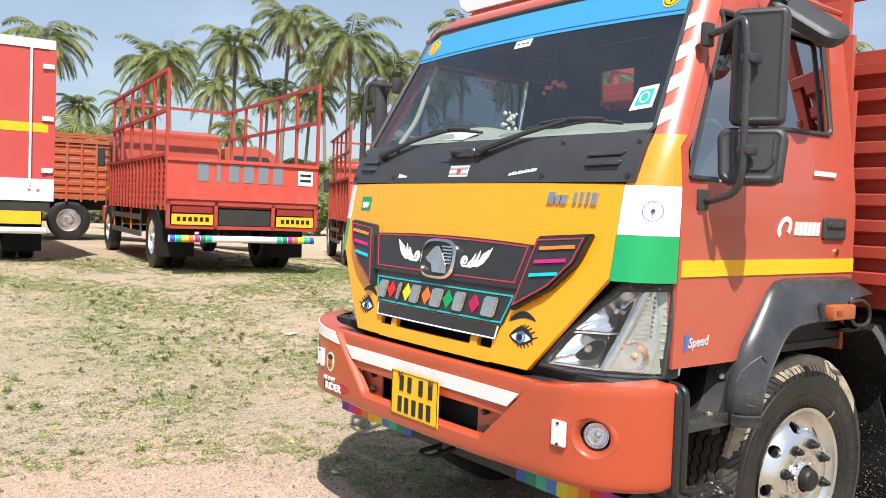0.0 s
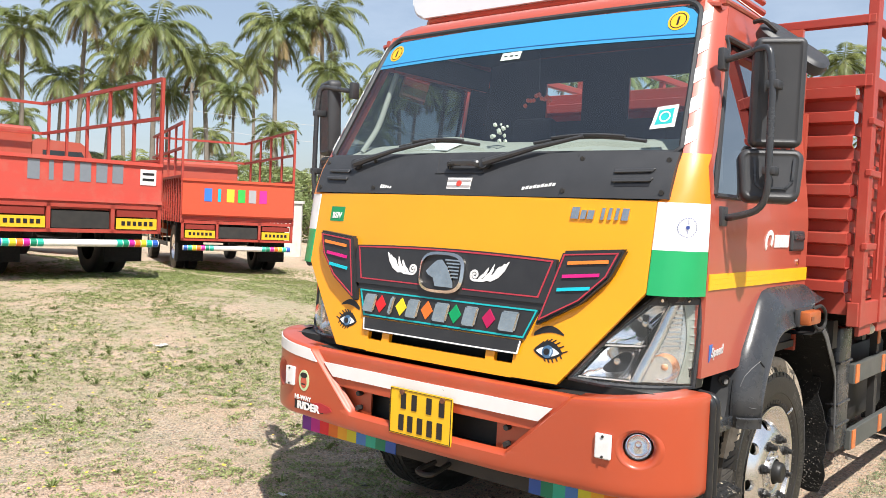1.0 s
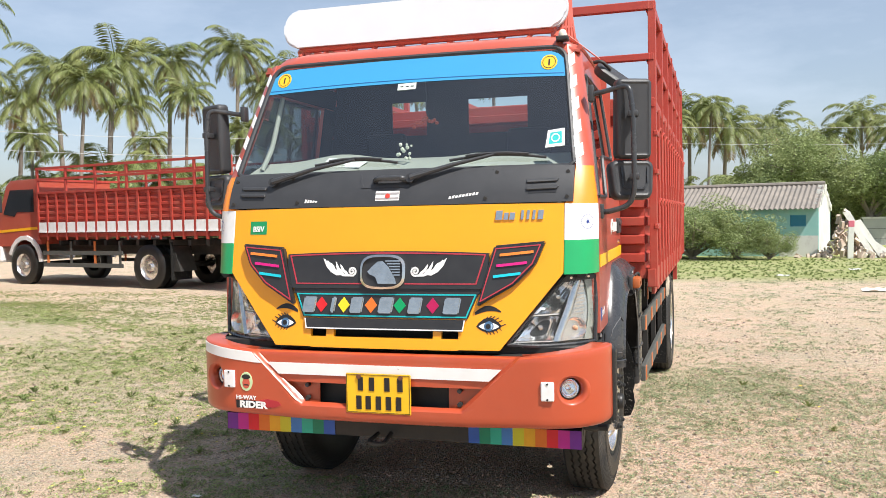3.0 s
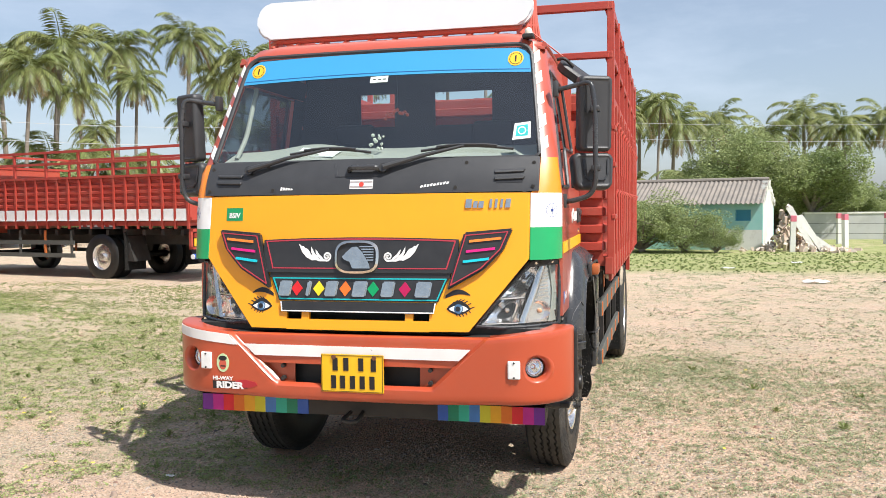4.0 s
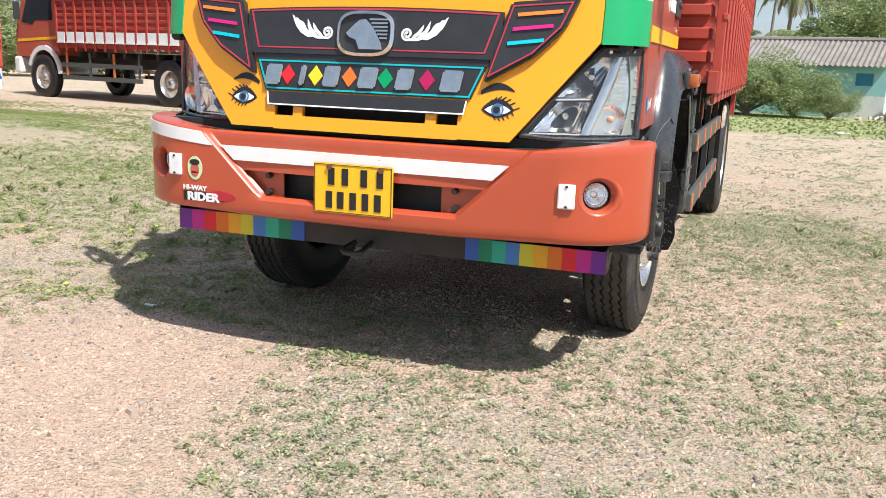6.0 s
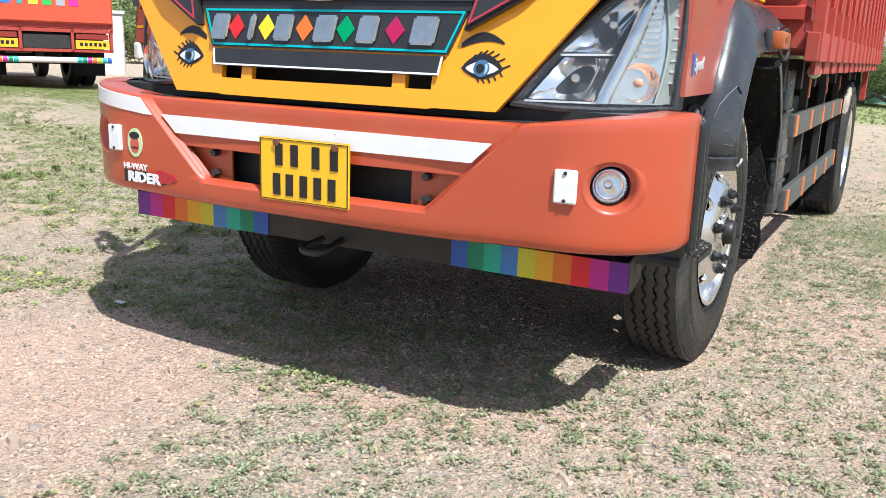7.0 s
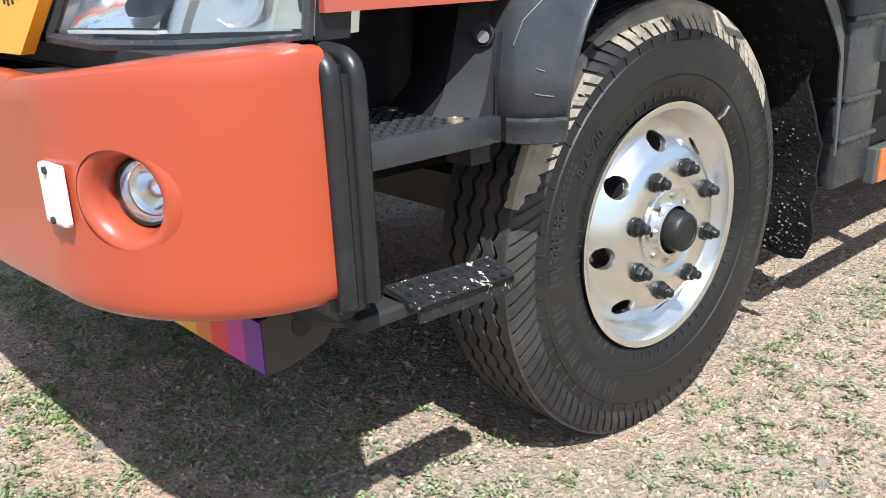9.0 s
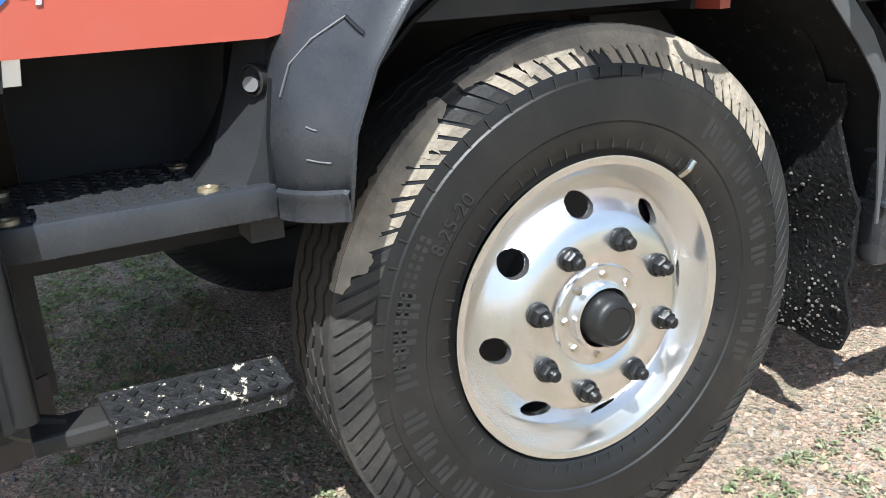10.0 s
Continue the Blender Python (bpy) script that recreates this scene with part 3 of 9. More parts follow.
# fog lamps
for s in (-1, 1):
    fog = new("fog_lamp")
    fog.parent = bumper
    cx, cz = s * FOG[0], FOG[1]
    yaw = s * 26
    at = pose(cx, bumper_y(cx) + 0.012, cz, 0, 0, yaw) @ pose(0, 0, 0, 0, 0, -90)
    bm = bmesh.new()
    lathe(bm, [(-0.030, 0.108), (-0.012, 0.094), (0.000, 0.082), (0.006, 0.073), (0.006, 0.066), (-0.001, 0.057), (-0.018, 0.051), (-0.05, 0.048), (-0.07, 0.047)], 40)
    part("fog_surround", bm, BUMPER, fog, smooth=True, at=at)
    at = at @ pose(-0.034, 0, 0)
    bm = bmesh.new()
    lathe(bm, [(-0.03, 0.047), (0.000, 0.046), (0.002, 0.044), (-0.004, 0.042), (-0.03, 0.042)], 32)
    part("fog_ring", bm, DARK, fog, smooth=True, at=at)
    bm = bmesh.new()
    lathe(bm, [(-0.004, 0.042), (-0.016, 0.040), (-0.020, 0.036), (-0.022, 0.030), (-0.034, 0.024), (-0.046, 0.012), (-0.048, 0)], 28)
    part("fog_reflector", bm, REFLECTOR, fog, smooth=True, at=at)
    bm = bmesh.new()
    lathe(bm, [(-0.003, 0.043), (0.006, 0.036), (0.013, 0.018), (0.015, 0)], 28)
    part("fog_lens", bm, LENS, fog, smooth=True, at=at)
    tx = s * 0.777
    bm = bmesh.new()
    box(bm, -0.029, 0.029, -0.014, 0.0, -0.042, 0.042, 0.005)
    rf = part("reflector_plate", bm, WHITE, bumper, "white rectangular reflector plate", at=pose(tx, bumper_y(tx), 0.752, 0, 0, s * 4))
    for z in (-0.034, 0.034):
        part("screw", tube(bmesh.new(), [(0, -0.013, z), (0, -0.0175, z)], 0.005, 6), DARK, rf).matrix_basis = Matrix()
# black rubber ends
RUB = material("black_moulded_rubber", (0.014, 0.014, 0.015), 0.36, second=(0.022, 0.022, 0.023), scale=9, bump=0.04, bump_scale=120, dirt=(0.20, 0.18, 0.16), dirt_amount=0.12, dirt_scale=14)
for s in (-1, 1):
    bm = bmesh.new()
    pts = [(0.250, 0.919), (0.325, 0.900), (0.335, 0.60), (0.325, 0.572), (0.30, 0.556), (0.250, 0.560)]
    slab(bm, [(s * 1.036, y, z) for y, z in pts], (-s * 0.10, 0, 0))
    bmesh.ops.bevel(bm, geom=bm.edges[:], offset=0.012, segments=2, affect="EDGES")
    cap = part("bumper_end", bm, RUB, bumper, "black rubber bumper end", True)
    bm = bmesh.new()
    for y in (0.270, 0.310):
        tube(bm, bent([(s * 0.97, y, 0.918), (s * 1.032, y + 0.002, 0.913), (s * 1.033, y + 0.006, 0.578)], 0.03), 0.015, 10)
    part("end_rib", bm, RUB, cap, smooth=True)
# number plate
plate = part("number_plate", boxes((-0.158, 0.158, -0.020, -0.015, 0.622, 0.806), bevel=0.004), plain("plate_yellow", (0.88, 0.50, 0.012), 0.4), truck, "yellow number plate with black bars and two screws")
BLACKPAINT = plain("black_paint", (0.012, 0.012, 0.014), 0.45)
for row, (z, xs) in enumerate(((0.758, (-0.085, -0.03, 0.045, 0.108)), (0.672, (-0.094, -0.048, 0.002, 0.051, 0.1)))):
    for x in xs:
        part("plate_bar", on_front(bmesh.new(), [(x - 0.0125, z - 0.031), (x + 0.0125, z - 0.031), (x + 0.0125, z + 0.031), (x - 0.0125, z + 0.031)], lambda x, z: -0.020, 0.003, 0.003), BLACKPAINT, plate)
line = bmesh.new()
line_on(line, [(-0.153, 0.627), (0.153, 0.627), (0.153, 0.801), (-0.153, 0.801)], lambda x, z: -0.020, 0.0025, 0.0016, True)
part("plate_border", line, BLACKPAINT, plate)
RUST = plain("rusty_bolt", (0.16, 0.06, 0.03), 0.7)
for x in (-0.092, 0.112):
    part("plate_screw", tube(bmesh.new(), [(x, -0.018, 0.792), (x, -0.028, 0.792)], 0.011, 8), RUST, plate)
# stickers on the bumper
bm = bmesh.new()
on_front(bm, disc(-0.686, 0.742, 0.034, 0.046), FRONT, 0.003, 0.004)
st = part("oval_sticker", bm, plain("pale_green_sticker", (0.55, 0.70, 0.40)), bumper, "pale green oval sticker with plain red and black patches")
bm = bmesh.new()
on_front(bm, disc(-0.686, 0.735, 0.020, 0.027), FRONT, 0.0045, 0.004)
pieces("sticker_patch", bm, plain("sticker_red", (0.55, 0.10, 0.06)), st)
bm = bmesh.new()
on_front(bm, disc(-0.686, 0.765, 0.023, 0.012), FRONT, 0.005, 0.004)
on_front(bm, [(-0.702, 0.723), (-0.670, 0.723), (-0.674, 0.729), (-0.698, 0.729)], FRONT, 0.005, 0.004)
pieces("sticker_patch", bm, BLACKPAINT, st)


def words(text, size, x, z, surface, proud, mat, parent, name="lettering", bold=0.0, shear=0.0, squash=1.0):
    bm = lettering(text, size, 0.001, bold, shear)
    for v in bm.verts:
        px, pz = x + v.co.x * squash, z + v.co.y
        v.co = Vector((px, surface(px, pz) - proud - v.co.z, pz))
    return part(name, bm, mat, parent)


words("HI-WAY", 0.026, -0.688, 0.664, FRONT, 0.004, WHITE, bumper, bold=0.001, squash=1.2)
bm = bmesh.new()
on_front(bm, [(-0.60, 0.619), (-0.53, 0.624), (-0.498, 0.637), (-0.512, 0.652), (-0.57, 0.662), (-0.62, 0.654)], FRONT, 0.003, 0.004)
part("red_car_shape", bm, plain("sticker_crimson", (0.40, 0.02, 0.03)), bumper)
bm = bmesh.new()
on_front(bm, [(-0.745, 0.612), (-0.552, 0.618), (-0.556, 0.650), (-0.745, 0.650)], FRONT, 0.002, 0.004)
part("lettering_shadow", bm, BLACKPAINT, bumper)
words("RIDER", 0.044, -0.650, 0.630, FRONT, 0.0045, WHITE, bumper, bold=0.002, squash=1.25)

# ---- bar below the bumper with rainbow tapes ----
bar = part("underrun_bar", boxes((-0.922, 0.890, 0.218, 0.298, 0.446, 0.532), bevel=0.004), DARK, truck, "dark steel bar with rainbow tapes")
RAINBOW = [plain("rainbow_" + n, c) for n, c in (("blue", (0.02, 0.10, 0.45)), ("green", (0.0, 0.22, 0.12)), ("teal", (0.02, 0.42, 0.30)), ("sky", (0.05, 0.20, 0.55)),
           ("lime", (0.62, 0.58, 0.02)), ("yellow", (0.80, 0.40, 0.01)), ("orange", (0.75, 0.17, 0.01)), ("red", (0.72, 0.010, 0.022)), ("magenta", (0.52, 0.010, 0.27)), ("purple", (0.16, 0.015, 0.28)))]
for s, x0, x1 in ((1, 0.362, 0.894), (-1, -0.325, -0.924)):
    for k, m in enumerate(RAINBOW):
        a, b = x0 + (x1 - x0) * k / 10, x0 + (x1 - x0) * (k + 1) / 10
        part("tape", boxes((min(a, b), max(a, b), 0.2140, 0.2185, 0.447, 0.531)), m, bar)
END_PLATE = material("dark_brown_primer", (0.060, 0.046, 0.040), 0.55, second=(0.040, 0.032, 0.028), scale=30, bump=0.05, bump_scale=120)
for s, xe in ((-1, -0.922), (1, 0.890)):
    bm = bmesh.new()
    slab(bm, [(xe, 0.216, 0.535), (xe, 0.216, 0.446), (xe, 0.26, 0.447), (xe, 0.325, 0.465), (xe, 0.350, 0.505), (xe, 0.350, 0.57)], (s * 0.006, 0, 0))
    pl = part("bar_end_plate", bm, END_PLATE, bar)
    # black disc on the plate stands in for the dark of its hole
    bm = bmesh.new()
    tube(bm, [(xe + s * 0.004, 0.285, 0.508), (xe + s * 0.0075, 0.285, 0.508)], 0.019, 20)
    part("plate_hole", bm, BLACKPAINT, pl)
bm = bmesh.new()
for s in (-1, 1):
    box(bm, s * 0.40 - 0.03, s * 0.40 + 0.03, 0.20, 3.0, 0.56, 0.70)
box(bm, -0.75, 0.75, FRONT_AXLE - 0.05, FRONT_AXLE + 0.05, 0.40, 0.50)
box(bm, -0.35, 0.35, 0.30, 1.5, 0.62, 0.95)
part("chassis_front", bm, DARK, truck)
bm = bmesh.new()
tube(bm, bent([(-0.09, 0.20, 0.47), (-0.10, 0.08, 0.455), (-0.02, 0.08, 0.45), (-0.03, 0.22, 0.47)], 0.04), 0.011, 8)
part("tow_hook", bm, DARK, truck, smooth=True)

# ---- yellow front panel ----
def yellow_low(x):
    a = abs(x)
    return 0.915 if a < 0.555 else 0.915 + (a - 0.555) / 0.27 * 0.335


front = bmesh.new()
for s in (-1, 1):
    strip_panel(front, [s * x for x in (0.365, 0.42, 0.48, 0.52, 0.555, 0.60, 0.65, 0.70, 0.75, 0.79, 0.832)], yellow_low, lambda x: 1.572, 12, face_y, 0, 0.02)
strip_panel(front, lin(-0.365, 0.365, 9), lambda x: 1.0, lambda x: 1.572, 8, face_y, 0, 0.02)
strip_panel(front, lin(-0.365, 0.365, 9), lambda x: 0.912, lambda x: 0.962, 4, face_y, 0, 0.02)
for x in (-0.265, 0.265):
    strip_panel(front, [x - 0.02, x + 0.02], lambda x: 0.955, lambda x: 1.005, 2, face_y, 0, 0.02)
bmesh.ops.remove_doubles(front, verts=front.verts, dist=0.0005)
panel = part("front_panel", front, YELLOW, truck, "glossy yellow front panel", True)
part("front_backing", boxes((-0.80, 0.80, 0.24, 0.25, 0.86, 1.56)), DARK, truck)
# dark block stands in for the shade in the gap above the bumper
bm = boxes((-0.92, 0.92, 0.13, 0.34, 0.885, 0.925))
part("front_gap", bm, DARK, truck)

# grille
GRILLE = material("grille_black", (0.022, 0.022, 0.024), 0.38, second=(0.035, 0.035, 0.036), scale=12, bump=0.05, bump_scale=200)
PINK = plain("red_line_paint", (0.42, 0.035, 0.055))
TEAL = plain("teal_line_paint", (0.01, 0.42, 0.45))
grille = new("grille")
grille.parent = truck
bm = bmesh.new()
strip_panel(bm, lin(-0.50, 0.50, 15), lambda x: 1.19, lambda x: 1.362 - 0.012 * (abs(x) / 0.5) ** 2, 3, face_y, 0.018, 0.03)
strip_panel(bm, lin(-0.462, 0.462, 11), lambda x: 1.165, lambda x: 1.19, 2, face_y, 0.010, 0.03)
part("grille_panel", bm, GRILLE, grille, "black upper grille panel with red outline")
bm = bmesh.new()
zt = lambda x: 1.354 - 0.012 * (abs(x) / 0.5) ** 2
line_on(bm, [(x, zt(x)) for x in lin(-0.485, 0.485, 15)], face_y, 0.020, 0.006)
for s in (-1, 1):
    line_on(bm, [(s * 0.485, zt(0.485)), (s * 0.445, 1.212)], face_y, 0.020, 0.006)
    line_on(bm, [(s * x, 1.212) for x in lin(0.445, 0.11, 6)], face_y, 0.020, 0.005)
part("red_outline", bm, PINK, grille)
# letter panel
bm = bmesh.new()
lo_e = lambda z: 0.456 - (1.170 - z) * 0.42
grid(bm, [[(t * lo_e(z), face_y(t * lo_e(z), z) - 0.008, z) for t in lin(-1, 1, 13)] for z in (1.054, 1.112, 1.170)], 0.03)
part("letter_panel", bm, GRILLE, grille)
bm = bmesh.new()
for z in (1.162, 1.062):
    line_on(bm, [(t * (lo_e(z) - 0.010), z) for t in lin(-1, 1, 11)], face_y, 0.0105, 0.006)
for s in (-1, 1):
    line_on(bm, [(s * (lo_e(1.162) - 0.010), 1.162), (s * (lo_e(1.062) - 0.010), 1.062)], face_y, 0.0105, 0.006)
part("teal_outline", bm, TEAL, grille)
bm = bmesh.new()
lo2 = lambda z: 0.397 - (1.05 - z) * 0.3
grid(bm, [[(t * lo2(z), face_y(t * lo2(z), z) - 0.012, z) for t in lin(-1, 1, 13)] for z in (0.998, 1.025, 1.049)], 0.03)
part("lower_slat", bm, GRILLE, grille)
bm = bmesh.new()
line_on(bm, [(t * 0.387, 1.003) for t in lin(-1, 1, 13)], face_y, 0.0145, 0.005)
for s in (-1, 1):
    line_on(bm, [(s * 0.387, 1.003), (s * 0.394, 1.046)], face_y, 0.0145, 0.005)
part("white_outline", bm, WHITE, grille)
# chrome blocks and coloured diamonds
DIAMONDS = [plain("diamond_" + n, c) for n, c in (("red", (0.62, 0.015, 0.02)), ("yellow", (0.80, 0.62, 0.02)), ("orange", (0.80, 0.16, 0.02)), ("green", (0.0, 0.30, 0.10)), ("crimson", (0.42, 0.005, 0.08)))]
lx = [-0.372, -0.247, -0.128, 0.0 + 0.018, 0.160, 0.335]
wd = [0.036, 0.014, 0.034, 0.038, 0.034, 0.040]
for k, (x, w) in enumerate(zip(lx, wd)):
    bm = bmesh.new()
    on_front(bm, [(x - w - 0.004, 1.076), (x - w + 0.008, 1.150), (x + w + 0.004, 1.150), (x + w - 0.008, 1.076)], face_y, 0.022, 0.018)
    bmesh.ops.bevel(bm, geom=bm.edges[:], offset=0.006, segments=2, affect="EDGES")
    blk = part("chrome_block", bm, CHROME, grille, "plain chrome block")
for x, m in zip((-0.312, -0.196, -0.058, 0.084, 0.243), DIAMONDS):
    bm = bmesh.new()
    on_front(bm, [(x - 0.030, 1.112), (x, 1.076), (x + 0.030, 1.112), (x, 1.149)], face_y, 0.0115, 0.006)
    part("diamond", bm, m, grille)
# badge
bm = bmesh.new()
def oval(rx, rz, n=40):
    out = []
    for k in range(n):
        a = 2 * math.pi * k / n
        c, s = math.cos(a), math.sin(a)
        out.append((math.copysign(abs(c) ** 0.62, c) * rx, 1.268 + math.copysign(abs(s) ** 0.62, s) * rz))
    return out
o, i = oval(0.112, 0.080), oval(0.100, 0.069)
fv = [[bm.verts.new((x, face_y(x, z) - p, z)) for x, z in ring] for ring, p in ((o, 0.016), (o, 0.030), (i, 0.036), (i, 0.022))]
for a, b in zip(fv, fv[1:]):
    for k in range(len(a)):
        bm.faces.new((a[k], a[(k + 1) % len(a)], b[(k + 1) % len(a)], b[k]))
badge = part("badge", bm, CHROME, grille, "chrome oval badge", True)
bm = bmesh.new()
on_front(bm, oval(0.101, 0.070), face_y, 0.022, 0.004)
part("badge_back", bm, GRILLE, badge)
bm = bmesh.new()
on_front(bm, [(-0.075, 1.268), (-0.055, 1.290), (-0.025, 1.315), (0.0, 1.318), (0.03, 1.29), (0.065, 1.235), (0.07, 1.213), (-0.02, 1.213), (-0.035, 1.245), (-0.062, 1.255)], face_y, 0.032, 0.012)
part("badge_shape", bm, CHROME, badge, "plain raised chrome shape")
bm = bmesh.new()
for k in range(6):
    z = 1.318 - k * 0.013
    x0 = 0.012 + k * 0.0085
    on_front(bm, [(x0, z - 0.003), (0.085, z - 0.003), (0.085, z + 0.003), (x0, z + 0.003)], face_y, 0.028, 0.006)
part("badge_lines", bm, CHROME, badge)
# white wing ornaments
for s in (-1, 1):
    bm = bmesh.new()
    c = [(s * (0.157 - 0.021 * (1 - 0.085 * u) * math.sin(u)), 1.270 - 0.021 * (1 - 0.085 * u) * math.cos(u)) for u in lin(0, 9.4, 26)]
    line_on(bm, c, face_y, 0.0205, 0.0075)
    for leaf in ([(0.196, 1.254), (0.235, 1.250), (0.266, 1.266), (0.290, 1.292), (0.308, 1.330), (0.298, 1.325), (0.295, 1.319), (0.285, 1.320), (0.276, 1.311), (0.263, 1.307), (0.253, 1.297), (0.246, 1.284), (0.238, 1.276), (0.220, 1.266)],
                 [(0.190, 1.250), (0.212, 1.256), (0.230, 1.270), (0.240, 1.290), (0.242, 1.316), (0.232, 1.300), (0.223, 1.284), (0.208, 1.270)],
                 [(0.170, 1.250), (0.192, 1.258), (0.209, 1.272), (0.217, 1.290), (0.218, 1.303), (0.208, 1.292), (0.198, 1.278), (0.184, 1.268)],
                 [(0.150, 1.2455), (0.20, 1.246), (0.215, 1.252), (0.200, 1.257), (0.152, 1.2535)]):
        on_front(bm, [(s * x, z) for x, z in leaf], face_y, 0.0205, 0.004)
    part("white_ornament", bm, WHITE, grille, "white feathered wing ornament")
# slanted side vents
VENT = [(0.527, 1.384), (0.757, 1.402), (0.715, 1.300), (0.620, 1.205), (0.452, 1.110)]
INLAYS = [plain("inlay_" + n, c) for n, c in (("orange", (0.80, 0.22, 0.03)), ("magenta", (0.62, 0.01, 0.20)), ("cyan", (0.01, 0.50, 0.60)))]
for s in (-1, 1):
    bm = bmesh.new()
    on_front(bm, [(s * x, z) for x, z in VENT], face_y, 0.034, 0.05)
    bmesh.ops.bevel(bm, geom=bm.edges[:], offset=0.008, segments=2, affect="EDGES")
    vent = part("side_vent", bm, GRILLE, grille, "black slanted vent with coloured inlays", True)
    bm = bmesh.new()
    line_on(bm, [(s * x, z) for x, z in ((0.537, 1.370), (0.735, 1.386), (0.700, 1.304), (0.612, 1.216), (0.470, 1.136))], face_y, 0.036, 0.005, True)
    part("vent_outline", bm, PINK, vent)
    for k, m in enumerate(INLAYS):
        z = 1.348 - 0.048 * k
        x0, x1 = 0.555 - 0.014 * k, 0.705 - 0.028 * k
        bm = bmesh.new()
        on_front(bm, [(s * x0, z - 0.012), (s * x1, z + 0.002), (s * x1, z + 0.014), (s * x0, z)], face_y, 0.039, 0.006)
        part("inlay", bm, m, vent)
# painted almond ornaments: dark outline, white inside, blue disc with a dark middle, lashes and an arc above
SKYBLUE = plain("slate_blue_paint", (0.06, 0.14, 0.26))
PALEBLUE = plain("pale_blue_paint", (0.34, 0.48, 0.62))
for s in (-1, 1):
    cx, cz = s * 0.505, 1.022
    orn = new("painted_ornament")
    orn.parent = panel
    n = 14

    def almond(w, up, dn):
        top = [(cx + s * w * (2 * k / n - 1), cz + up * math.sin(math.pi * k / n) ** 0.8) for k in range(n + 1)]
        bot = [(cx + s * w * (1 - 2 * k / n), cz - dn * math.sin(math.pi * k / n) ** 0.8) for k in range(1, n)]
        return top + bot
    part("dark_almond", on_front(bmesh.new(), almond(0.058, 0.038, 0.026), face_y, 0.002, 0.004), BLACKPAINT, orn)
    part("white_almond", on_front(bmesh.new(), almond(0.046, 0.018, 0.016), face_y, 0.0035, 0.004), WHITE, orn)
    part("blue_disc", on_front(bmesh.new(), disc(cx, cz + 0.001, 0.022), face_y, 0.005, 0.004), SKYBLUE, orn)
    part("pale_streak", on_front(bmesh.new(), [(cx + dx, cz + dz) for dx, dz in ((0.009, -0.015), (0.016, -0.008), (0.018, 0.004), (0.014, 0.014), (0.009, 0.010), (0.011, 0.0))], face_y, 0.0062, 0.004), PALEBLUE, orn)
    part("black_dot", on_front(bmesh.new(), disc(cx - 0.003, cz + 0.001, 0.0115), face_y, 0.0066, 0.004), BLACKPAINT, orn)
    lash = bmesh.new()
    for k in range(7):
        u = 0.18 + 0.80 * k / 6
        x, z = cx + s * 0.054 * (2 * u - 1), cz + 0.036 * math.sin(math.pi * u) ** 0.8
        line_on(lash, [(x, z - 0.003), (x + s * (0.010 + 0.012 * u), z + 0.012 * (1 - 0.5 * u))], face_y, 0.0021, 0.0045)
    for k in range(5):
        u = 0.35 + 0.6 * k / 4
        x, z = cx + s * 0.052 * (2 * u - 1), cz - 0.024 * math.sin(math.pi * u) ** 0.8
        line_on(lash, [(x, z + 0.003), (x + s * 0.010, z - 0.011)], face_y, 0.0021, 0.0035)
    pieces("painted_lash", lash, BLACKPAINT, orn)
    up, dn = [], []
    for k in range(15):
        u = k / 14
        x, z = cx - s * 0.064 + s * 0.118 * u, cz + 0.046 + 0.034 * math.sin(math.pi * (0.10 + 0.72 * u))
        w = 0.011 * math.sin(math.pi * (0.16 + 0.80 * u)) + 0.0012
        up.append((x, z + w))
        dn.append((x, z - w))
    part("dark_arc", on_front(bmesh.new(), up + dn[::-1], face_y, 0.002, 0.004), BLACKPAINT, orn)
# small plates on the yellow panel
bm = bmesh.new()
on_front(bm, [(-0.735, 1.447), (-0.640, 1.447), (-0.640, 1.512), (-0.735, 1.512)], face_y, 0.002, 0.004)
bs = part("green_sticker", bm, plain("sticker_green", (0.01, 0.26, 0.09)), panel, "green emission sticker")
words("BSIV", 0.038, -0.687, 1.472, face_y, 0.0035, WHITE, bs, bold=0.0008, squash=0.9)
for k, (x, w) in enumerate(((0.540, 0.015), (0.572, 0.010), (0.600, 0.012), (0.646, 0.006), (0.672, 0.006), (0.698, 0.006), (0.728, 0.012))):
    h = 0.042 if k in (0, 3, 4, 5, 6) else 0.032
    bm = bmesh.new()
    on_front(bm, [(x - w, 1.500), (x + w, 1.500), (x + 0.004 + w, 1.500 + h), (x + 0.004 - w, 1.500 + h)], face_y, 0.008, 0.008)
    part("chrome_bar", bm, CHROME, panel)

# ---- black cowl below the windscreen ----
bm = bmesh.new()
strip_panel(bm, lin(-0.872, 0.872, 25), lambda x: 1.574 + 0.004 * abs(x), lambda x: 1.745, 7, lambda x, z: cowl_y(x, z) - 0.012 * math.sin(math.pi * (z - 1.574) / 0.171), 0.014, 0.03)
cowl = part("cowl", bm, MATTE, truck, "black grained plastic cowl with vents", True)
cow = lambda x, z: cowl_y(x, z) - 0.012 * math.sin(math.pi * max(0, z - 1.574) / 0.171)
bm = bmesh.new()
for s in (-1, 1):
    line_on(bm, [(s * 0.46, 1.58), (s * 0.50, 1.735)], cow, 0.0155, 0.003)
pieces("panel_joint", bm, BLACKPAINT, cowl)
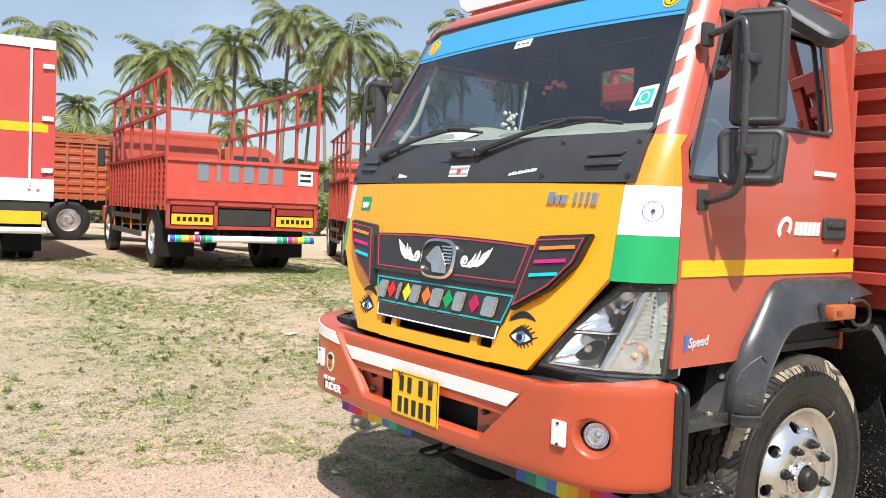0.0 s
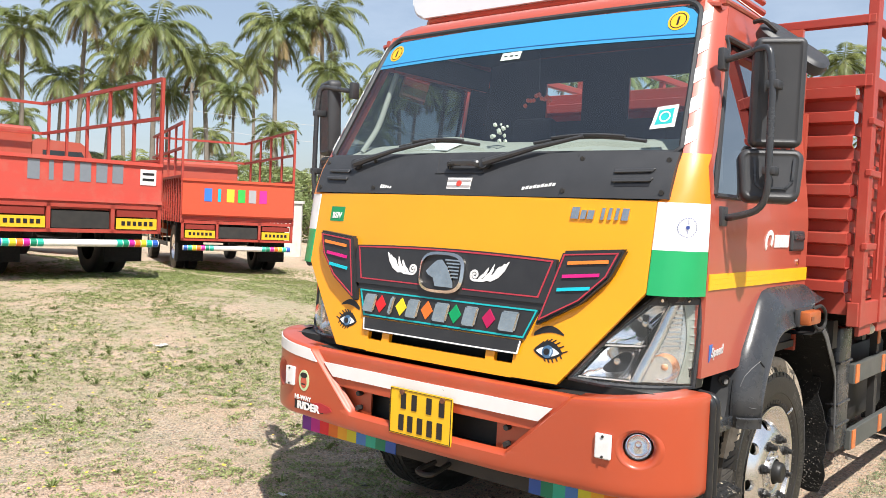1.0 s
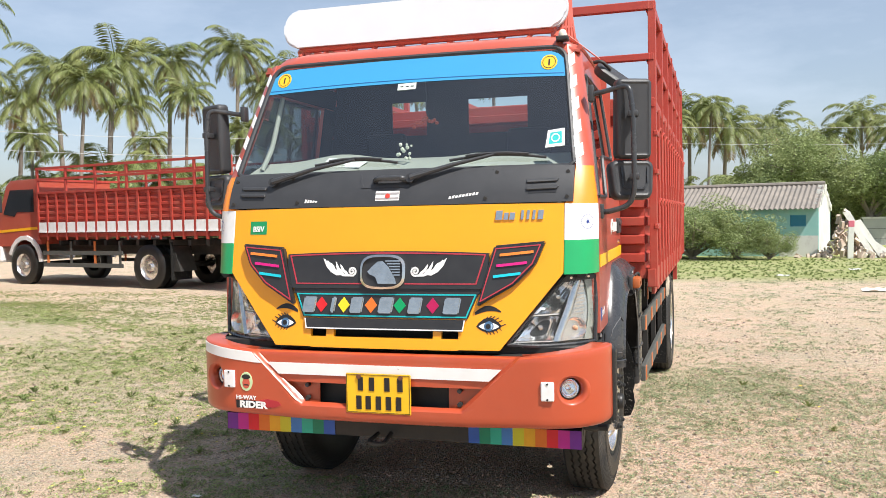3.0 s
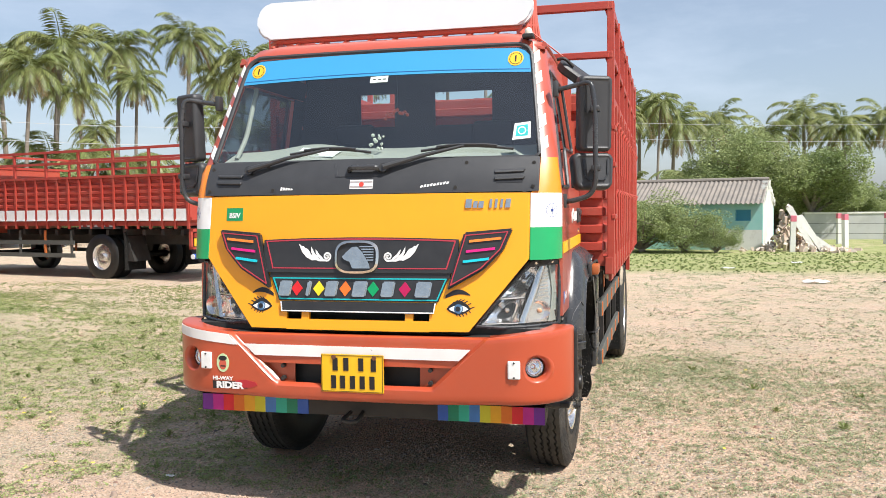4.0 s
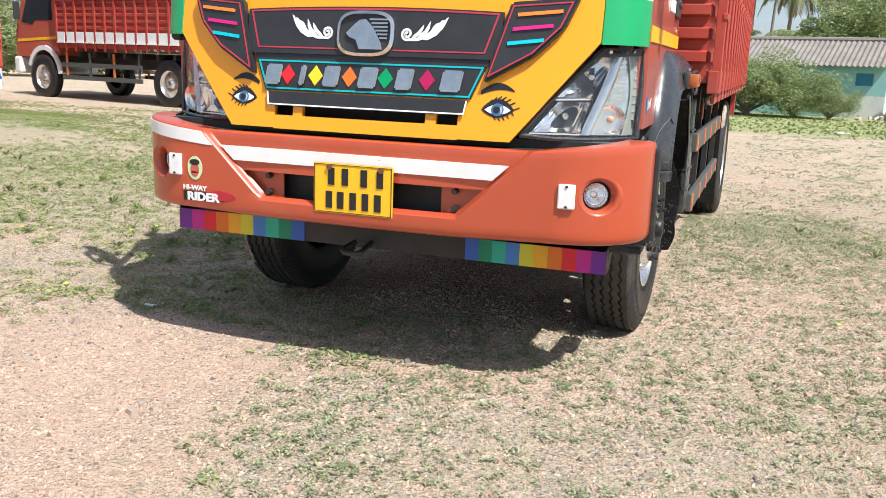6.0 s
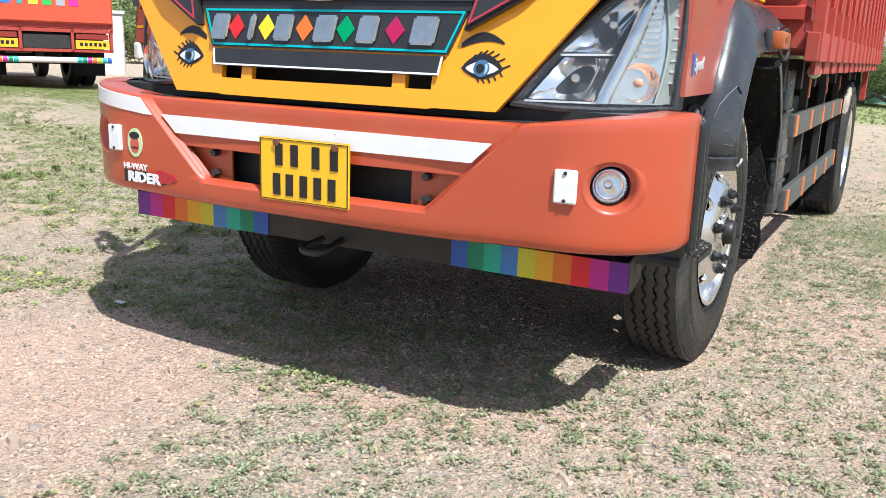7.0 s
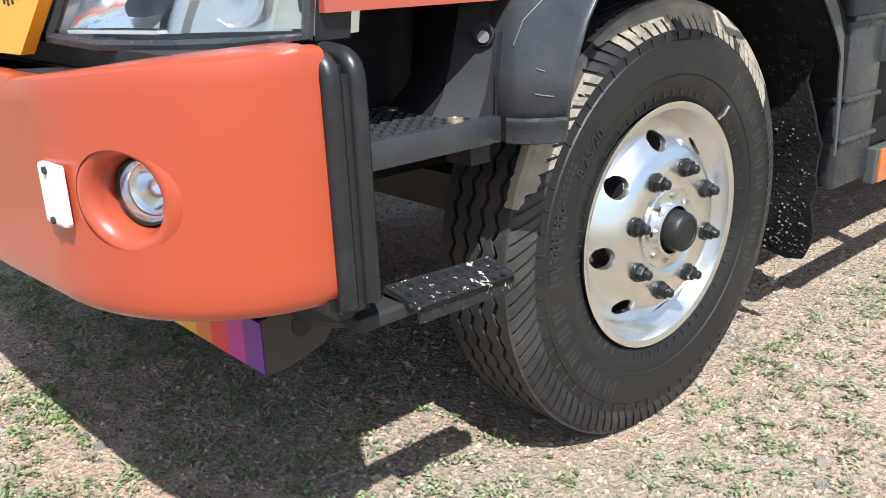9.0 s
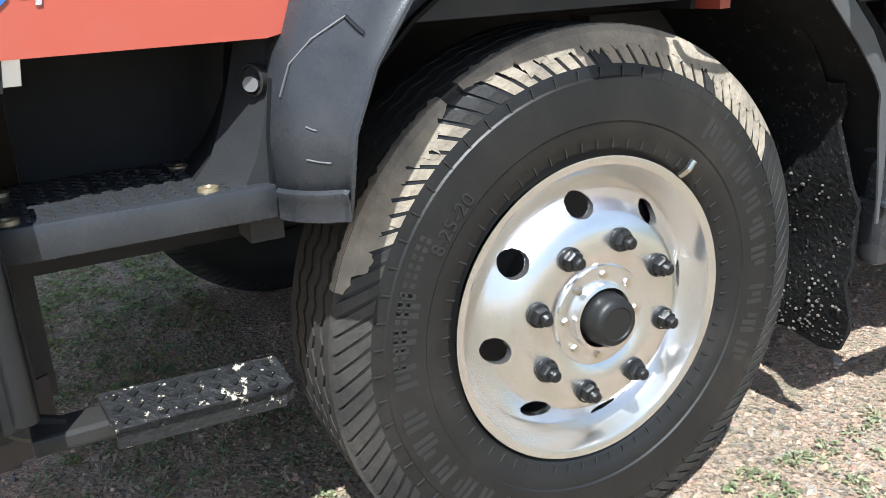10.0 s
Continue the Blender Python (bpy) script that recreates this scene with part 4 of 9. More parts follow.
for s in (-1, 1):
    for k in range(2):
        bm = bmesh.new()
        z = 1.632 + 0.034 * k
        on_front(bm, [(s * 0.66, z), (s * 0.80, z + 0.004), (s * 0.81, z + 0.020), (s * 0.66, z + 0.016)], cow, 0.024, 0.012)
        bmesh.ops.bevel(bm, geom=bm.edges[:], offset=0.004, segments=1, affect="EDGES")
        part("vent_lip", bm, MATTE, cowl)
    # flat black patch paints the dark inside of the vent slot
    bm = bmesh.new()
    on_front(bm, [(s * 0.67, 1.618), (s * 0.795, 1.620), (s * 0.80, 1.634), (s * 0.67, 1.632)], cow, 0.0155, 0.004)
    part("vent_slot", bm, BLACKPAINT, cowl)
    for x, z in ((0.845, 1.60), (0.845, 1.715), (0.475, 1.60), (0.52, 1.72)):
        bm = bmesh.new()
        tube(bm, [(s * x, cow(x, z) - 0.012, z), (s * x, cow(x, z) - 0.020, z)], 0.009, 8)
        part("cowl_screw", bm, DARK, cowl)
bm = bmesh.new()
line_on(bm, [(-0.155, 1.728), (-0.135, 1.668), (0.10, 1.668)], cow, 0.018, 0.010)
part("cowl_ridge", bm, MATTE, cowl)
bm = bmesh.new()
tube(bm, bent([(-0.075, cow(0, 1.70) - 0.012, 1.688), (-0.06, cow(0, 1.7) - 0.045, 1.705), (0.075, cow(0, 1.7) - 0.045, 1.705), (0.09, cow(0, 1.7) - 0.012, 1.688)], 0.02), 0.014, 8)
part("grab_handle", bm, PLASTIC, cowl, smooth=True)
bm = bmesh.new()
on_front(bm, [(-0.062, 1.600), (0.058, 1.600), (0.058, 1.645), (-0.062, 1.645)], cow, 0.0155, 0.003)
st = part("striped_sticker", bm, WHITE, cowl, "white sticker with stripes and a red dot")
bm = bmesh.new()
for z in (1.611, 1.634):
    on_front(bm, [(-0.06, z - 0.004), (0.056, z - 0.004), (0.056, z + 0.004), (-0.06, z + 0.004)], cow, 0.0168, 0.003)
part("sticker_stripes", bm, plain("grey_print", (0.35, 0.33, 0.33)), st)
bm = bmesh.new()
on_front(bm, disc(0, 1.622, 0.012), cow, 0.0185, 0.004)
part("sticker_dot", bm, plain("dot_red", (0.6, 0.06, 0.04)), st)
bm = bmesh.new()
for k in range(9):
    x = 0.30 + k * 0.016
    on_front(bm, [(x, 1.600 + 0.002 * k), (x + 0.011, 1.602 + 0.002 * k), (x + 0.014, 1.612 + 0.002 * k + 0.004 * (k % 2)), (x + 0.003, 1.612 + 0.002 * k)], cow, 0.0155, 0.003)
for k in range(5):
    x = -0.435 + k * 0.014
    on_front(bm, [(x, 1.598), (x + 0.010, 1.599), (x + 0.014, 1.612 - 0.002 * k), (x + 0.004, 1.616 - 0.002 * k)], cow, 0.0155, 0.003)
pieces("white_scribble", bm, WHITE, cowl, "small white hand-painted marks")
# wipers
for x0, x1, xe in ((-0.62, -0.20, 0.02), (0.11, 0.50, 0.74)):
    wiper = new("wiper")
    wiper.parent = truck
    def on_screen(x, z, p):
        return Vector((x, screen_y(x, z) - p, z))
    bm = bmesh.new()
    tube(bm, [Vector((x0, cowl_y(x0, 1.70) - 0.02, 1.70)), Vector((x0, cowl_y(x0, 1.70) - 0.055, 1.705))], 0.022, 12)
    tube(bm, [Vector((x0, cowl_y(x0, 1.70) - 0.05, 1.705)), on_screen(x0 + 0.2, 1.762, 0.06), on_screen(x1, 1.805, 0.05)], [0.016, 0.010, 0.007], 8)
    part("wiper_arm", bm, MATTE, wiper, smooth=True)
    bm = bmesh.new()
    xb = x1 - 0.22
    tube(bm, [on_screen(x, 1.785 + 0.02 * math.sin(math.pi * (x - xb) / (xe - xb)), 0.022) for x in lin(xb, xe, 9)], 0.007, 6)
    tube(bm, [on_screen(x, 1.792 + 0.02 * math.sin(math.pi * (x - xb) / (xe - xb)), 0.036) for x in lin(xb + 0.08, xe - 0.08, 7)], 0.007, 6)
    part("wiper_blade", bm, MATTE, wiper, smooth=True)

# ---- windscreen ----
GW = lambda z: 0.868 - 0.075 * (z - 1.744) / 0.58
bm = bmesh.new()
grid(bm, [[(t * GW(z), screen_y(t * GW(z), z), z) for t in lin(-1, 1, 17)] for z in lin(1.73, 2.345, 7)])
screen = part("windscreen", bm, PANE, truck, "large slightly curved windscreen", True)
screen.visible_shadow = False
bm = bmesh.new()
strip_panel(bm, lin(-0.800, 0.800, 41), lambda x: 2.19 + 0.015 * (1 - (x / 0.8) ** 2), lambda x: 2.325 + 0.012 * (1 - (x / 0.8) ** 2) - 0.055 * max(0.0, (abs(x) - 0.715) / 0.085) ** 2, 3, screen_y, 0.003, 0.002)
part("sun_strip", bm, BLUE, screen, "bright blue sun strip film")
bm = bmesh.new()
line_on(bm, [(x, 2.207 + 0.015 * (1 - (x / 0.8) ** 2)) for x in lin(-0.79, 0.79, 13)], screen_y, 0.005, 0.003)
part("strip_line", bm, plain("navy_line", (0.02, 0.10, 0.30)), screen)
for x in (-0.722, 0.715):
    bm = bmesh.new()
    on_front(bm, disc(x, 2.268, 0.040), screen_y, 0.005, 0.002)
    dd = part("round_emblem", bm, plain("emblem_orange", (0.86, 0.46, 0.02)), screen, "round orange emblem")
    bm = bmesh.new()
    line_on(bm, disc(x, 2.268, 0.031), screen_y, 0.006, 0.003, True)
    on_front(bm, [(x - 0.004, 2.25), (x + 0.004, 2.25), (x + 0.004, 2.285), (x - 0.004, 2.285)], screen_y, 0.006, 0.002)
    part("emblem_mark", bm, BLACKPAINT, dd)
bm = bmesh.new()
on_front(bm, [(-0.052, 2.165), (0.045, 2.168), (0.045, 2.203), (-0.052, 2.200)], screen_y, 0.004, 0.002)
s1 = part("permit_sticker", bm, plain("pale_sticker", (0.62, 0.72, 0.66)), screen, "pale green permit sticker")
bm = bmesh.new()
for x in (-0.03, 0.0, 0.025):
    on_front(bm, [(x - 0.008, 2.181), (x + 0.008, 2.181), (x + 0.008, 2.187), (x - 0.008, 2.187)], screen_y, 0.005, 0.002)
part("sticker_bars", bm, BLACKPAINT, s1)
bm = bmesh.new()
on_front(bm, [(0.728, 1.832), (0.817, 1.840), (0.812, 1.925), (0.735, 1.916)], screen_y, 0.004, 0.002)
s2 = part("toll_sticker", bm, plain("white_sticker", (0.75, 0.80, 0.78)), screen, "white and teal square sticker")
bm = bmesh.new()
on_front(bm, [(0.742, 1.848), (0.804, 1.853), (0.800, 1.911), (0.747, 1.904)], screen_y, 0.005, 0.002)
part("teal_square", bm, plain("sticker_teal", (0.02, 0.42, 0.42)), s2)
bm = bmesh.new()
line_on(bm, disc(0.773, 1.879, 0.018, n=16), screen_y, 0.006, 0.005, True)
part("sticker_ring", bm, WHITE, s2)
# black rubber seal
bm = bmesh.new()
arc = [(GW(2.345) - 0.075 + 0.083 * math.cos(radians(a)), 2.270 + 0.078 * math.sin(radians(a))) for a in lin(0, 90, 9)]
path = [(t * GW(1.742), 1.742) for t in lin(-0.97, 0.97, 13)] + [(GW(z), z) for z in lin(1.76, 2.255, 8)] + arc + [(t, 2.348) for t in lin(0.66, -0.66, 11)] + [(-x, z) for x, z in reversed(arc)] + [(-GW(z), z) for z in lin(2.255, 1.76, 8)]
for s in (-1, 1):
    fb = bmesh.new()
    on_front(fb, [(s * x, z) for x, z in arc + [(GW(2.345) - 0.075, 2.362), (GW(2.345) + 0.012, 2.362), (GW(2.345) + 0.016, 2.30)]], screen_y, 0.003, 0.003)
    part("frame_corner", fb, RED, screen)
pp = [Vector((x, screen_y(x, z) - 0.002, z)) for x, z in path]
tube(bm, pp + [pp[0]], 0.012, 6, False)
part("seal", bm, MATTE, screen, "black rubber seal", True)

# ---- cab shell ----
def pillar_row(z):
    """Points from the windscreen's edge round the corner to the door's front edge at a height."""
    if z >= 1.735:
        a = Vector((GW(z) + 0.008, screen_y(GW(z), z) - 0.006, z))
        yb = screen_y(GW(z), z) + 0.075
    else:
        g = max(0.0, (1.572 - z) / 0.32) if z < 1.572 else 0.0
        x0 = 0.873 if z > 1.575 else 0.836
        a = Vector((x0, (cowl_y(0.87, z) if z > 1.575 else face_y(0.836, z) + 0.004) - 0.006, z))
        yb = 0.315 + 0.02 * (z - 1.25)
    b = Vector((side_x(z), yb, z))
    corner = Vector((b.x - 0.012, a.y + 0.022, z))
    return [(1 - t) ** 2 * a + 2 * t * (1 - t) * corner + t * t * b for t in lin(0, 1, 7)]


def corner_panel(s, z0, z1, n, name, mat, label=""):
    bm = bmesh.new()
    grid(bm, [[Vector((s * p.x, p.y, p.z)) for p in pillar_row(z)] for z in lin(z0, z1, n)], (-s * 0.012, 0.015, 0))
    return part(name, bm, mat, truck, label, True)


for s in (-1, 1):
    g = corner_panel(s, 1.252, 1.405, 4, "corner_panel_green", GREEN, "green painted corner panel")
    # solid black plug gives the shade of a notch at the lower edge
    bm = bmesh.new()
    tube(bm, [(s * 0.905, 0.20, 1.250), (s * 0.905, 0.26, 1.250)], 0.022, 16)
    part("corner_notch", bm, BLACKPAINT, g)
    w = corner_panel(s, 1.405, 1.568, 4, "corner_panel_white", WHITE, "white painted corner panel with blue spoked ring")
    NAVY = plain("navy_paint", (0.03, 0.06, 0.25))
    bm = bmesh.new()
    def cp(u, v):
        r = pillar_row(1.485 + v)
        q = 0.50 + u / 0.19
        k = min(5, int(q * 6))
        p = r[k].lerp(r[k + 1], q * 6 - k)
        nrm = (r[k + 1] - r[k]).normalized()
        return Vector((s * (p.x + nrm.y * 0.003), p.y - nrm.x * 0.003, p.z))
    for k in range(24):
        a = 2 * math.pi * k / 24
        for r0, r1, hw in ((0.031, 0.0335, 0.085), (0.009, 0.029, 0.007)):
            bm.faces.new([bm.verts.new(cp(r * math.cos(a + h), r * math.sin(a + h))) for r, h in ((r0, -hw * (0.04 / r0 if r0 < 0.02 else 1)), (r1, -hw), (r1, hw), (r0, hw * (0.04 / r0 if r0 < 0.02 else 1)))])
    bm.faces.new([bm.verts.new(cp(0.007 * math.cos(a), 0.007 * math.sin(a))) for a in lin(0, 2 * math.pi * 11 / 12, 12)])
    part("spoked_ring", bm, NAVY, w)
    corner_panel(s, 1.568, 1.742, 5, "corner_panel_saffron", SAFFRON, "saffron painted corner panel")
    corner_panel(s, 1.742, 2.36, 12, "windscreen_pillar", RED)
    # slanted white tapes up the pillar
    for k in range(5):
        bm = bmesh.new()
        z0 = 1.770 + 0.116 * k
        rows = []
        for j in range(5):
            rows.append([])
            for i in range(3):
                z = z0 + 0.0145 * j + 0.024 * i / 2
                p = pillar_row(z)[i]
                rows[-1].append(Vector((s * (p.x + 0.002), p.y - 0.003, z)))
        grid(bm, rows, (-s * 0.004, 0.005, 0))
        part("pillar_tape", bm, WHITE, truck, smooth=True)

# doors
WIN_TOP = lambda y: 2.205
WIN_LOW = lambda y: 1.60 if y < 0.70 else (1.60 + 0.21 * min(1.0, (y - 0.70) / 0.10))
def door_front(z):
    return pillar_row(min(z, 2.33))[-1].y + 0.006


def door_mesh(s):
    bm = bmesh.new()
    def sheet(us, lo, hi, n):
        rows = []
        for k in range(n):
            row = []
            for u in us:
                z = lo(u) + (hi(u) - lo(u)) * k / (n - 1)
                f = door_front(z)
                y = f + (1.475 - f) * u
                row.append(Vector((s * side_x(z), y, z)))
            rows.append(row)
        grid(bm, rows, (-s * 0.035, 0, 0))
    def arch(u):
        """The door's lower edge: low in front, up over the wheel arch behind."""
        y = 0.33 + 1.145 * u
        return 0.968 if y < 0.70 else min(1.232, 0.968 + (y - 0.70) * 0.95)
    def wl(u):
        return WIN_LOW(0.33 + 1.145 * u)
    us = [0, 0.03, 0.06, 0.12, 0.18, 0.24, 0.30, 0.33, 0.36, 0.39, 0.42, 0.46, 0.5, 0.55, 0.6, 0.66, 0.72, 0.78, 0.84, 0.90, 0.95, 1.0]
    sheet(us, arch, wl, 9)
    sheet(us, lambda u: 2.205, lambda u: 2.335, 5)
    sheet(us[:2], wl, lambda u: 2.205, 8)
    sheet([0.86, 0.90, 0.95, 1.0], wl, lambda u: 2.205, 6)
    bmesh.ops.remove_doubles(bm, verts=bm.verts, dist=0.0008)
    return bm


WHITEBAR = plain("white_lettering_paint", (0.78, 0.78, 0.76))
for s in (-1, 1):
    door = part("door", door_mesh(s), RED, truck, "orange-red cab door", True)
    bm = bmesh.new()
    grid(bm, [[(s * (side_x(z) - 0.018), door_front(z) + 0.01 + (1.30 - door_front(z)) * u, z) for u in lin(0, 1, 6)] for z in lin(1.585, 2.21, 6)])
    gl = part("door_window", bm, SIDE_PANE, door, "tinted door window", True)
    gl.visible_shadow = False
    # dark lining, added so the cab's inside stays dim as in shade
    bm = bmesh.new()
    grid(bm, [[(s * (side_x(z) - 0.042), 0.34 + 1.12 * u, z) for u in (0, 0.25, 0.5, 0.75, 1.0)] for z in (1.0, 1.25, 1.50, 1.585)], (-s * 0.006, 0, 0))
    grid(bm, [[(s * (side_x(z) - 0.042), 1.31 + 0.16 * u, z) for u in (0, 1)] for z in (1.585, 1.9, 2.21)], (-s * 0.006, 0, 0))
    grid(bm, [[(s * (side_x(z) - 0.042), 0.66 + 0.80 * u, z) for u in (0, 0.5, 1)] for z in (2.215, 2.33)], (-s * 0.006, 0, 0))
    part("door_lining", bm, CLOTH, door)
    bm = bmesh.new()
    bd = [(door_front(1.6) + 0.035, 1.602), (0.70, 1.602), (0.80, 1.812), (1.305, 1.822), (1.30, 2.20), (0.60, 2.203), (door_front(2.15) + 0.04, 2.17)]
    pts = [Vector((s * (side_x(p.z) + 0.001), p.y, p.z)) for p in bent([(0, y, z) for y, z in bd + bd[:1]], 0.03)]
    tube(bm, pts, 0.010, 6)
    part("window_seal", bm, MATTE, door, smooth=True)
    for k in range(3):
        bm = bmesh.new()
        z0 = 1.272 + 0.0185 * k
        slab(bm, [(s * 0.9725, 0.335, z0), (s * 0.9725, 1.474, z0 + 0.004), (s * 0.9725, 1.474, z0 + 0.0222), (s * 0.9725, 0.335, z0 + 0.0182)], (s * 0.004, 0, 0))
        part("yellow_stripe", bm, STRIPE, door)
    bm = bmesh.new()
    box(bm, s * 0.974 - 0.012, s * 0.974 + 0.012, 1.215, 1.385, 1.405, 1.492, 0.008)
    hd = part("door_handle", bm, MATTE, door, "black recessed handle")
    bm = bmesh.new()
    box(bm, s * 0.984 - 0.010, s * 0.984 + 0.010, 1.228, 1.365, 1.452, 1.478, 0.006)
    part("handle_bar", bm, PLASTIC, hd)
    bm = bmesh.new()
    tube(bm, [(s * 0.972, 1.335, 1.358), (s * 0.979, 1.335, 1.358)], 0.013, 12)
    part("lock", bm, CHROME, door)
    # white emblem and plain bars beside it
    bm = bmesh.new()
    ring = [(0.945 + r * math.cos(radians(a)), 1.445 + r * math.sin(radians(a))) for r, aa in ((0.045, lin(-30, 235, 14)), (0.026, lin(235, -30, 14))) for a in aa]
    ring = [(y + 0.35 * (z - 1.445), z) for y, z in ring]
    slab(bm, [(s * 0.9728, y, z) for y, z in ring], (s * 0.003, 0, 0))
    for k in range(6):
        y = 1.012 + 0.031 * k
        slab(bm, [(s * 0.9728, y, 1.420), (s * 0.9728, y + 0.024, 1.421), (s * 0.9728, y + 0.030, 1.472), (s * 0.9728, y + 0.006, 1.471)], (s * 0.003, 0, 0))
    pieces("white_emblem", bm, WHITEBAR, door, "white painted mark")
    bm = bmesh.new()
    for k in range(8):
        y = 1.14 + 0.021 * k
        slab(bm, [(s * 0.968, y, 1.652), (s * 0.968, y + 0.016, 1.653), (s * 0.968, y + 0.018, 1.672), (s * 0.968, y + 0.002, 1.671)], (s * 0.003, 0, 0))
    part("small_bars", bm, WHITEBAR, door)
    bm = lettering("Speed", 0.046, 0.0012, 0.001, 0.2)
    for v in bm.verts:
        u, w, d = v.co
        v.co = Vector((s * (0.9735 + d), 0.448 + s * u, 1.050 + w + 0.06 * u))
    part("speed_lettering", bm, plain("worn_silver_film", (0.52, 0.50, 0.50), 0.4), door, "silver-white lettering")
    bm = bmesh.new()
    slab(bm, [(s * 0.9728, 0.372, 1.078), (s * 0.9728, 0.400, 1.080), (s * 0.9728, 0.386, 1.030), (s * 0.9728, 0.372, 1.018)], (s * 0.002, 0, 0))
    part("blue_flash", bm, plain("blue_decal", (0.05, 0.15, 0.45)), door)

# roof and header
bm = bmesh.new()
def roof_row(u):
    """u from the windscreen's top back over the roof."""
    rows = []
    for t in lin(-1, 1, 17):
        x = t * side_x(2.335)
        f = screen_y(t * GW(2.345), 2.345) - 0.004
        y, z = ((f, 2.345), (f + 0.012, 2.375), (f + 0.05, 2.41), (f + 0.13, 2.432), (0.95, 2.447), (1.25, 2.447), (1.47, 2.43), (1.50, 2.40))[u]
        drop = 0.085 * max(0.0, (abs(t) - 0.80) / 0.2) ** 2 * (0.2 if u == 0 else 0.7 if u == 1 else 1.0)
        rows.append(Vector((x, y, z - drop)))
    return rows
grid(bm, [roof_row(u) for u in range(8)], (0, 0, -0.012))
part("roof", bm, RED, truck, "orange-red cab roof", True)
for s in (-1, 1):
    bm = bmesh.new()
    tube(bm, [(s * (side_x(z) - 0.004), y, z) for y, z in ((0.63, 2.345), (1.0, 2.352), (1.48, 2.345))], 0.014, 8)
    part("gutter", bm, RED, truck)
# rear wall with two windows
bm = boxes((-0.94, 0.94, 1.475, 1.50, 0.95, 2.02), (-0.90, 0.90, 1.475, 1.50, 2.25, 2.40), (-0.92, -0.45, 1.475, 1.50, 2.02, 2.25), (-0.20, 0.05, 1.475, 1.50, 2.02, 2.25), (0.44, 0.92, 1.475, 1.50, 2.02, 2.25))
part("rear_wall", bm, RED, truck)
# dark sheet before the red wall, put there for the shaded cab inside
part("rear_wall_lining", boxes((-0.885, 0.885, 1.462, 1.472, 0.95, 2.03), (-0.82, 0.82, 1.462, 1.472, 2.24, 2.38), (-0.85, -0.44, 1.462, 1.472, 2.03, 2.24), (-0.21, 0.06, 1.462, 1.472, 2.03, 2.24), (0.43, 0.85, 1.462, 1.472, 2.03, 2.24)), CLOTH, truck)
part("cab_floor", boxes((-0.94, 0.94, 0.30, 1.47, 0.97, 1.0)), DARK, truck)
bm = bmesh.new()
grid(bm, [[(x, y, 2.395 - 0.03 * (abs(x) / 0.85) ** 4) for x in lin(-0.85, 0.85, 9)] for y in (0.66, 1.0, 1.46)], (0, 0, -0.01))
part("headlining", bm, CLOTH, truck)
# dashboard, seats, steering wheel
bm = bmesh.new()
prof = [(0.30, 1.60), (0.305, 1.730), (0.36, 1.760), (0.48, 1.806), (0.60, 1.828), (0.66, 1.80), (0.68, 1.60), (0.62, 1.30)]
grid(bm, [[(x, y + 0.03 * (abs(x) / 0.8) ** 2, z + (0.035 * math.exp(-((x + 0.42) / 0.20) ** 2) + 0.016 * math.exp(-((x - 0.34) / 0.09) ** 2) if 0.36 <= y <= 0.66 else 0)) for x in lin(-0.86, 0.86, 33)] for y, z in prof], (0, 0.004, -0.01))
dash = part("dashboard", bm, DASH, truck, "grey plastic dashboard", True)
bm = bmesh.new()
slab(bm, [(-0.44, 0.36, 1.782), (-0.22, 0.35, 1.772), (-0.20, 0.44, 1.812), (-0.43, 0.46, 1.832)], (0, 0, 0.003))
part("white_sheet", bm, WHITE, dash, "sheet of white paper on the dashboard")
for x in (-0.45, 0.45):
    bm = boxes((x - 0.25, x + 0.25, 0.88, 1.36, 1.22, 1.36), (x - 0.24, x + 0.24, 1.30, 1.43, 1.34, 1.86), (x - 0.13, x + 0.13, 1.34, 1.42, 1.87, 2.04), bevel=0.03)
    part("seat", bm, CLOTH, truck, "dark cloth seat with headrest", True)
bm = bmesh.new()
c, n1, n2 = Vector((-0.42, 0.70, 1.70)), Vector((1, 0, 0)), Vector((0, 0.75, 0.66))
tube(bm, [c + 0.215 * (math.cos(a) * n1 + math.sin(a) * n2) for a in lin(0, 2 * math.pi, 33)], 0.016, 8, False)
for a in (0.3, math.pi - 0.3, 1.5 * math.pi):
    tube(bm, [c, c + 0.215 * (math.cos(a) * n1 + math.sin(a) * n2)], 0.014, 6)
tube(bm, [c, c + Vector((0, -0.20, -0.25))], 0.03, 8)
part("steering_wheel", bm, MATTE, truck, smooth=True)
for x in (-0.80,):
    bm = bmesh.new()
    tube(bm, bent([(x, 0.42, 1.78), (x + 0.02, 0.50, 1.90), (x + 0.04, 0.60, 2.18)], 0.05), 0.013, 8)
    part("grab_rail", bm, DASH, truck, smooth=True)
bm = bmesh.new()
random.seed(5)
for k in range(16):
    p = Vector((0.0 + random.uniform(-0.035, 0.035), 0.43 + random.uniform(-0.02, 0.02), 1.835 + random.uniform(-0.02, 0.05)))
    bmesh.ops.create_icosphere(bm, subdivisions=1, radius=random.uniform(0.006, 0.011), matrix=Matrix.Translation(p))
part("dashboard_flowers", bm, plain("cream_petals", (0.72, 0.72, 0.60)), truck, "small bunch of cream flowers on the dashboard")
bm = bmesh.new()
tube(bm, [(0.05, 0.62, 2.36), (0.05, 0.64, 2.06)], 0.003, 5)
part("ornament_cord", bm, CLOTH, truck)
bm = bmesh.new()
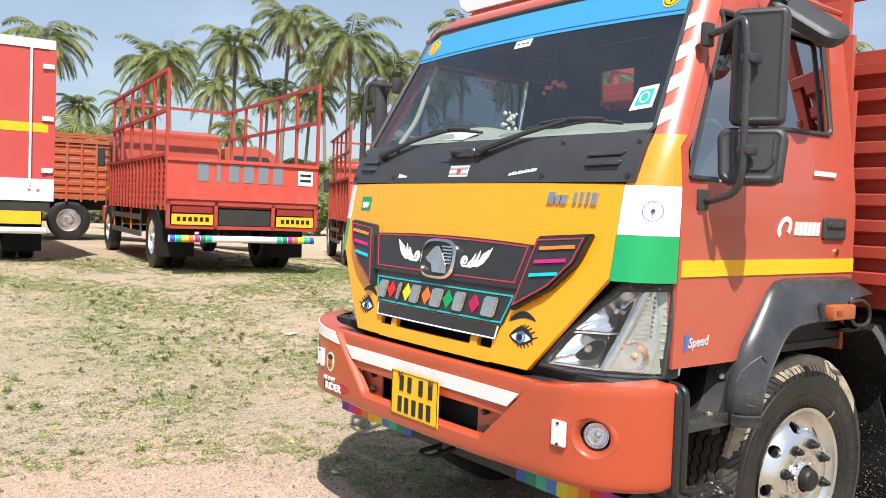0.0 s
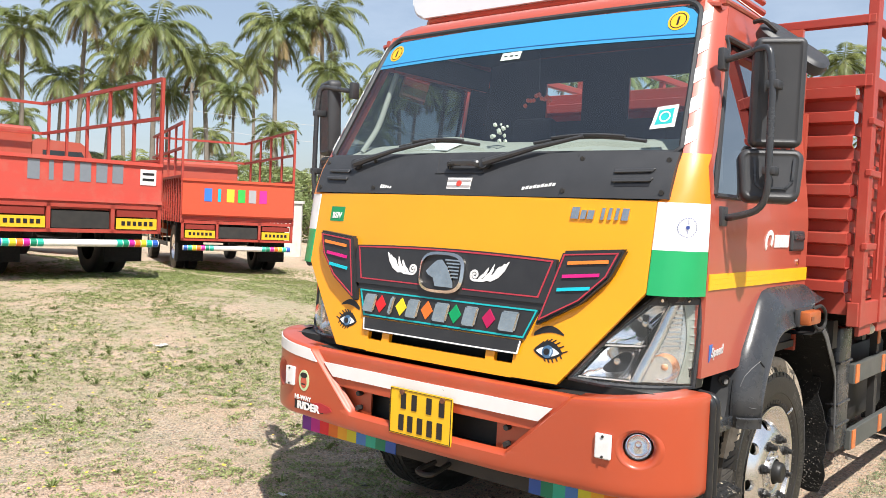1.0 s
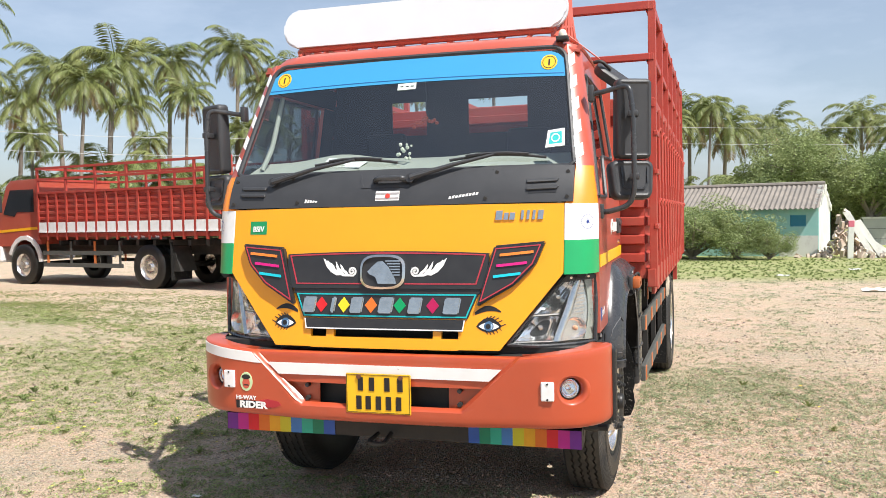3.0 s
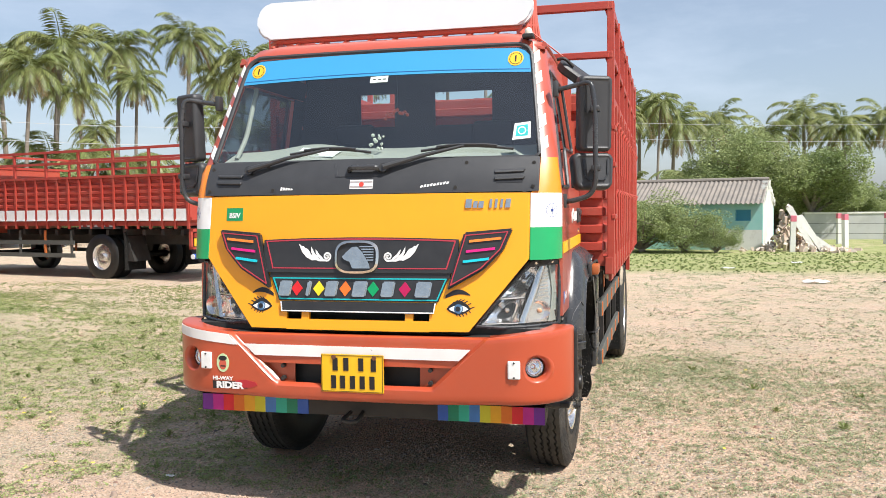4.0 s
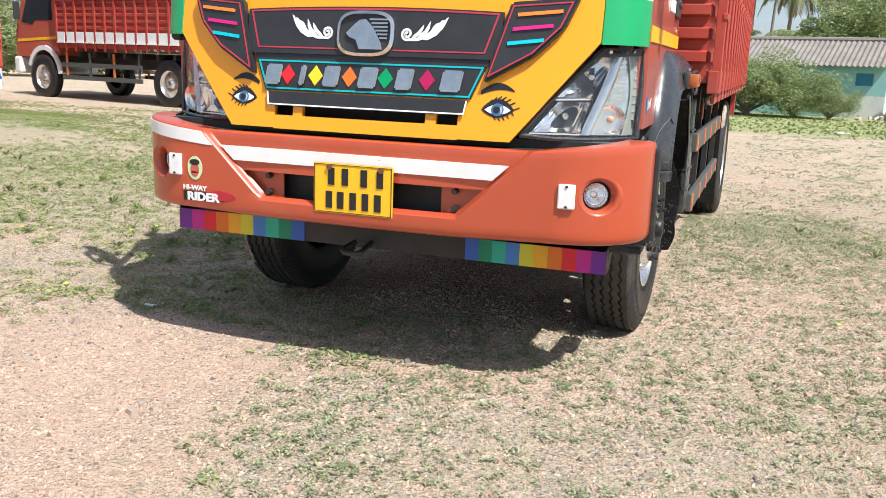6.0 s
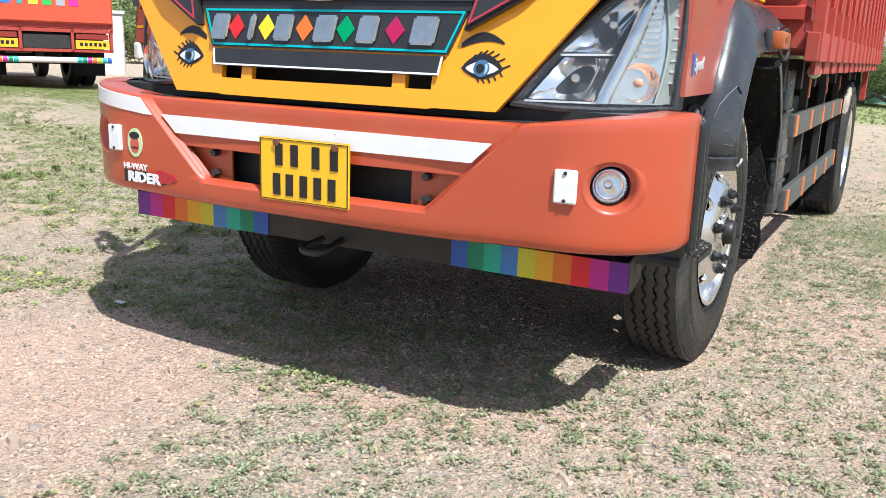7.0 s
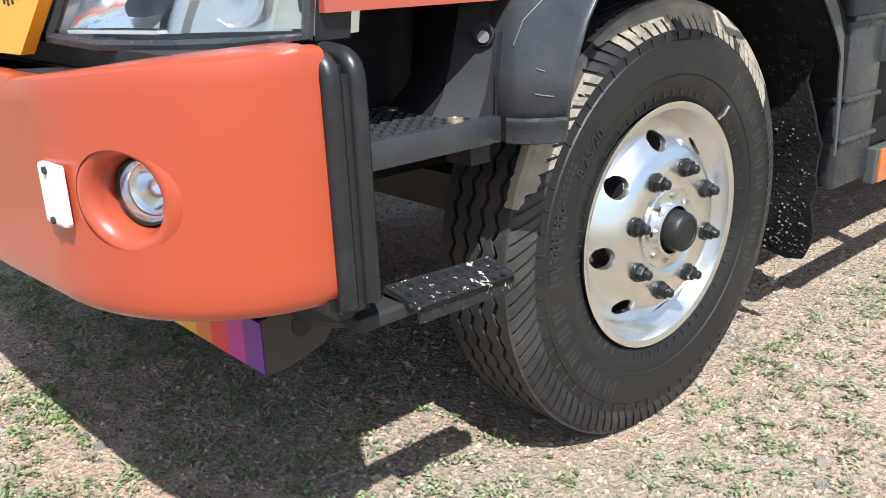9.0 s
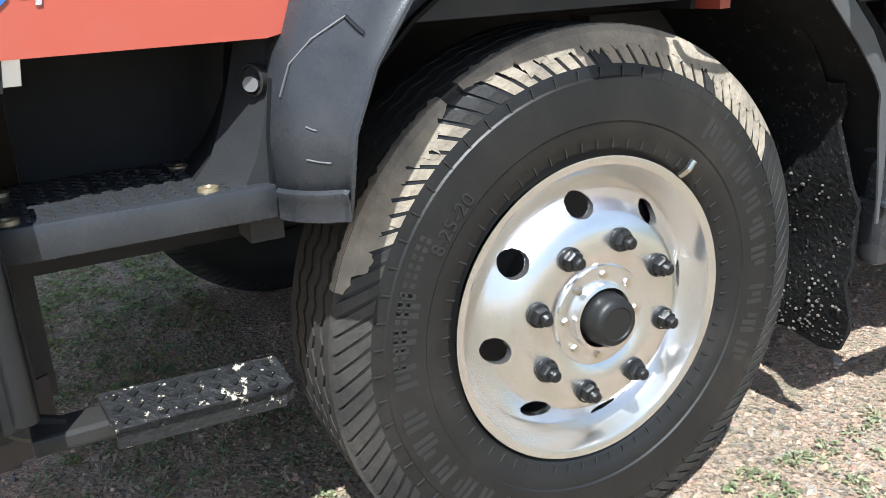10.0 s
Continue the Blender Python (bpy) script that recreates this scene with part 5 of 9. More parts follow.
for k in range(10):
    bmesh.ops.create_icosphere(bm, subdivisions=1, radius=0.011, matrix=Matrix.Translation((0.05 + 0.014 * (k - 5), 0.64, 2.03 + 0.010 * math.sin(k * 1.7) - 0.0015 * (k - 5) ** 2)))
part("hanging_ornament", bm, plain("ornament_red", (0.60, 0.10, 0.05)), truck, "red hanging ornament behind the windscreen")

# ---- headlamps ----
HOUSING = material("silvered_housing", (0.90, 0.91, 0.92), 0.26, 0.72, second=(0.84, 0.85, 0.86), scale=14, bump=0.1, bump_scale=22)
TRAY = material("silvered_tray", (0.74, 0.755, 0.75), 0.2, 0.88, second=(0.60, 0.62, 0.61), scale=26, bump=0.10, bump_scale=30)
OUTER_STRIP = material("grey_ribbed_plastic", (0.40, 0.43, 0.38), 0.22, 0.3, second=(0.31, 0.34, 0.29), scale=20, bump=0.1, bump_scale=60)
# silver bowl; its slight warm tint stands for the amber bulb's reflection
WARM_BOWL = material("warm_silver_bowl", (0.88, 0.83, 0.80), 0.12, 0.9, second=(0.90, 0.88, 0.86), scale=40, bump=0.15, bump_scale=60)
for s in (-1, 1):
    hl = new("headlamp")
    hl.parent = truck
    def hy(x, z):
        a = abs(x)
        return 0.068 + 0.10 * (z - 0.94) + 0.20 * max(0.0, (a - 0.60) / 0.35) ** 1.7 + 0.03
    outline = [(0.580, 0.938), (0.70, 0.930), (0.80, 0.929), (0.88, 0.931), (0.952, 0.938), (0.956, 1.10), (0.952, 1.240), (0.90, 1.243), (0.832, 1.240), (0.75, 1.150), (0.66, 1.040)]
    mx, mz = 0.80, 1.05
    for name, mat, grow, y0, y1, lab in (("lamp_housing", HOUSING, 0.0, -0.004, 0.085, "silver lined lamp housing"), ("lamp_shell", BLACKPAINT, 0.006, 0.000, 0.060, "black outer lamp shell")):
        bm = bmesh.new()
        o = [(x + math.copysign(grow, x - mx), z + math.copysign(grow, z - mz)) for x, z in outline]
        v0 = [bm.verts.new((s * x, hy(x, z) + y0, z)) for x, z in o]
        v1 = [bm.verts.new((s * x, hy(x, z) + y1, z)) for x, z in o]
        for k in range(len(o)):
            q = (k + 1) % len(o)
            bm.faces.new((v0[k], v0[q], v1[q], v1[k]))
        bm.faces.new(v1)
        part(name, bm, mat, hl, lab)
    bm = bmesh.new()
    pp = [Vector((s * x, hy(x, z) - 0.002, z)) for x, z in outline]
    tube(bm, pp + [pp[0]], 0.009, 6, False)
    slab(bm, [(s * x, hy(x, z) - 0.008, z) for x, z in ((0.80, 1.214), (0.832, 1.246), (0.90, 1.249), (0.957, 1.246), (0.957, 1.222), (0.84, 1.212))], (0, 0.01, 0))
    fr = part("lamp_frame", bm, PLASTIC, hl, "black frame with two screws", True)
    for x, z in ((0.855, 1.230), (0.925, 1.234)):
        part("screw", tube(bmesh.new(), [(s * x, hy(x, z) - 0.006, z), (s * x, hy(x, z) - 0.012, z)], 0.006, 8), CHROME, fr)
    # two fluted mirror bowls, one above the other
    for (xa, xb, xc, xd), (z0, z1), turn in (((0.692, 0.800, 0.828, 0.868), (1.072, 1.212), 9), ((0.618, 0.776, 0.700, 0.800), (0.952, 1.058), 11)):
        bm = bmesh.new()
        rows = []
        for k in range(11):
            v = k / 10
            rows.append([])
            for q in range(45):
                u = q / 44
                x = (xa + (xc - xa) * v) * (1 - u) + (xb + (xd - xb) * v) * u
                z = z0 + (z1 - z0) * v
                deep = 0.070 * (1 - (2 * u - 1) ** 2) * (1 - 0.8 * (2 * v - 1) ** 4)
                rows[-1].append((s * x, hy(x, z) + 0.014 + deep + 0.0009 * abs(math.sin(math.pi * u * turn)), z))
        grid(bm, rows)
        part("reflector_bowl", bm, REFLECTOR, hl, "fluted mirror bowl", True)
        cx, cz = (xa + xb + xc + xd) / 4, (z0 + z1) / 2
        bm = bmesh.new()
        lathe(bm, [(-0.05, 0.013), (-0.015, 0.013), (-0.008, 0.009), (-0.006, 0)], 14)
        part("bulb", bm, CHROME, hl, smooth=True, at=pose(s * cx, hy(cx, cz) + 0.030, cz, 0, 0, -90 + s * 15))
    # shelf between the bowls
    bm = bmesh.new()
    slab(bm, [(s * 0.690, hy(0.69, 1.065) + 0.012, 1.061), (s * 0.800, hy(0.80, 1.065) + 0.012, 1.065), (s * 0.80, hy(0.80, 1.065) + 0.07, 1.065), (s * 0.69, hy(0.69, 1.065) + 0.07, 1.061)], (0, 0, 0.006))
    slab(bm, [(s * 0.610, hy(0.61, 0.945) + 0.012, 0.944), (s * 0.775, hy(0.775, 0.945) + 0.012, 0.944), (s * 0.775, hy(0.775, 0.945) + 0.07, 0.944), (s * 0.61, hy(0.61, 0.945) + 0.07, 0.944)], (0, 0, 0.005))
    part("bowl_shelf", bm, HOUSING, hl)
    # sweeping silver band between the bowls and the indicator
    bm = bmesh.new()
    rows = []
    for k in range(13):
        v = k / 12
        z = 0.945 + 0.275 * v
        x0 = 0.785 + 0.085 * v ** 1.3 + 0.012 * math.sin(math.pi * v)
        rows.append([(s * x, hy(x, z) + d, z) for x, d in ((x0 - 0.010, 0.024), (x0 + 0.004, 0.012), (x0 + 0.014, 0.008), (x0 + 0.022, 0.010), (x0 + 0.026, 0.030))])
    grid(bm, rows)
    part("silver_band", bm, TRAY, hl, smooth=True)
    # indicator: a bright tray added to lighten the lamp, white ribs above and a warm-tinted bowl below
    bm = bmesh.new()
    rows = []
    for k in range(9):
        v = k / 8
        z = 0.945 + 0.277 * v
        xa = 0.800 + 0.085 * v ** 1.3 + 0.012 * math.sin(math.pi * v)
        rows.append([(s * x, hy(x, z) + d, z) for x, d in ((xa, 0.020), (xa + (0.925 - xa) * 0.5, 0.026), (0.925, 0.018))])
    grid(bm, rows)
    part("indicator_tray", bm, TRAY, hl, smooth=True)
    for k in range(9):
        bm = bmesh.new()
        z = 1.062 + 0.0162 * k
        x0, x1 = 0.860 + 0.026 * (k / 9), 0.904
        slab(bm, [(s * x0, hy(x0, z) + 0.013, z), (s * x1, hy(x1, z) + 0.010, z + 0.002), (s * x1, hy(x1, z) + 0.010, z + 0.0105), (s * x0, hy(x0, z) + 0.013, z + 0.0085)], (0, 0.012, 0))
        part("bright_rib", bm, TRAY, hl)
    at = pose(s * 0.868, hy(0.868, 1.0) + 0.019, 1.000, 0, 0, -90 + s * 22)
    bm = bmesh.new()
    lathe(bm, [(0.008, 0.050), (0.002, 0.045), (-0.010, 0.030), (-0.016, 0.014), (-0.017, 0.0)], 32)
    part("indicator_bowl", bm, WARM_BOWL, hl, "silver indicator bowl, amber reflection put into its tint", True, at=at)
    bm = bmesh.new()
    lathe(bm, [(-0.006, 0.011), (0.004, 0.011), (0.008, 0.007), (0.009, 0)], 12)
    part("indicator_bulb", bm, plain("pale_amber", (0.72, 0.36, 0.20), 0.3), hl, smooth=True, at=at)
    # outer strip with short ticks
    bm = bmesh.new()
    rows = []
    for k in range(10):
        v = k / 9
        z = 0.948 + 0.272 * v
        x0 = 0.905 + 0.016 * math.sin(math.pi * v)
        rows.append([(s * x, hy(x, z) + d, z) for x, d in ((x0, 0.03), (x0 + 0.001, 0.010), (x0 + 0.006, 0.009), (x0 + 0.008, 0.014), (0.950, 0.012))])
    grid(bm, rows)
    part("outer_strip", bm, OUTER_STRIP, hl, "grey outer strip with ticks", True)
    for k in range(8):
        z = 1.000 + 0.028 * k
        bm = bmesh.new()
        slab(bm, [(s * 0.932, hy(0.932, z) + 0.009, z), (s * 0.943, hy(0.943, z) + 0.009, z), (s * 0.943, hy(0.943, z) + 0.009, z + 0.004), (s * 0.932, hy(0.932, z) + 0.009, z + 0.004)], (0, 0.005, 0))
        part("tick", bm, HOUSING, hl)
    bm = bmesh.new()
    cols = lin(0.582, 0.955, 14)
    lo = lambda x: 0.938 - 0.009 * math.sin(math.pi * (x - 0.58) / 0.375)
    hi = lambda x: min(1.241, 0.945 + (x - 0.582) * 1.215)
    grid(bm, [[(s * x, hy(x, lo(x) + (hi(x) - lo(x)) * k / 5), lo(x) + (hi(x) - lo(x)) * k / 5) for x in cols] for k in range(6)])
    ln = part("lamp_lens", bm, LENS, hl, "clear lamp lens", True)
    ln.visible_shadow = False

# ---- lower cab, steps, mudguards ----
for s in (-1, 1):
    # black corner below the door with its recess
    bm = bmesh.new()
    box(bm, s * 0.70 - 0.012, s * 0.70 + 0.012, 0.36, 0.86, 0.72, 1.0)
    # brace that sweeps from the step's back end up to the mudguard
    rows = []
    for k in range(7):
        u = k / 6
        z = 0.787 + 0.20 * u
        y0, y1 = 0.555 + 0.085 * u ** 0.6, 0.665 + 0.05 * u
        rows.append([(s * (0.76 + 0.10 * u), y0 + 0.02, z), (s * (0.90 - 0.01 * u), y0, z), (s * (0.955 - 0.012 * u), (y0 + y1) / 2, z), (s * (0.960 - 0.004 * u), y1, z)])
    grid(bm, rows, (-s * 0.012, 0.012, 0))
    slab(bm, [(s * 0.72, 0.36, 0.985), (s * 0.955, 0.36, 0.985), (s * 0.955, 0.66, 0.985), (s * 0.72, 0.66, 0.985)], (0, 0, 0.01))
    sd = part("step_recess", bm, RECESS, truck, "black plastic step recess", True)
    part("step_bracket", boxes((s * 0.90 - 0.03, s * 0.90 + 0.03, 0.615, 0.662, 0.700, 0.737)), DARK, sd)
    bm = bmesh.new()
    lathe(bm, [(-0.01, 0.021), (0.002, 0.021), (0.003, 0.018), (-0.002, 0.0165), (-0.002, 0.0)], 18)
    rs = part("screw_cup", bm, DARK, sd, smooth=True, at=pose(s * 0.936, 0.640, 0.917, 0, 0, -62 if s > 0 else -118))
    part("recess_screw", tube(bmesh.new(), [(s * 0.935, 0.640, 0.913), (s * 0.945, 0.634, 0.913)], 0.010, 14), plain("grey_screw", (0.22, 0.215, 0.21), 0.5, 0.3), sd)
    # step with raised zigzag tread
    step = part("cab_step", boxes((s * 0.85 - 0.125, s * 0.85 + 0.125, 0.30, 0.645, 0.742, 0.787), bevel=0.004), PLASTIC, truck, "black plastic step with diamond tread", True)
    bm = bmesh.new()
    for i in range(9):
        for j in range(11):
            x, y = s * 0.85 - 0.096 + 0.024 * i, 0.345 + 0.026 * j
            u = [Vector((x + s * dx, y + dy, 0.786)) for dx, dy in ((-0.011, -0.004), (-0.004, -0.004), (0.002, 0.005), (0.011, 0.005), (0.011, 0.010), (-0.001, 0.010), (-0.006, 0.001), (-0.011, 0.001))]
            if (i + j) % 11 != 7:
                slab(bm, u, (0, 0, 0.0035))
    tagged(part("step_tread", bm, plain("worn_tread_plastic", (0.040, 0.040, 0.039), 0.42), step), kind="stuff")
    for x, y in ((s * 0.950, 0.562), (s * 0.950, 0.330), (s * 0.79, 0.562), (s * 0.79, 0.330)):
        bm = bmesh.new()
        lathe(bm, [(0.0, 0.014), (0.005, 0.013), (0.006, 0.007), (0.003, 0.005), (0.003, 0.0)], 16)
        part("step_bolt", bm, plain("brass_bolt", (0.42, 0.33, 0.20), 0.45, 0.6), step, smooth=True, at=pose(x, y, 0.787, 0, -90, 0))
    # low folding step, a little higher at its inner edge
    bm = bmesh.new()
    tread = [Vector((s * x, y, z)) for x, y, z in ((0.961, 0.397, 0.556), (1.034, 0.405, 0.537), (1.030, 0.617, 0.528), (1.020, 0.631, 0.528), (0.966, 0.627, 0.547))]
    slab(bm, tread, (0, 0, -0.010))
    slab(bm, [tread[1], tread[2], tread[2] + Vector((-s * 0.004, 0, 0)), tread[1] + Vector((-s * 0.004, 0, 0))], (0, 0, -0.026))
    slab(bm, [tread[2], tread[3], tread[3] + Vector((-s * 0.003, -0.003, 0)), tread[2] + Vector((-s * 0.003, -0.003, 0))], (0, 0, -0.022))
    for k in range(9):
        for q in range(3):
            u, v = (k + 0.6) / 9.2, (q + 0.6) / 3.2
            c = tread[0].lerp(tread[4], u).lerp(tread[1].lerp(tread[2], u), v)
            slab(bm, [c + Vector((dx, dy, 0)) for dx, dy in ((-0.008, 0), (0, -0.007), (0.008, 0), (0, 0.007))], (0, 0, 0.002))
    low = part("low_step", bm, material("scuffed_black_step", (0.014, 0.014, 0.014), 0.5, second=(0.03, 0.03, 0.03), scale=40, dirt=(0.66, 0.58, 0.45), dirt_amount=0.9, dirt_scale=48, dirt_edge=(0.59, 0.62), bump=0.4, bump_scale=110), truck, "scuffed black low step")
    bm = bmesh.new()
    box(bm, s * 0.975 - 0.028, s * 0.975 + 0.028, 0.315, 0.43, 0.512, 0.536, 0.005)
    tube(bm, bent([(s * 0.86, 0.26, 0.56), (s * 0.93, 0.30, 0.525), (s * 0.97, 0.36, 0.522)], 0.03), 0.018, 8)
    box(bm, s * 0.80 - 0.01, s * 0.80 + 0.01, 0.30, 0.36, 0.50, 0.74)
    part("step_arm", bm, DARK, low)
    # mudguard: a rounded front leg, the arch over the wheel and a short tail
    prof = [(0.640, 0.745), (0.645, 0.85), (0.660, 0.95), (0.690, 1.03), (0.735, 1.085), (0.790, 1.155), (0.835, 1.215), (0.88, 1.25), (0.95, 1.262), (1.10, 1.264), (1.29, 1.264), (1.42, 1.260), (1.488, 1.222)]
    inner = [(0.714, 0.745), (0.730, 0.85), (0.765, 0.93), (0.805, 0.985), (0.845, 1.04), (0.885, 1.072), (0.94, 1.088), (1.00, 1.093), (1.06, 1.096), (1.13, 1.098), (1.29, 1.10), (1.335, 1.178), (1.484, 1.196)]
    across = ((0.75, 0.0), (0.90, 0.0), (0.965, 0.0), (0.986, 0.03), (1.003, 0.12), (1.020, 0.27), (1.034, 0.46), (1.045, 0.68), (1.051, 0.88), (1.058, 0.93), (1.058, 0.97), (1.054, 1.0), (1.02, 1.01))
    rows = [[Vector((s * x, y0 + (y1 - y0) * q, z0 + (z1 - z0) * q)) for x, q in across] for (y0, z0), (y1, z1) in zip(prof, inner)]

    def on_guard(v, q, out=0.0015):
        """A point on the mudguard: v along it, q across it, from the door's side to the wheel's."""
        k, w = min(len(rows) - 2, int(v)), min(len(across) - 2, int(q))
        p = rows[k][w].lerp(rows[k][w + 1], q - w).lerp(rows[k + 1][w].lerp(rows[k + 1][w + 1], q - w), v - k)
        return p + Vector((s * out * 0.8, -out * 0.6, 0))
    bm = bmesh.new()
    grid(bm, rows)
    mg = part("mudguard", bm, PLASTIC, truck, "smooth black plastic mudguard", True)
    md = mg.modifiers.new("thickness", "SOLIDIFY")
    md.thickness, md.offset = 0.006, -1
    bm = bmesh.new()
    grid(bm, [[p + Vector((s * o, -o, z - p.z)) for p in rows[0][3:12]] for z, o in ((0.742, 0.001), (0.744, 0.003), (0.770, 0.003), (0.776, 0.006), (0.781, 0.006), (0.785, 0.001))])
    part("mudguard_band", bm, PLASTIC, mg, smooth=True)
    bm = bmesh.new()
    tube(bm, [(s * 0.966, 0.640, 0.742), (s * 0.964, 0.645, 0.85), (s * 0.964, 0.656, 0.92)], 0.004, 5)
    part("mudguard_joint", bm, BLACKPAINT, mg)
    bm = bmesh.new()
    tube(bm, [on_guard(2.75, 6.0), on_guard(2.62, 6.6), on_guard(2.55, 7.0)], 0.003, 5)
    part("mudguard_joint", bm, BLACKPAINT, mg)
    # thin paler line across the front leg
    bm = bmesh.new()
    tube(bm, [on_guard(1.5, 3.2), on_guard(1.9, 3.8), on_guard(2.3, 4.8), on_guard(2.75, 6.0)], 0.0016, 5)
    part("mudguard_crease", bm, plain("pale_plastic_line", (0.16, 0.16, 0.165), 0.5), mg)
    for v, q0, q1 in ((1.15, 5.2, 5.9), (0.75, 5.3, 6.8), (6.2, 5.0, 5.3)):
        part("scratch", tube(bmesh.new(), [on_guard(v, q0), on_guard(v - 0.03, (q0 + q1) / 2), on_guard(v - 0.05, q1)], 0.0010, 4), plain("pale_scratch", (0.22, 0.22, 0.225), 0.6), mg)
    # wheel house lining and rear half of the guard
    bm = bmesh.new()
    rows = []
    for a in lin(34, 166, 16):
        r = 0.60
        rows.append([(s * x, FRONT_AXLE + 0.06 - r * math.cos(radians(a)) * 0.98, 0.50 + r * math.sin(radians(a))) for x in (0.62, 0.80, 0.96)])
    grid(bm, rows, (0, 0, 0.008))
    part("wheel_house", bm, LINER, truck, "dirty black wheel house lining", True)
    bm = bmesh.new()
    rows = []
    for y, z in ((1.35, 1.040), (1.44, 1.042), (1.53, 1.030), (1.62, 0.945), (1.72, 0.855), (1.785, 0.77), (1.815, 0.66), (1.825, 0.52)):
        rows.append([(s * x, y + d, z + 0.6 * d) for x, d in ((0.70, 0.0), (0.98, 0.0), (1.042, 0.004), (1.052, 0.014), (1.050, 0.045))])
    grid(bm, rows, (0, 0.008, 0.004))
    guard = part("rear_guard", bm, LINER, truck, "dirty black rear half of the mudguard", True)
    # its outer lip, narrowing downwards, with the light on it put into the grey
    bm = bmesh.new()
    lip = ((1.50, 1.045, 0.040), (1.56, 1.005, 0.042), (1.62, 0.945, 0.044), (1.69, 0.880, 0.044), (1.745, 0.820, 0.036), (1.768, 0.785, 0.020), (1.772, 0.740, 0.026), (1.785, 0.660, 0.024), (1.795, 0.590, 0.016), (1.800, 0.530, 0.008))
    grid(bm, [[(s * 1.056, y, z), (s * 1.059, y + 0.35 * w, z + 0.25 * w), (s * 1.055, y + 0.85 * w, z + 0.45 * w)] for y, z, w in lip], (-s * 0.004, 0, 0))
    part("guard_lip", bm, GUARD_LIP, guard, "grey plastic edge of the guard, lightened as if lit", True)
    # rubber flap hung below the guard, ragged at its edges and caked with grit
    bm = bmesh.new()
    rows = []
    for k in range(15):
        z = 0.80 - 0.56 * k / 14
        wide = 0.990 + 0.034 * max(0.0, min(1.0, (0.70 - z) / 0.09)) + 0.006 * math.sin(k * 2.3) - (0.03 if k == 14 else 0)
        rows.append([(s * x, 1.745 + 0.055 * k / 14 + 0.010 * math.sin(k * 0.9 + x * 14) * min(1, k / 4), z + (0.012 * math.sin(x * 31) if k == 14 else 0)) for x in lin(0.66, wide, 9)])
    grid(bm, rows, (0, 0.012, 0))
    flap = part("mud_flap", bm, FLAP, truck, "worn black rubber mud flap", True)
    rnd = random.Random(77)
    bm = bmesh.new()
    for k in range(280):
        x, z = rnd.uniform(0.70, 1.01), 0.25 + 0.36 * rnd.random() ** 1.5
        u = (0.80 - z) / 0.56
        y = 1.745 + 0.055 * u + 0.010 * math.sin(u * 14 * 0.9 + x * 14)
        r = rnd.uniform(0.0018, 0.0050)
        bmesh.ops.create_cone(bm, segments=5, radius1=r, radius2=r * 0.5, depth=r, cap_ends=True, matrix=Matrix.Translation((s * x, y - 0.0005, z)) @ Matrix.Rotation(radians(90), 4, "X") @ Matrix.Rotation(rnd.random() * 6, 4, "Z"))
    tagged(part("caked_grit", bm, GRIT, flap, "pale grit caked on the rubber"), kind="stuff")
    # orange side indicator on the guard, with its bracket and hook
    bm = bmesh.new()
    box(bm, s * 1.086 - 0.024, s * 1.086 + 0.024, 1.085, 1.250, 1.108, 1.166, 0.010)
    ind = part("side_indicator", bm, plain("faded_amber", (0.40, 0.105, 0.030), 0.35), mg, "orange side indicator", True)
    # darker amber patch, colouring in the shade of a small notch
    part("indicator_notch", boxes((s * 1.111 - 0.002, s * 1.111 + 0.002, 1.100, 1.135, 1.130, 1.146)), plain("dark_amber", (0.22, 0.06, 0.02), 0.4), ind)
    part("indicator_base", boxes((s * 1.060 - 0.012, s * 1.060 + 0.012, 1.078, 1.262, 1.100, 1.174), bevel=0.006), MATTE, ind, smooth=True)
    bm = bmesh.new()
    tube(bm, bent([(s * 1.07, 1.265, 1.165), (s * 1.085, 1.33, 1.180), (s * 1.088, 1.395, 1.150), (s * 1.088, 1.405, 1.095), (s * 1.086, 1.37, 1.075), (s * 1.080, 1.30, 1.078), (s * 1.07, 1.285, 1.11)], 0.025), 0.0075, 8)
    part("guard_hook", bm, DARK, mg, smooth=True)

# ---- mirrors ----
def rounded_panel(w, h, rc, levels, taper=0.0):
    """A slab with rounded corners in x and z; levels give y and how far the outline is drawn in. It narrows downwards by the taper."""
    bm = bmesh.new()
    rings = []
    for y, inset in levels:
        r = max(0.004, rc - inset)
        ring = []
        for cx, cz, a0 in ((1, -1, -90), (1, 1, 0), (-1, 1, 90), (-1, -1, 180)):
            for a in lin(0, 90, 7):
                x = cx * (w / 2 - inset - r) + r * math.cos(radians(a0 + a))
                z = cz * (h / 2 - inset - r) + r * math.sin(radians(a0 + a))
                ring.append(bm.verts.new((x * (1 - taper * (0.5 - z / h)), y, z)))
        rings.append(ring)
    n = len(rings[0])
    for p, q in zip(rings, rings[1:]):
        for k in range(n):
            bm.faces.new((p[k], p[(k + 1) % n], q[(k + 1) % n], q[k]))
    bm.faces.new(rings[0])
    bm.faces.new(list(reversed(rings[-1])))
    bmesh.ops.recalc_face_normals(bm, faces=bm.faces[:])
    return bm


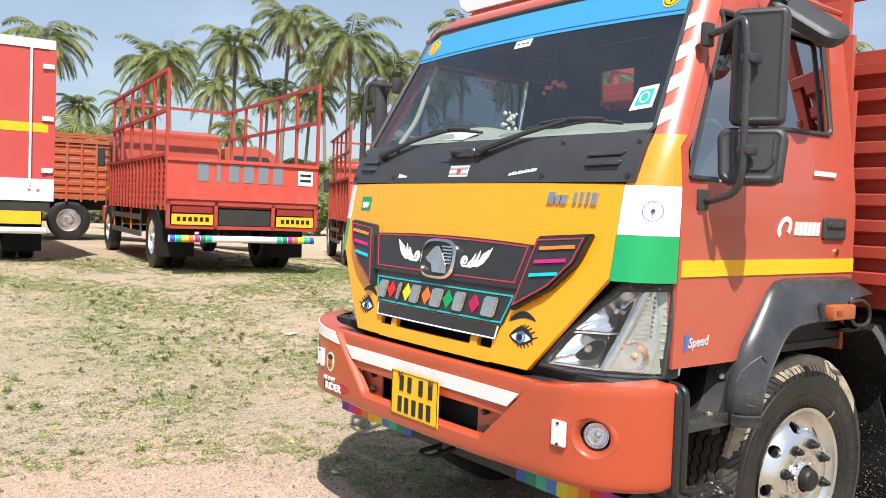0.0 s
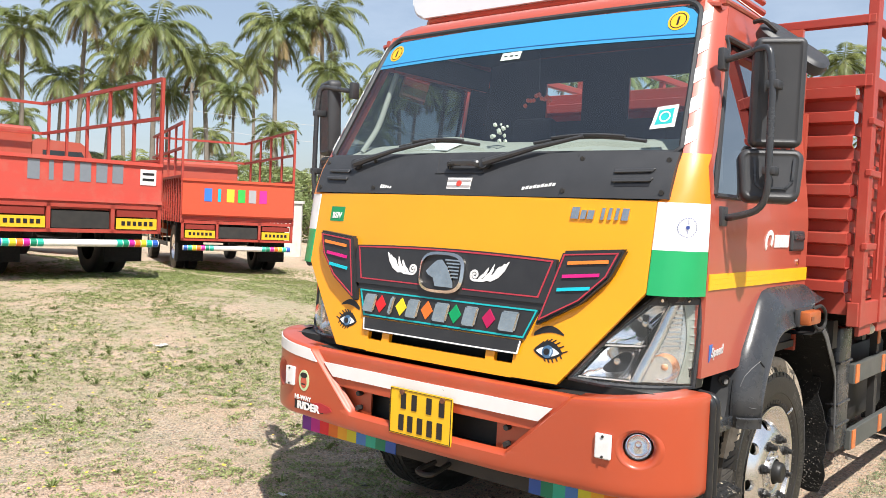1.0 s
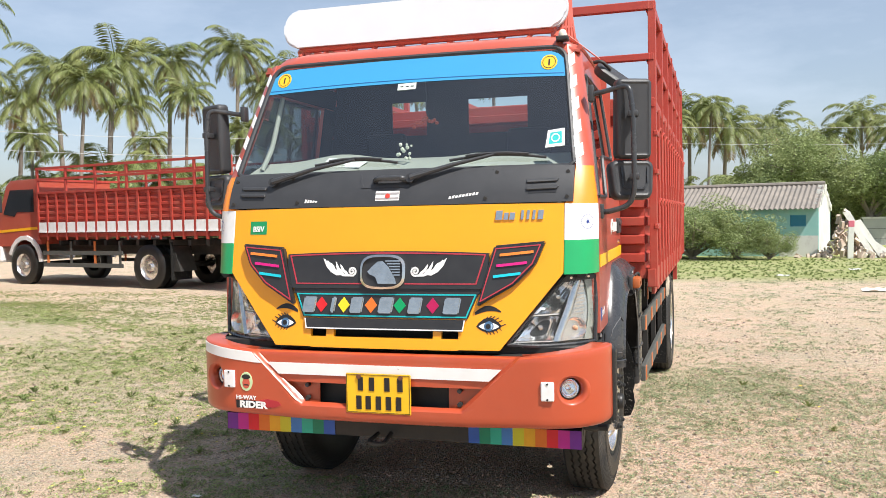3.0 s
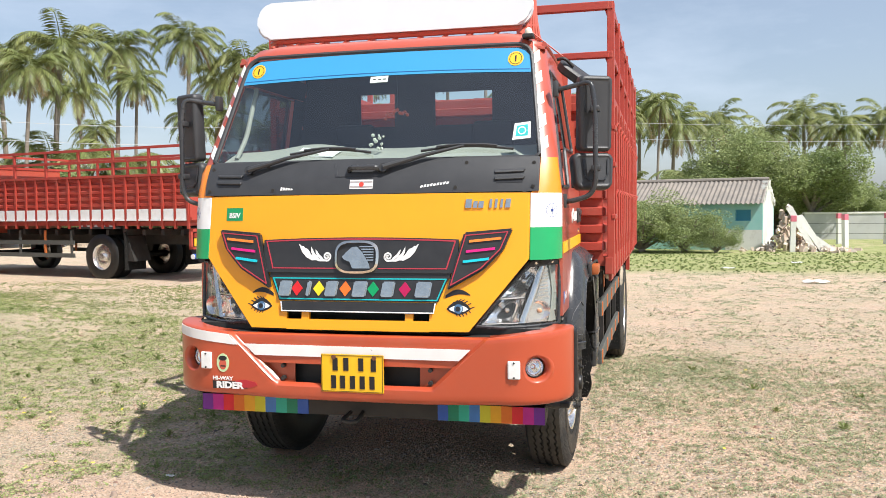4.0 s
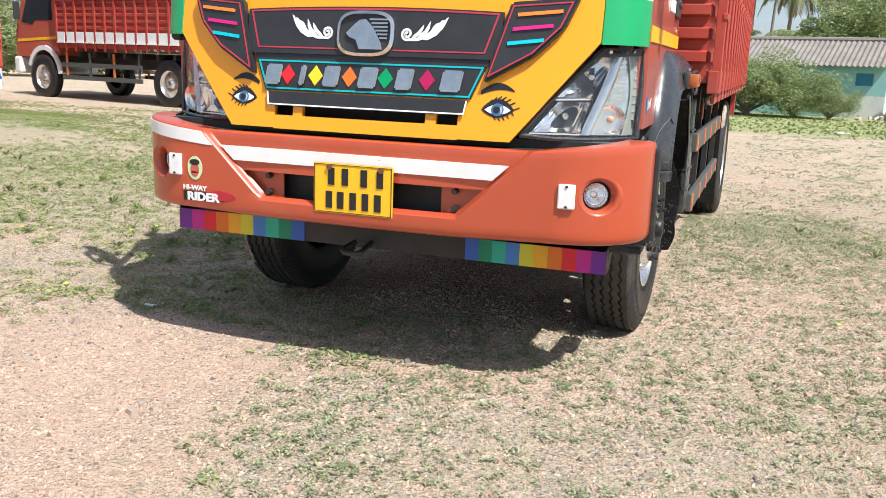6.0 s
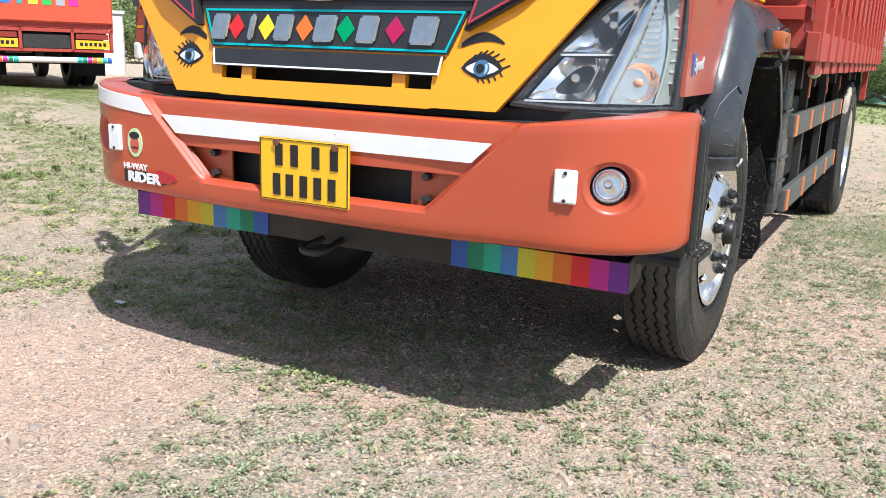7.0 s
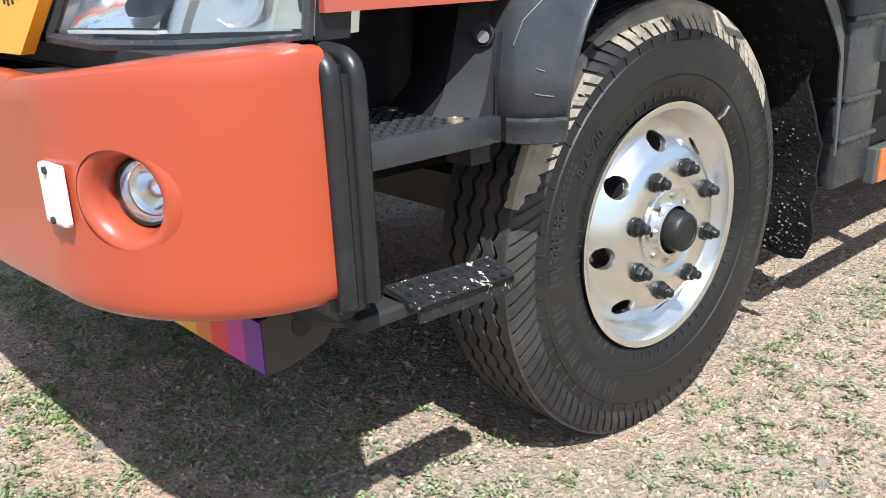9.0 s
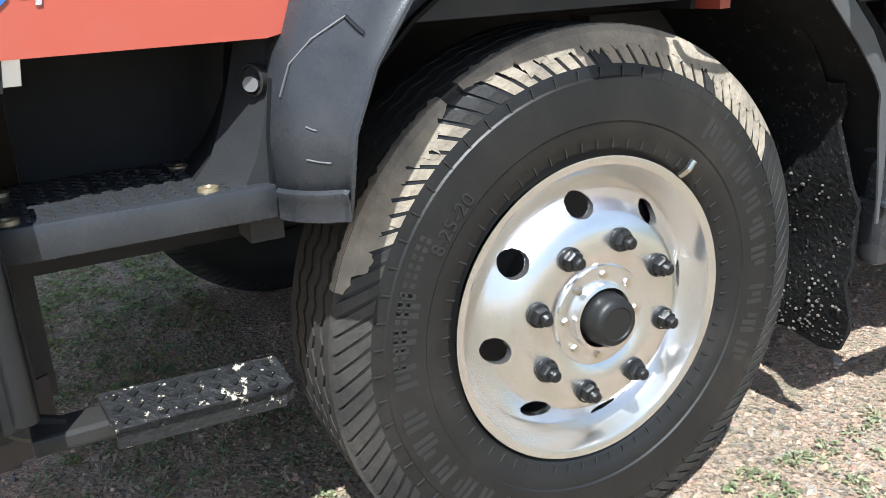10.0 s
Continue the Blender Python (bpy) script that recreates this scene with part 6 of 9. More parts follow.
for s in (-1, 1):
    mir = new("mirror_assembly")
    mir.parent = truck
    bm = bmesh.new()
    tube(bm, bent([(s * 0.925, 0.475, 2.085), (s * 1.02, 0.455, 2.10), (s * 1.108, 0.415, 2.115), (s * 1.125, 0.412, 1.98), (s * 1.128, 0.412, 1.62), (s * 1.105, 0.42, 1.555), (s * 1.00, 0.43, 1.525), (s * 0.955, 0.44, 1.53)], 0.04), 0.0125, 10)
    part("mirror_arm", bm, PLASTIC, mir, "black tubular mirror arm", True)
    for bx in ((s * 0.962 - 0.022, s * 0.962 + 0.022, 0.40, 0.455, 1.495, 1.565), (s * 0.927 - 0.013, s * 0.927 + 0.013, 0.45, 0.50, 2.05, 2.13), (s * 1.125 - 0.022, s * 1.125 + 0.022, 0.402, 0.46, 1.965, 1.995), (s * 1.128 - 0.022, s * 1.128 + 0.022, 0.402, 0.46, 1.675, 1.705)):
        part("mirror_bracket", boxes(bx, bevel=0.006), MATTE, mir, smooth=True)
    for name, z0, z1, w, tilt in (("mirror_housing", 1.775, 2.150, 0.172, 2), ("wide_mirror_housing", 1.582, 1.768, 0.222, -6)):
        bm = rounded_panel(w, z1 - z0, 0.026 if w < 0.18 else 0.040, ((-0.0285, 0.030), (-0.0290, 0.024), (-0.0325, 0.018), (-0.0315, 0.012), (-0.026, 0.004), (-0.014, 0.0), (0.026, 0.0), (0.032, 0.004)), 0.0 if w < 0.18 else 0.13)
        at = pose(s * (1.116 if w < 0.18 else 1.104), 0.495, (z0 + z1) / 2, tilt, 0, s * 26)
        hs = part(name, bm, MATTE, mir, "black mirror housing", True, at=at)
        bm = boxes((-w / 2 + 0.012, w / 2 - 0.012, 0.033, 0.0345, -(z1 - z0) / 2 + 0.014, (z1 - z0) / 2 - 0.014))
        part("mirror_glass", bm, material("mirror_silver", (0.85, 0.86, 0.87), 0.02, 1.0), hs).matrix_basis = Matrix()
        if w > 0.18:
            bm = bmesh.new()
            line_on(bm, [(-0.055, 0.055), (-0.05, -0.03), (-0.03, -0.045), (0.05, -0.045), (0.07, -0.02), (0.075, 0.055)], lambda x, z: -0.032, 0.004, 0.008)
            part("housing_groove", bm, PLASTIC, hs).matrix_basis = Matrix()
# kerb mirror over the door
bm = rounded_panel(0.30, 0.15, 0.055, ((-0.028, 0.026), (-0.025, 0.012), (-0.014, 0.0), (0.018, 0.0), (0.028, 0.008)))
bmesh.ops.rotate(bm, cent=(0, 0, 0), matrix=Matrix.Rotation(radians(90), 3, "X"), verts=bm.verts[:])
km = part("kerb_mirror", bm, MATTE, truck, "black kerb mirror above the door", True, at=look((1.025, 0.93, 2.205), (1.025 + 0.62, 0.93 - 0.30, 2.205 + 0.72)) @ pose(0, 0, 0, 0, 0, 58))
bm = bmesh.new()
tube(bm, bent([(0.90, 0.84, 2.30), (0.94, 0.83, 2.305), (0.985, 0.86, 2.26)], 0.02), 0.009, 8)
part("kerb_mirror_arm", bm, DARK, truck, smooth=True)
part("mirror_stay", tube(bmesh.new(), [(0.74, 0.80, 2.47), (0.93, 0.84, 2.315)], 0.004, 6), RED, truck)

# ---- roof rack and white name board ----
rack = new("roof_rack")
rack.parent = truck
bm = bmesh.new()
for z, y0, r in ((2.475, 0.80, 0.016), (2.52, 0.98, 0.014)):
    tube(bm, bent([(-0.78, 1.40, z), (-0.78, y0, z), (0.74, y0, z), (0.74, 1.40, z)], 0.10), r, 8)
part("rack_rail", bm, RED, rack, "orange-red tube rail", True)
me = None
for k in range(11):
    x = -0.74 + 0.145 * k
    bm = bmesh.new()
    tube(bm, [(x, 0.78, 2.435), (x + 0.03, 0.83, 2.49), (x + 0.05, 1.02, 2.53)], 0.012, 6)
    part("rack_strut", bm, RED, rack)
for k in range(6):
    x = -0.70 + 0.28 * k
    part("rack_post", boxes((x - 0.016, x + 0.016, 0.80, 0.83, 2.42, 2.60)), RED, rack)
for k in range(5):
    bm = bmesh.new()
    tube(bm, bent([(0.735 + 0.012 * k, 0.80 + 0.05 * k, 2.44), (0.75, 0.86 + 0.05 * k, 2.62), (0.74, 0.92 + 0.06 * k, 2.86)], 0.1), 0.012, 6)
    part("rack_strut", bm, RED, rack)
bm = bmesh.new()
board = []
for cx, cz, a0 in ((0.69, 2.572, -90), (0.69, 2.615, 0), (-0.748, 2.615, 90), (-0.748, 2.572, 180)):
    board += [(cx + 0.085 * math.cos(radians(a0 + a)), cz + 0.085 * math.sin(radians(a0 + a))) for a in lin(0, 90, 7)]
slab(bm, [(x, 0.78 + 0.10 * (z - 2.6), z) for x, z in board], (0, 0.05, 0))
bmesh.ops.bevel(bm, geom=[e for e in bm.edges if len(e.link_faces) == 2 and any(len(f.verts) > 6 for f in e.link_faces)], offset=0.012, segments=2, affect="EDGES")
part("name_board", bm, material("board_white", (0.66, 0.69, 0.72), 0.5, second=(0.61, 0.64, 0.67), scale=5, bump=0.05, bump_scale=20), rack, "blank white rounded name board", True)

rl = new("roof_lamp")
rl.parent = rack
part("lamp_base", boxes((0.745, 0.805, 0.575, 0.635, 2.375, 2.398), bevel=0.006), DARK, rl)
bm = bmesh.new()
lathe(bm, [(0.0, 0.020), (0.012, 0.021), (0.028, 0.017), (0.036, 0.008), (0.038, 0.0)], 16)
part("lamp_dome", bm, plain("pale_dome", (0.70, 0.66, 0.55), 0.2), rl, "pale domed lamp", True, at=pose(0.775, 0.605, 2.396, 0, -90, 0))

# ---- cargo body ----
BX, BY0, BY1, BZ0, BZ1, BZT = 1.145, 1.66, 6.0, 1.12, 2.17, 2.78
cargo = new("cargo_body")
cargo.parent = truck
part("cargo_floor", boxes((-BX, BX, BY0, BY1, BZ0, BZ0 + 0.06)), CARGO, cargo)
def rib_wall(bm, a, b, z0, z1, n, out, depth=0.028):
    """A pressed sheet with level ribs between two plan points; out is the way the ribs bulge."""
    a, b, out = Vector((*a, 0)), Vector((*b, 0)), Vector((*out, 0))
    prof = []
    h = (z1 - z0) / n
    for k in range(n):
        z = z0 + k * h
        prof += [(z, 0), (z + 0.30 * h, 0), (z + 0.40 * h, 1), (z + 0.80 * h, 1), (z + 0.90 * h, 0)]
    prof.append((z1, 0))
    grid(bm, [[p + out * (depth * d) + Vector((0, 0, z)) for p in (a, b)] for z, d in prof], tuple(-out * 0.012))
    return bm
bm = rib_wall(bmesh.new(), (-BX + 0.04, BY0), (BX - 0.04, BY0), BZ0 + 0.06, BZ1, 9, (0, -1), 0.04)
part("cargo_front_wall", bm, CARGO, cargo, "red pressed steel front wall")
for s in (-1, 1):
    bm = rib_wall(bmesh.new(), (s * (BX - 0.045), BY0 + 0.03), (s * (BX - 0.045), BY1), BZ0 + 0.06, BZ1, 9, (s, 0), 0.02)
    part("cargo_side_wall", bm, CARGO, cargo, "red pressed steel side wall")
    for z0, z1 in ((BZ0 - 0.05, BZ0 + 0.06), (BZ1 - 0.02, BZ1 + 0.035), (2.43, 2.47), (BZT - 0.05, BZT)):
        part("cargo_rail", boxes((s * BX - 0.025, s * BX + 0.025, BY0 - 0.02, BY1, z0, z1), bevel=0.004), CARGO, cargo)
    post = None
    for k in range(14):
        y = BY0 + (BY1 - BY0 - 0.04) * k / 13 + 0.02
        top = BZT if k % 2 == 0 else BZ1
        nm = boxes((s * (BX + 0.012) - 0.022, s * (BX + 0.012) + 0.022, y - (0.035 if k == 0 else 0.022), y + (0.035 if k == 0 else 0.022), BZ0 - 0.05, top), bevel=0.003)
        part("cargo_post", nm, CARGO, cargo)
        if k:
            bm = bmesh.new()
            for zz in (1.58, 2.02):
                tube(bm, bent([(s * (BX + 0.03), y - 0.12, zz - 0.30), (s * (BX + 0.03), y - 0.12, zz), (s * (BX + 0.045), y - 0.09, zz + 0.03), (s * (BX + 0.03), y - 0.05, zz - 0.02)], 0.02), 0.008, 6)
            part("rope_hook", bm, CARGO, cargo)
    for z in (1.42, 1.75, 1.98):
        part("latch_bar", boxes((s * (BX + 0.03) - 0.012, s * (BX + 0.03) + 0.012, BY0 - 0.02, BY0 + 0.16, z, z + 0.03), bevel=0.004), CARGO, cargo)
    # punched lower skirt pieces
    for k in range(13):
        y = BY0 + (BY1 - BY0 - 0.04) * (k + 0.5) / 13
        part("skirt_plate", boxes((s * BX - 0.008, s * BX + 0.012, y - 0.10, y + 0.10, BZ0 - 0.10, BZ0 - 0.02), bevel=0.003), CARGO, cargo)
for z0, z1 in ((BZ1 - 0.02, BZ1 + 0.035), (2.43, 2.47), (BZT - 0.05, BZT)):
    part("cargo_rail", boxes((-BX, BX, BY0 - 0.025, BY0 + 0.02, z0, z1), bevel=0.004), CARGO, cargo)
    part("cargo_rail", boxes((-BX, BX, BY1 - 0.04, BY1, z0, z1), bevel=0.004), CARGO, cargo)
for x in (-0.55, 0.55):
    part("cargo_post", boxes((x - 0.025, x + 0.025, BY0 - 0.03, BY0 + 0.01, BZ0, BZ1)), CARGO, cargo)
part("tailgate", boxes((-BX, BX, BY1 - 0.03, BY1, BZ0, BZ1)), CARGO, cargo)

# ---- chassis, side guard, tank, rear mudguards ----
bm = bmesh.new()
for s in (-1, 1):
    box(bm, s * 0.42 - 0.035, s * 0.42 + 0.035, 1.6, 6.0, 0.66, 0.92)
part("chassis", bm, DARK, truck, "dark chassis rails")
for k in range(9):
    y = 1.75 + 0.52 * k
    part("cross_beam", boxes((-1.05, 1.05, y - 0.035, y + 0.035, 0.95, 1.08)), DARK, truck)
bm = bmesh.new()
tube(bm, [(0, REAR_AXLE, 0.468), (-0.9, REAR_AXLE, 0.468)], 0.07, 12)
tube(bm, [(0, REAR_AXLE, 0.468), (0.9, REAR_AXLE, 0.468)], 0.07, 12)
bmesh.ops.create_icosphere(bm, subdivisions=2, radius=0.19, matrix=Matrix.Translation((0, REAR_AXLE, 0.468)))
part("rear_axle", bm, DARK, truck, smooth=True)
bm = bmesh.new()
box(bm, 0.50, 0.95, 2.3, 3.2, 0.45, 0.90, 0.05)
part("fuel_tank", bm, DARK, truck, "dark fuel tank", True)
bm = bmesh.new()
box(bm, -0.95, -0.55, 2.2, 2.8, 0.50, 0.90, 0.03)
part("battery_box", bm, DARK, truck)
ORANGE = material("orange_reflective", (0.72, 0.19, 0.04), 0.5, second=(0.45, 0.16, 0.07), scale=30, amount=0.9)
GUARD = material("guard_grey", (0.075, 0.08, 0.075), 0.5, second=(0.12, 0.12, 0.11), scale=12, bump=0.05, bump_scale=60)
for s in (-1, 1):
    guard = new("side_guard")
    guard.parent = truck
    for z0, z1 in ((0.745, 0.845), (0.415, 0.515)):
        rail = part("guard_rail", boxes((s * 1.055 - 0.015, s * 1.055 + 0.015, 2.05, 4.30, z0, z1), bevel=0.004), GUARD, guard, "dark grey guard rail")
        for k in range(5):
            y = 2.10 + 0.52 * k
            part("orange_mark", boxes((s * 1.072 - 0.003, s * 1.072 + 0.003, y - 0.03, y + 0.03, z0 + 0.004, z1 - 0.004)), ORANGE, rail)
    ge = part("guard_end", boxes((s * 1.020 - 0.030, s * 1.020 + 0.030, 1.855, 2.06, 0.43, 1.04), bevel=0.020), PLASTIC, guard, "glossy black plastic panel behind the front wheel", True)
    for z in (0.555, 0.66, 0.86):
        part("panel_rib", boxes((s * 1.020 - 0.028, s * 1.020 + 0.036, 1.850, 2.063, z, z + 0.014), bevel=0.004), PLASTIC, ge)
    for y in (2.6, 3.4, 4.2):
        up = part("guard_upright", boxes((s * 1.03 - 0.02, s * 1.03 + 0.015, y - 0.03, y + 0.03, 0.43, 1.02)), DARK, guard)
        part("orange_mark", boxes((s * 1.047 - 0.003, s * 1.047 + 0.003, y - 0.026, y + 0.026, 0.90, 0.99)), ORANGE, up)
    for y in (REAR_AXLE - 0.62, REAR_AXLE + 0.64):
        bm = bmesh.new()
        grid(bm, [[(s * x, y + 0.01 * math.sin(9 * x + z), z) for x in (0.60, 0.80, 1.08)] for z in (1.0, 0.7, 0.4, 0.16)], (0, 0.012, 0))
        part("mud_flap", bm, FLAP, truck, smooth=True)
    part("tail_bracket", boxes((s * 1.08 - 0.02, s * 1.08 + 0.02, 5.93, 6.03, 0.78, 1.1)), CARGO, cargo)
    bm = bmesh.new()
    bmesh.ops.create_icosphere(bm, subdivisions=2, radius=0.03, matrix=Matrix.Translation((s * 1.12, 2.05, 1.03)))
    part("marker_lamp", bm, plain("cream_lamp", (0.7, 0.65, 0.5)), truck)

# the steps and the front mudguards sit a little inboard and back
for ob in truck.children:
    kind = ob.name.split(".")[0]
    if kind in ("step_recess", "cab_step", "mudguard", "wheel_house", "rear_guard") or (kind == "mud_flap" and ob.bound_box[0][1] < 3):
        side = 1 if sum(c[0] for c in ob.bound_box) > 0 else -1
        ob.matrix_basis = Matrix.Translation((-0.004 * side, 0.011, -0.002)) @ ob.matrix_basis

# the body and the rear running gear stand very slightly out of line with the cab
SKEW = Matrix.Translation((0, BY0, 0)) @ Matrix.Rotation(radians(-1.4), 4, "Z") @ Matrix.Translation((0, -BY0, 0))
for ob in list(truck.children):
    kind = ob.name.split(".")[0]
    if kind in ("cargo_body", "chassis", "cross_beam", "rear_axle", "fuel_tank", "battery_box", "side_guard", "marker_lamp") or (kind in ("wheel", "mud_flap") and max((ob.matrix_world @ Vector(c)).y for c in ob.bound_box) > 3 if ob.type == "MESH" else kind == "wheel" and ob.matrix_basis.translation.y > 3):
        ob.matrix_basis = SKEW @ ob.matrix_basis


# ---- ground ----
def smooth(t):
    t = max(0.0, min(1.0, t))
    return t * t * (3 - 2 * t)


def ground_z(x, y):
    h = smooth((-x - 2.0) / 7.0) * (0.12 + 0.28 * smooth((9 - y) / 5)) + 0.03 * smooth((-x - 9) / 15)
    h -= 0.25 * smooth((y - 8) / 24) * smooth((x + 6) / 8)
    near = smooth((9 - abs(x)) / 6) * smooth((10 - abs(y)) / 6)
    h += 0.018 * (noise.noise(Vector((x * 0.9, y * 0.9, 0.3)))) * (0.4 + near)
    h += 0.006 * noise.noise(Vector((x * 6, y * 6, 4.1))) * near
    # the tyres have pressed the soil flat
    for tx, ty, deep in ((0.83, 1.216, 0.026), (-0.83, 1.21, 0.026), (0.85, 4.85, 0.004), (-0.85, 4.85, 0.004)):
        d = math.hypot(x - tx, y - ty)
        if d < 0.8:
            h = h * smooth((d - 0.2) / 0.6) - deep * smooth((0.5 - d) / 0.38)
    return h


def axis(lo, hi):
    a = [0.0]
    step = 0.10
    while a[-1] < hi:
        if a[-1] > 4:
            step *= 1.10
        a.append(a[-1] + step)
    b = [0.0]
    step = 0.10
    while b[-1] > lo:
        if b[-1] < -4:
            step *= 1.10
        b.append(b[-1] - step)
    return list(reversed(b[1:])) + a


gx, gy = axis(-1800, 1800), axis(-1800, 1800)
me = bpy.data.meshes.new("ground")
vs = [(x, y, ground_z(x, y)) for y in gy for x in gx]
W = len(gx)
me.from_pydata(vs, [], [(j * W + i, j * W + i + 1, (j + 1) * W + i + 1, (j + 1) * W + i) for j in range(len(gy) - 1) for i in range(W - 1)])
me.shade_smooth()


def ground_material():
    m = bpy.data.materials.new("dry_ground")
    m.use_nodes = True
    t = m.node_tree
    n, l = t.nodes, t.links
    b = n["Principled BSDF"]
    b.inputs["Roughness"].default_value, b.inputs["Specular IOR Level"].default_value = 0.95, 0.2
    co = n.new("ShaderNodeTexCoord")

    def tex(scale, detail=6, rough=0.6):
        k = n.new("ShaderNodeTexNoise")
        k.inputs["Scale"].default_value, k.inputs["Detail"].default_value, k.inputs["Roughness"].default_value = scale, detail, rough
        l.new(co.outputs["Object"], k.inputs["Vector"])
        return k.outputs["Fac"]

    def ramp(src, a, c, lo=0.0, hi=1.0):
        k = n.new("ShaderNodeMapRange")
        for q, v in zip((1, 2, 3, 4), (a, c, lo, hi)):
            k.inputs[q].default_value = v
        l.new(src, k.inputs[0])
        return k.outputs[0]

    def mix(fac, a, c):
        k = n.new("ShaderNodeMix")
        k.data_type = "RGBA"
        for sock, v in ((k.inputs[6], a), (k.inputs[7], c)):
            if isinstance(v, tuple):
                sock.default_value = (*v, 1)
            else:
                l.new(v, sock)
        l.new(fac, k.inputs[0])
        return k.outputs[2]

    def times(a, c):
        k = n.new("ShaderNodeMath")
        k.operation = "MULTIPLY"
        l.new(a, k.inputs[0])
        l.new(c, k.inputs[1])
        return k.outputs[0]

    dirt = mix(ramp(tex(0.8), 0.38, 0.62), (0.80, 0.535, 0.385), (0.76, 0.55, 0.395))
    # dark specks: random soil tone, with small pebble shadows put into the colour
    dirt = mix(ramp(tex(48, 6, 0.8), 0.46, 0.61, 0.0, 0.65), dirt, (0.43, 0.295, 0.215))
    gravel = mix(ramp(tex(38, 6, 0.82), 0.44, 0.56), (0.40, 0.285, 0.20), (0.78, 0.58, 0.425))
    pos = n.new("ShaderNodeSeparateXYZ")
    l.new(co.outputs["Object"], pos.inputs[0])
    base = mix(ramp(tex(0.7, 9, 0.72), 0.44, 0.60, 0.0, 0.9), dirt, gravel)
    # broader dark specks, again partly shadow between stones painted in
    base = mix(ramp(tex(13, 8, 0.85), 0.51, 0.62, 0.0, 0.5), base, (0.40, 0.285, 0.21))
    base = mix(ramp(tex(17, 8, 0.85), 0.54, 0.64, 0.0, 0.65), base, (0.76, 0.63, 0.52))
    base = mix(ramp(tex(2.2, 9, 0.8), 0.46, 0.60, 0.0, 0.45), base, (0.64, 0.50, 0.38))
    vor = n.new("ShaderNodeTexVoronoi")
    vor.inputs["Scale"].default_value = 85
    l.new(co.outputs["Object"], vor.inputs["Vector"])
    sep = n.new("ShaderNodeSeparateColor")
    l.new(vor.outputs["Color"], sep.inputs[0])
    stone = mix(ramp(sep.outputs[0], 0.25, 0.85), (0.22, 0.185, 0.155), (0.68, 0.58, 0.49))
    base = mix(times(ramp(sep.outputs[1], 0.55, 0.65), ramp(tex(1.3, 6, 0.7), 0.40, 0.56, 0.2, 0.85)), base, stone)
    # thin creeping weeds in small mottled patches; the trodden soil before the truck stays bare
    grass = mix(ramp(tex(25, 5), 0.35, 0.65), (0.275, 0.295, 0.175), (0.46, 0.44, 0.295))
    bare = times(ramp(pos.outputs[0], 0.0, -0.6, 0.0, 1.0), ramp(pos.outputs[0], -2.5, -1.7, 0.0, 1.0))
    bare = times(bare, ramp(pos.outputs[1], 0.7, -0.1, 0.0, 1.0))
    grown = ramp(bare, 0.0, 1.0, 1.0, 0.15)
    patch = times(ramp(tex(0.9, 7, 0.7), 0.34, 0.56), ramp(tex(16, 9, 0.9), 0.44, 0.57, 0.0, 0.75))
    base = mix(times(patch, grown), base, grass)
    rose = mix(ramp(tex(30, 6, 0.8), 0.42, 0.60), (0.80, 0.555, 0.42), (0.63, 0.43, 0.32))
    base = mix(times(bare, ramp(tex(1.1, 8, 0.75), 0.40, 0.60, 0.15, 0.85)), base, rose)
    lush = mix(ramp(tex(3, 6, 0.7), 0.35, 0.65), (0.25, 0.295, 0.10), (0.38, 0.385, 0.175))
    far = times(ramp(pos.outputs[1], 15.5, 18.0), ramp(pos.outputs[0], -3.0, 0.0))
    base = mix(times(far, ramp(tex(0.9, 8, 0.7), 0.25, 0.48, 0.1, 1.0)), base, lush)
    left = times(ramp(pos.outputs[0], -2.2, -4.5), ramp(pos.outputs[1], 8.5, 5.0))
    field = mix(ramp(tex(21, 5), 0.35, 0.65), (0.265, 0.275, 0.140), (0.48, 0.43, 0.27))
    base = mix(times(left, times(ramp(tex(0.55, 8, 0.75), 0.42, 0.56), ramp(tex(9, 9, 0.85), 0.41, 0.58, 0.2, 0.85))), base, field)
    l.new(base, b.inputs["Base Color"])
    bp = n.new("ShaderNodeBump")
    bp.inputs["Strength"].default_value, bp.inputs["Distance"].default_value = 0.95, 0.030
    l.new(tex(45, 6, 0.7), bp.inputs["Height"])
    b2 = n.new("ShaderNodeBump")
    b2.inputs["Strength"].default_value, b2.inputs["Distance"].default_value = 0.8, 0.010
    l.new(vor.outputs["Distance"], b2.inputs["Height"])
    l.new(bp.outputs[0], b2.inputs["Normal"])
    l.new(b2.outputs[0], b.inputs["Normal"])
    return m


me.materials.append(ground_material())
tagged(new("ground", me), "dry reddish dirt and gravel with thin grass", "ground", kind="structure")


def scatter(name, n, place, shape, mat, label, category, seed):
    """Many small pieces joined into one object."""
    rnd = random.Random(seed)
    verts, faces = [], []
    for _ in range(n):
        p = place(rnd)
        if p is None:
            continue
        vv, ff = shape(rnd)
        o = len(verts)
        z = ground_z(*p)
        a = rnd.uniform(0, 6.283)
        c, s = math.cos(a), math.sin(a)
        verts += [(p[0] + x * c - y * s, p[1] + x * s + y * c, z + h) for x, y, h in vv]
        faces += [tuple(o + i for i in f) for f in ff]
    m = bpy.data.meshes.new(name)
    m.from_pydata(verts, [], faces)
    m.materials.append(mat)
    return tagged(new(name, m), label, category, kind="stuff")


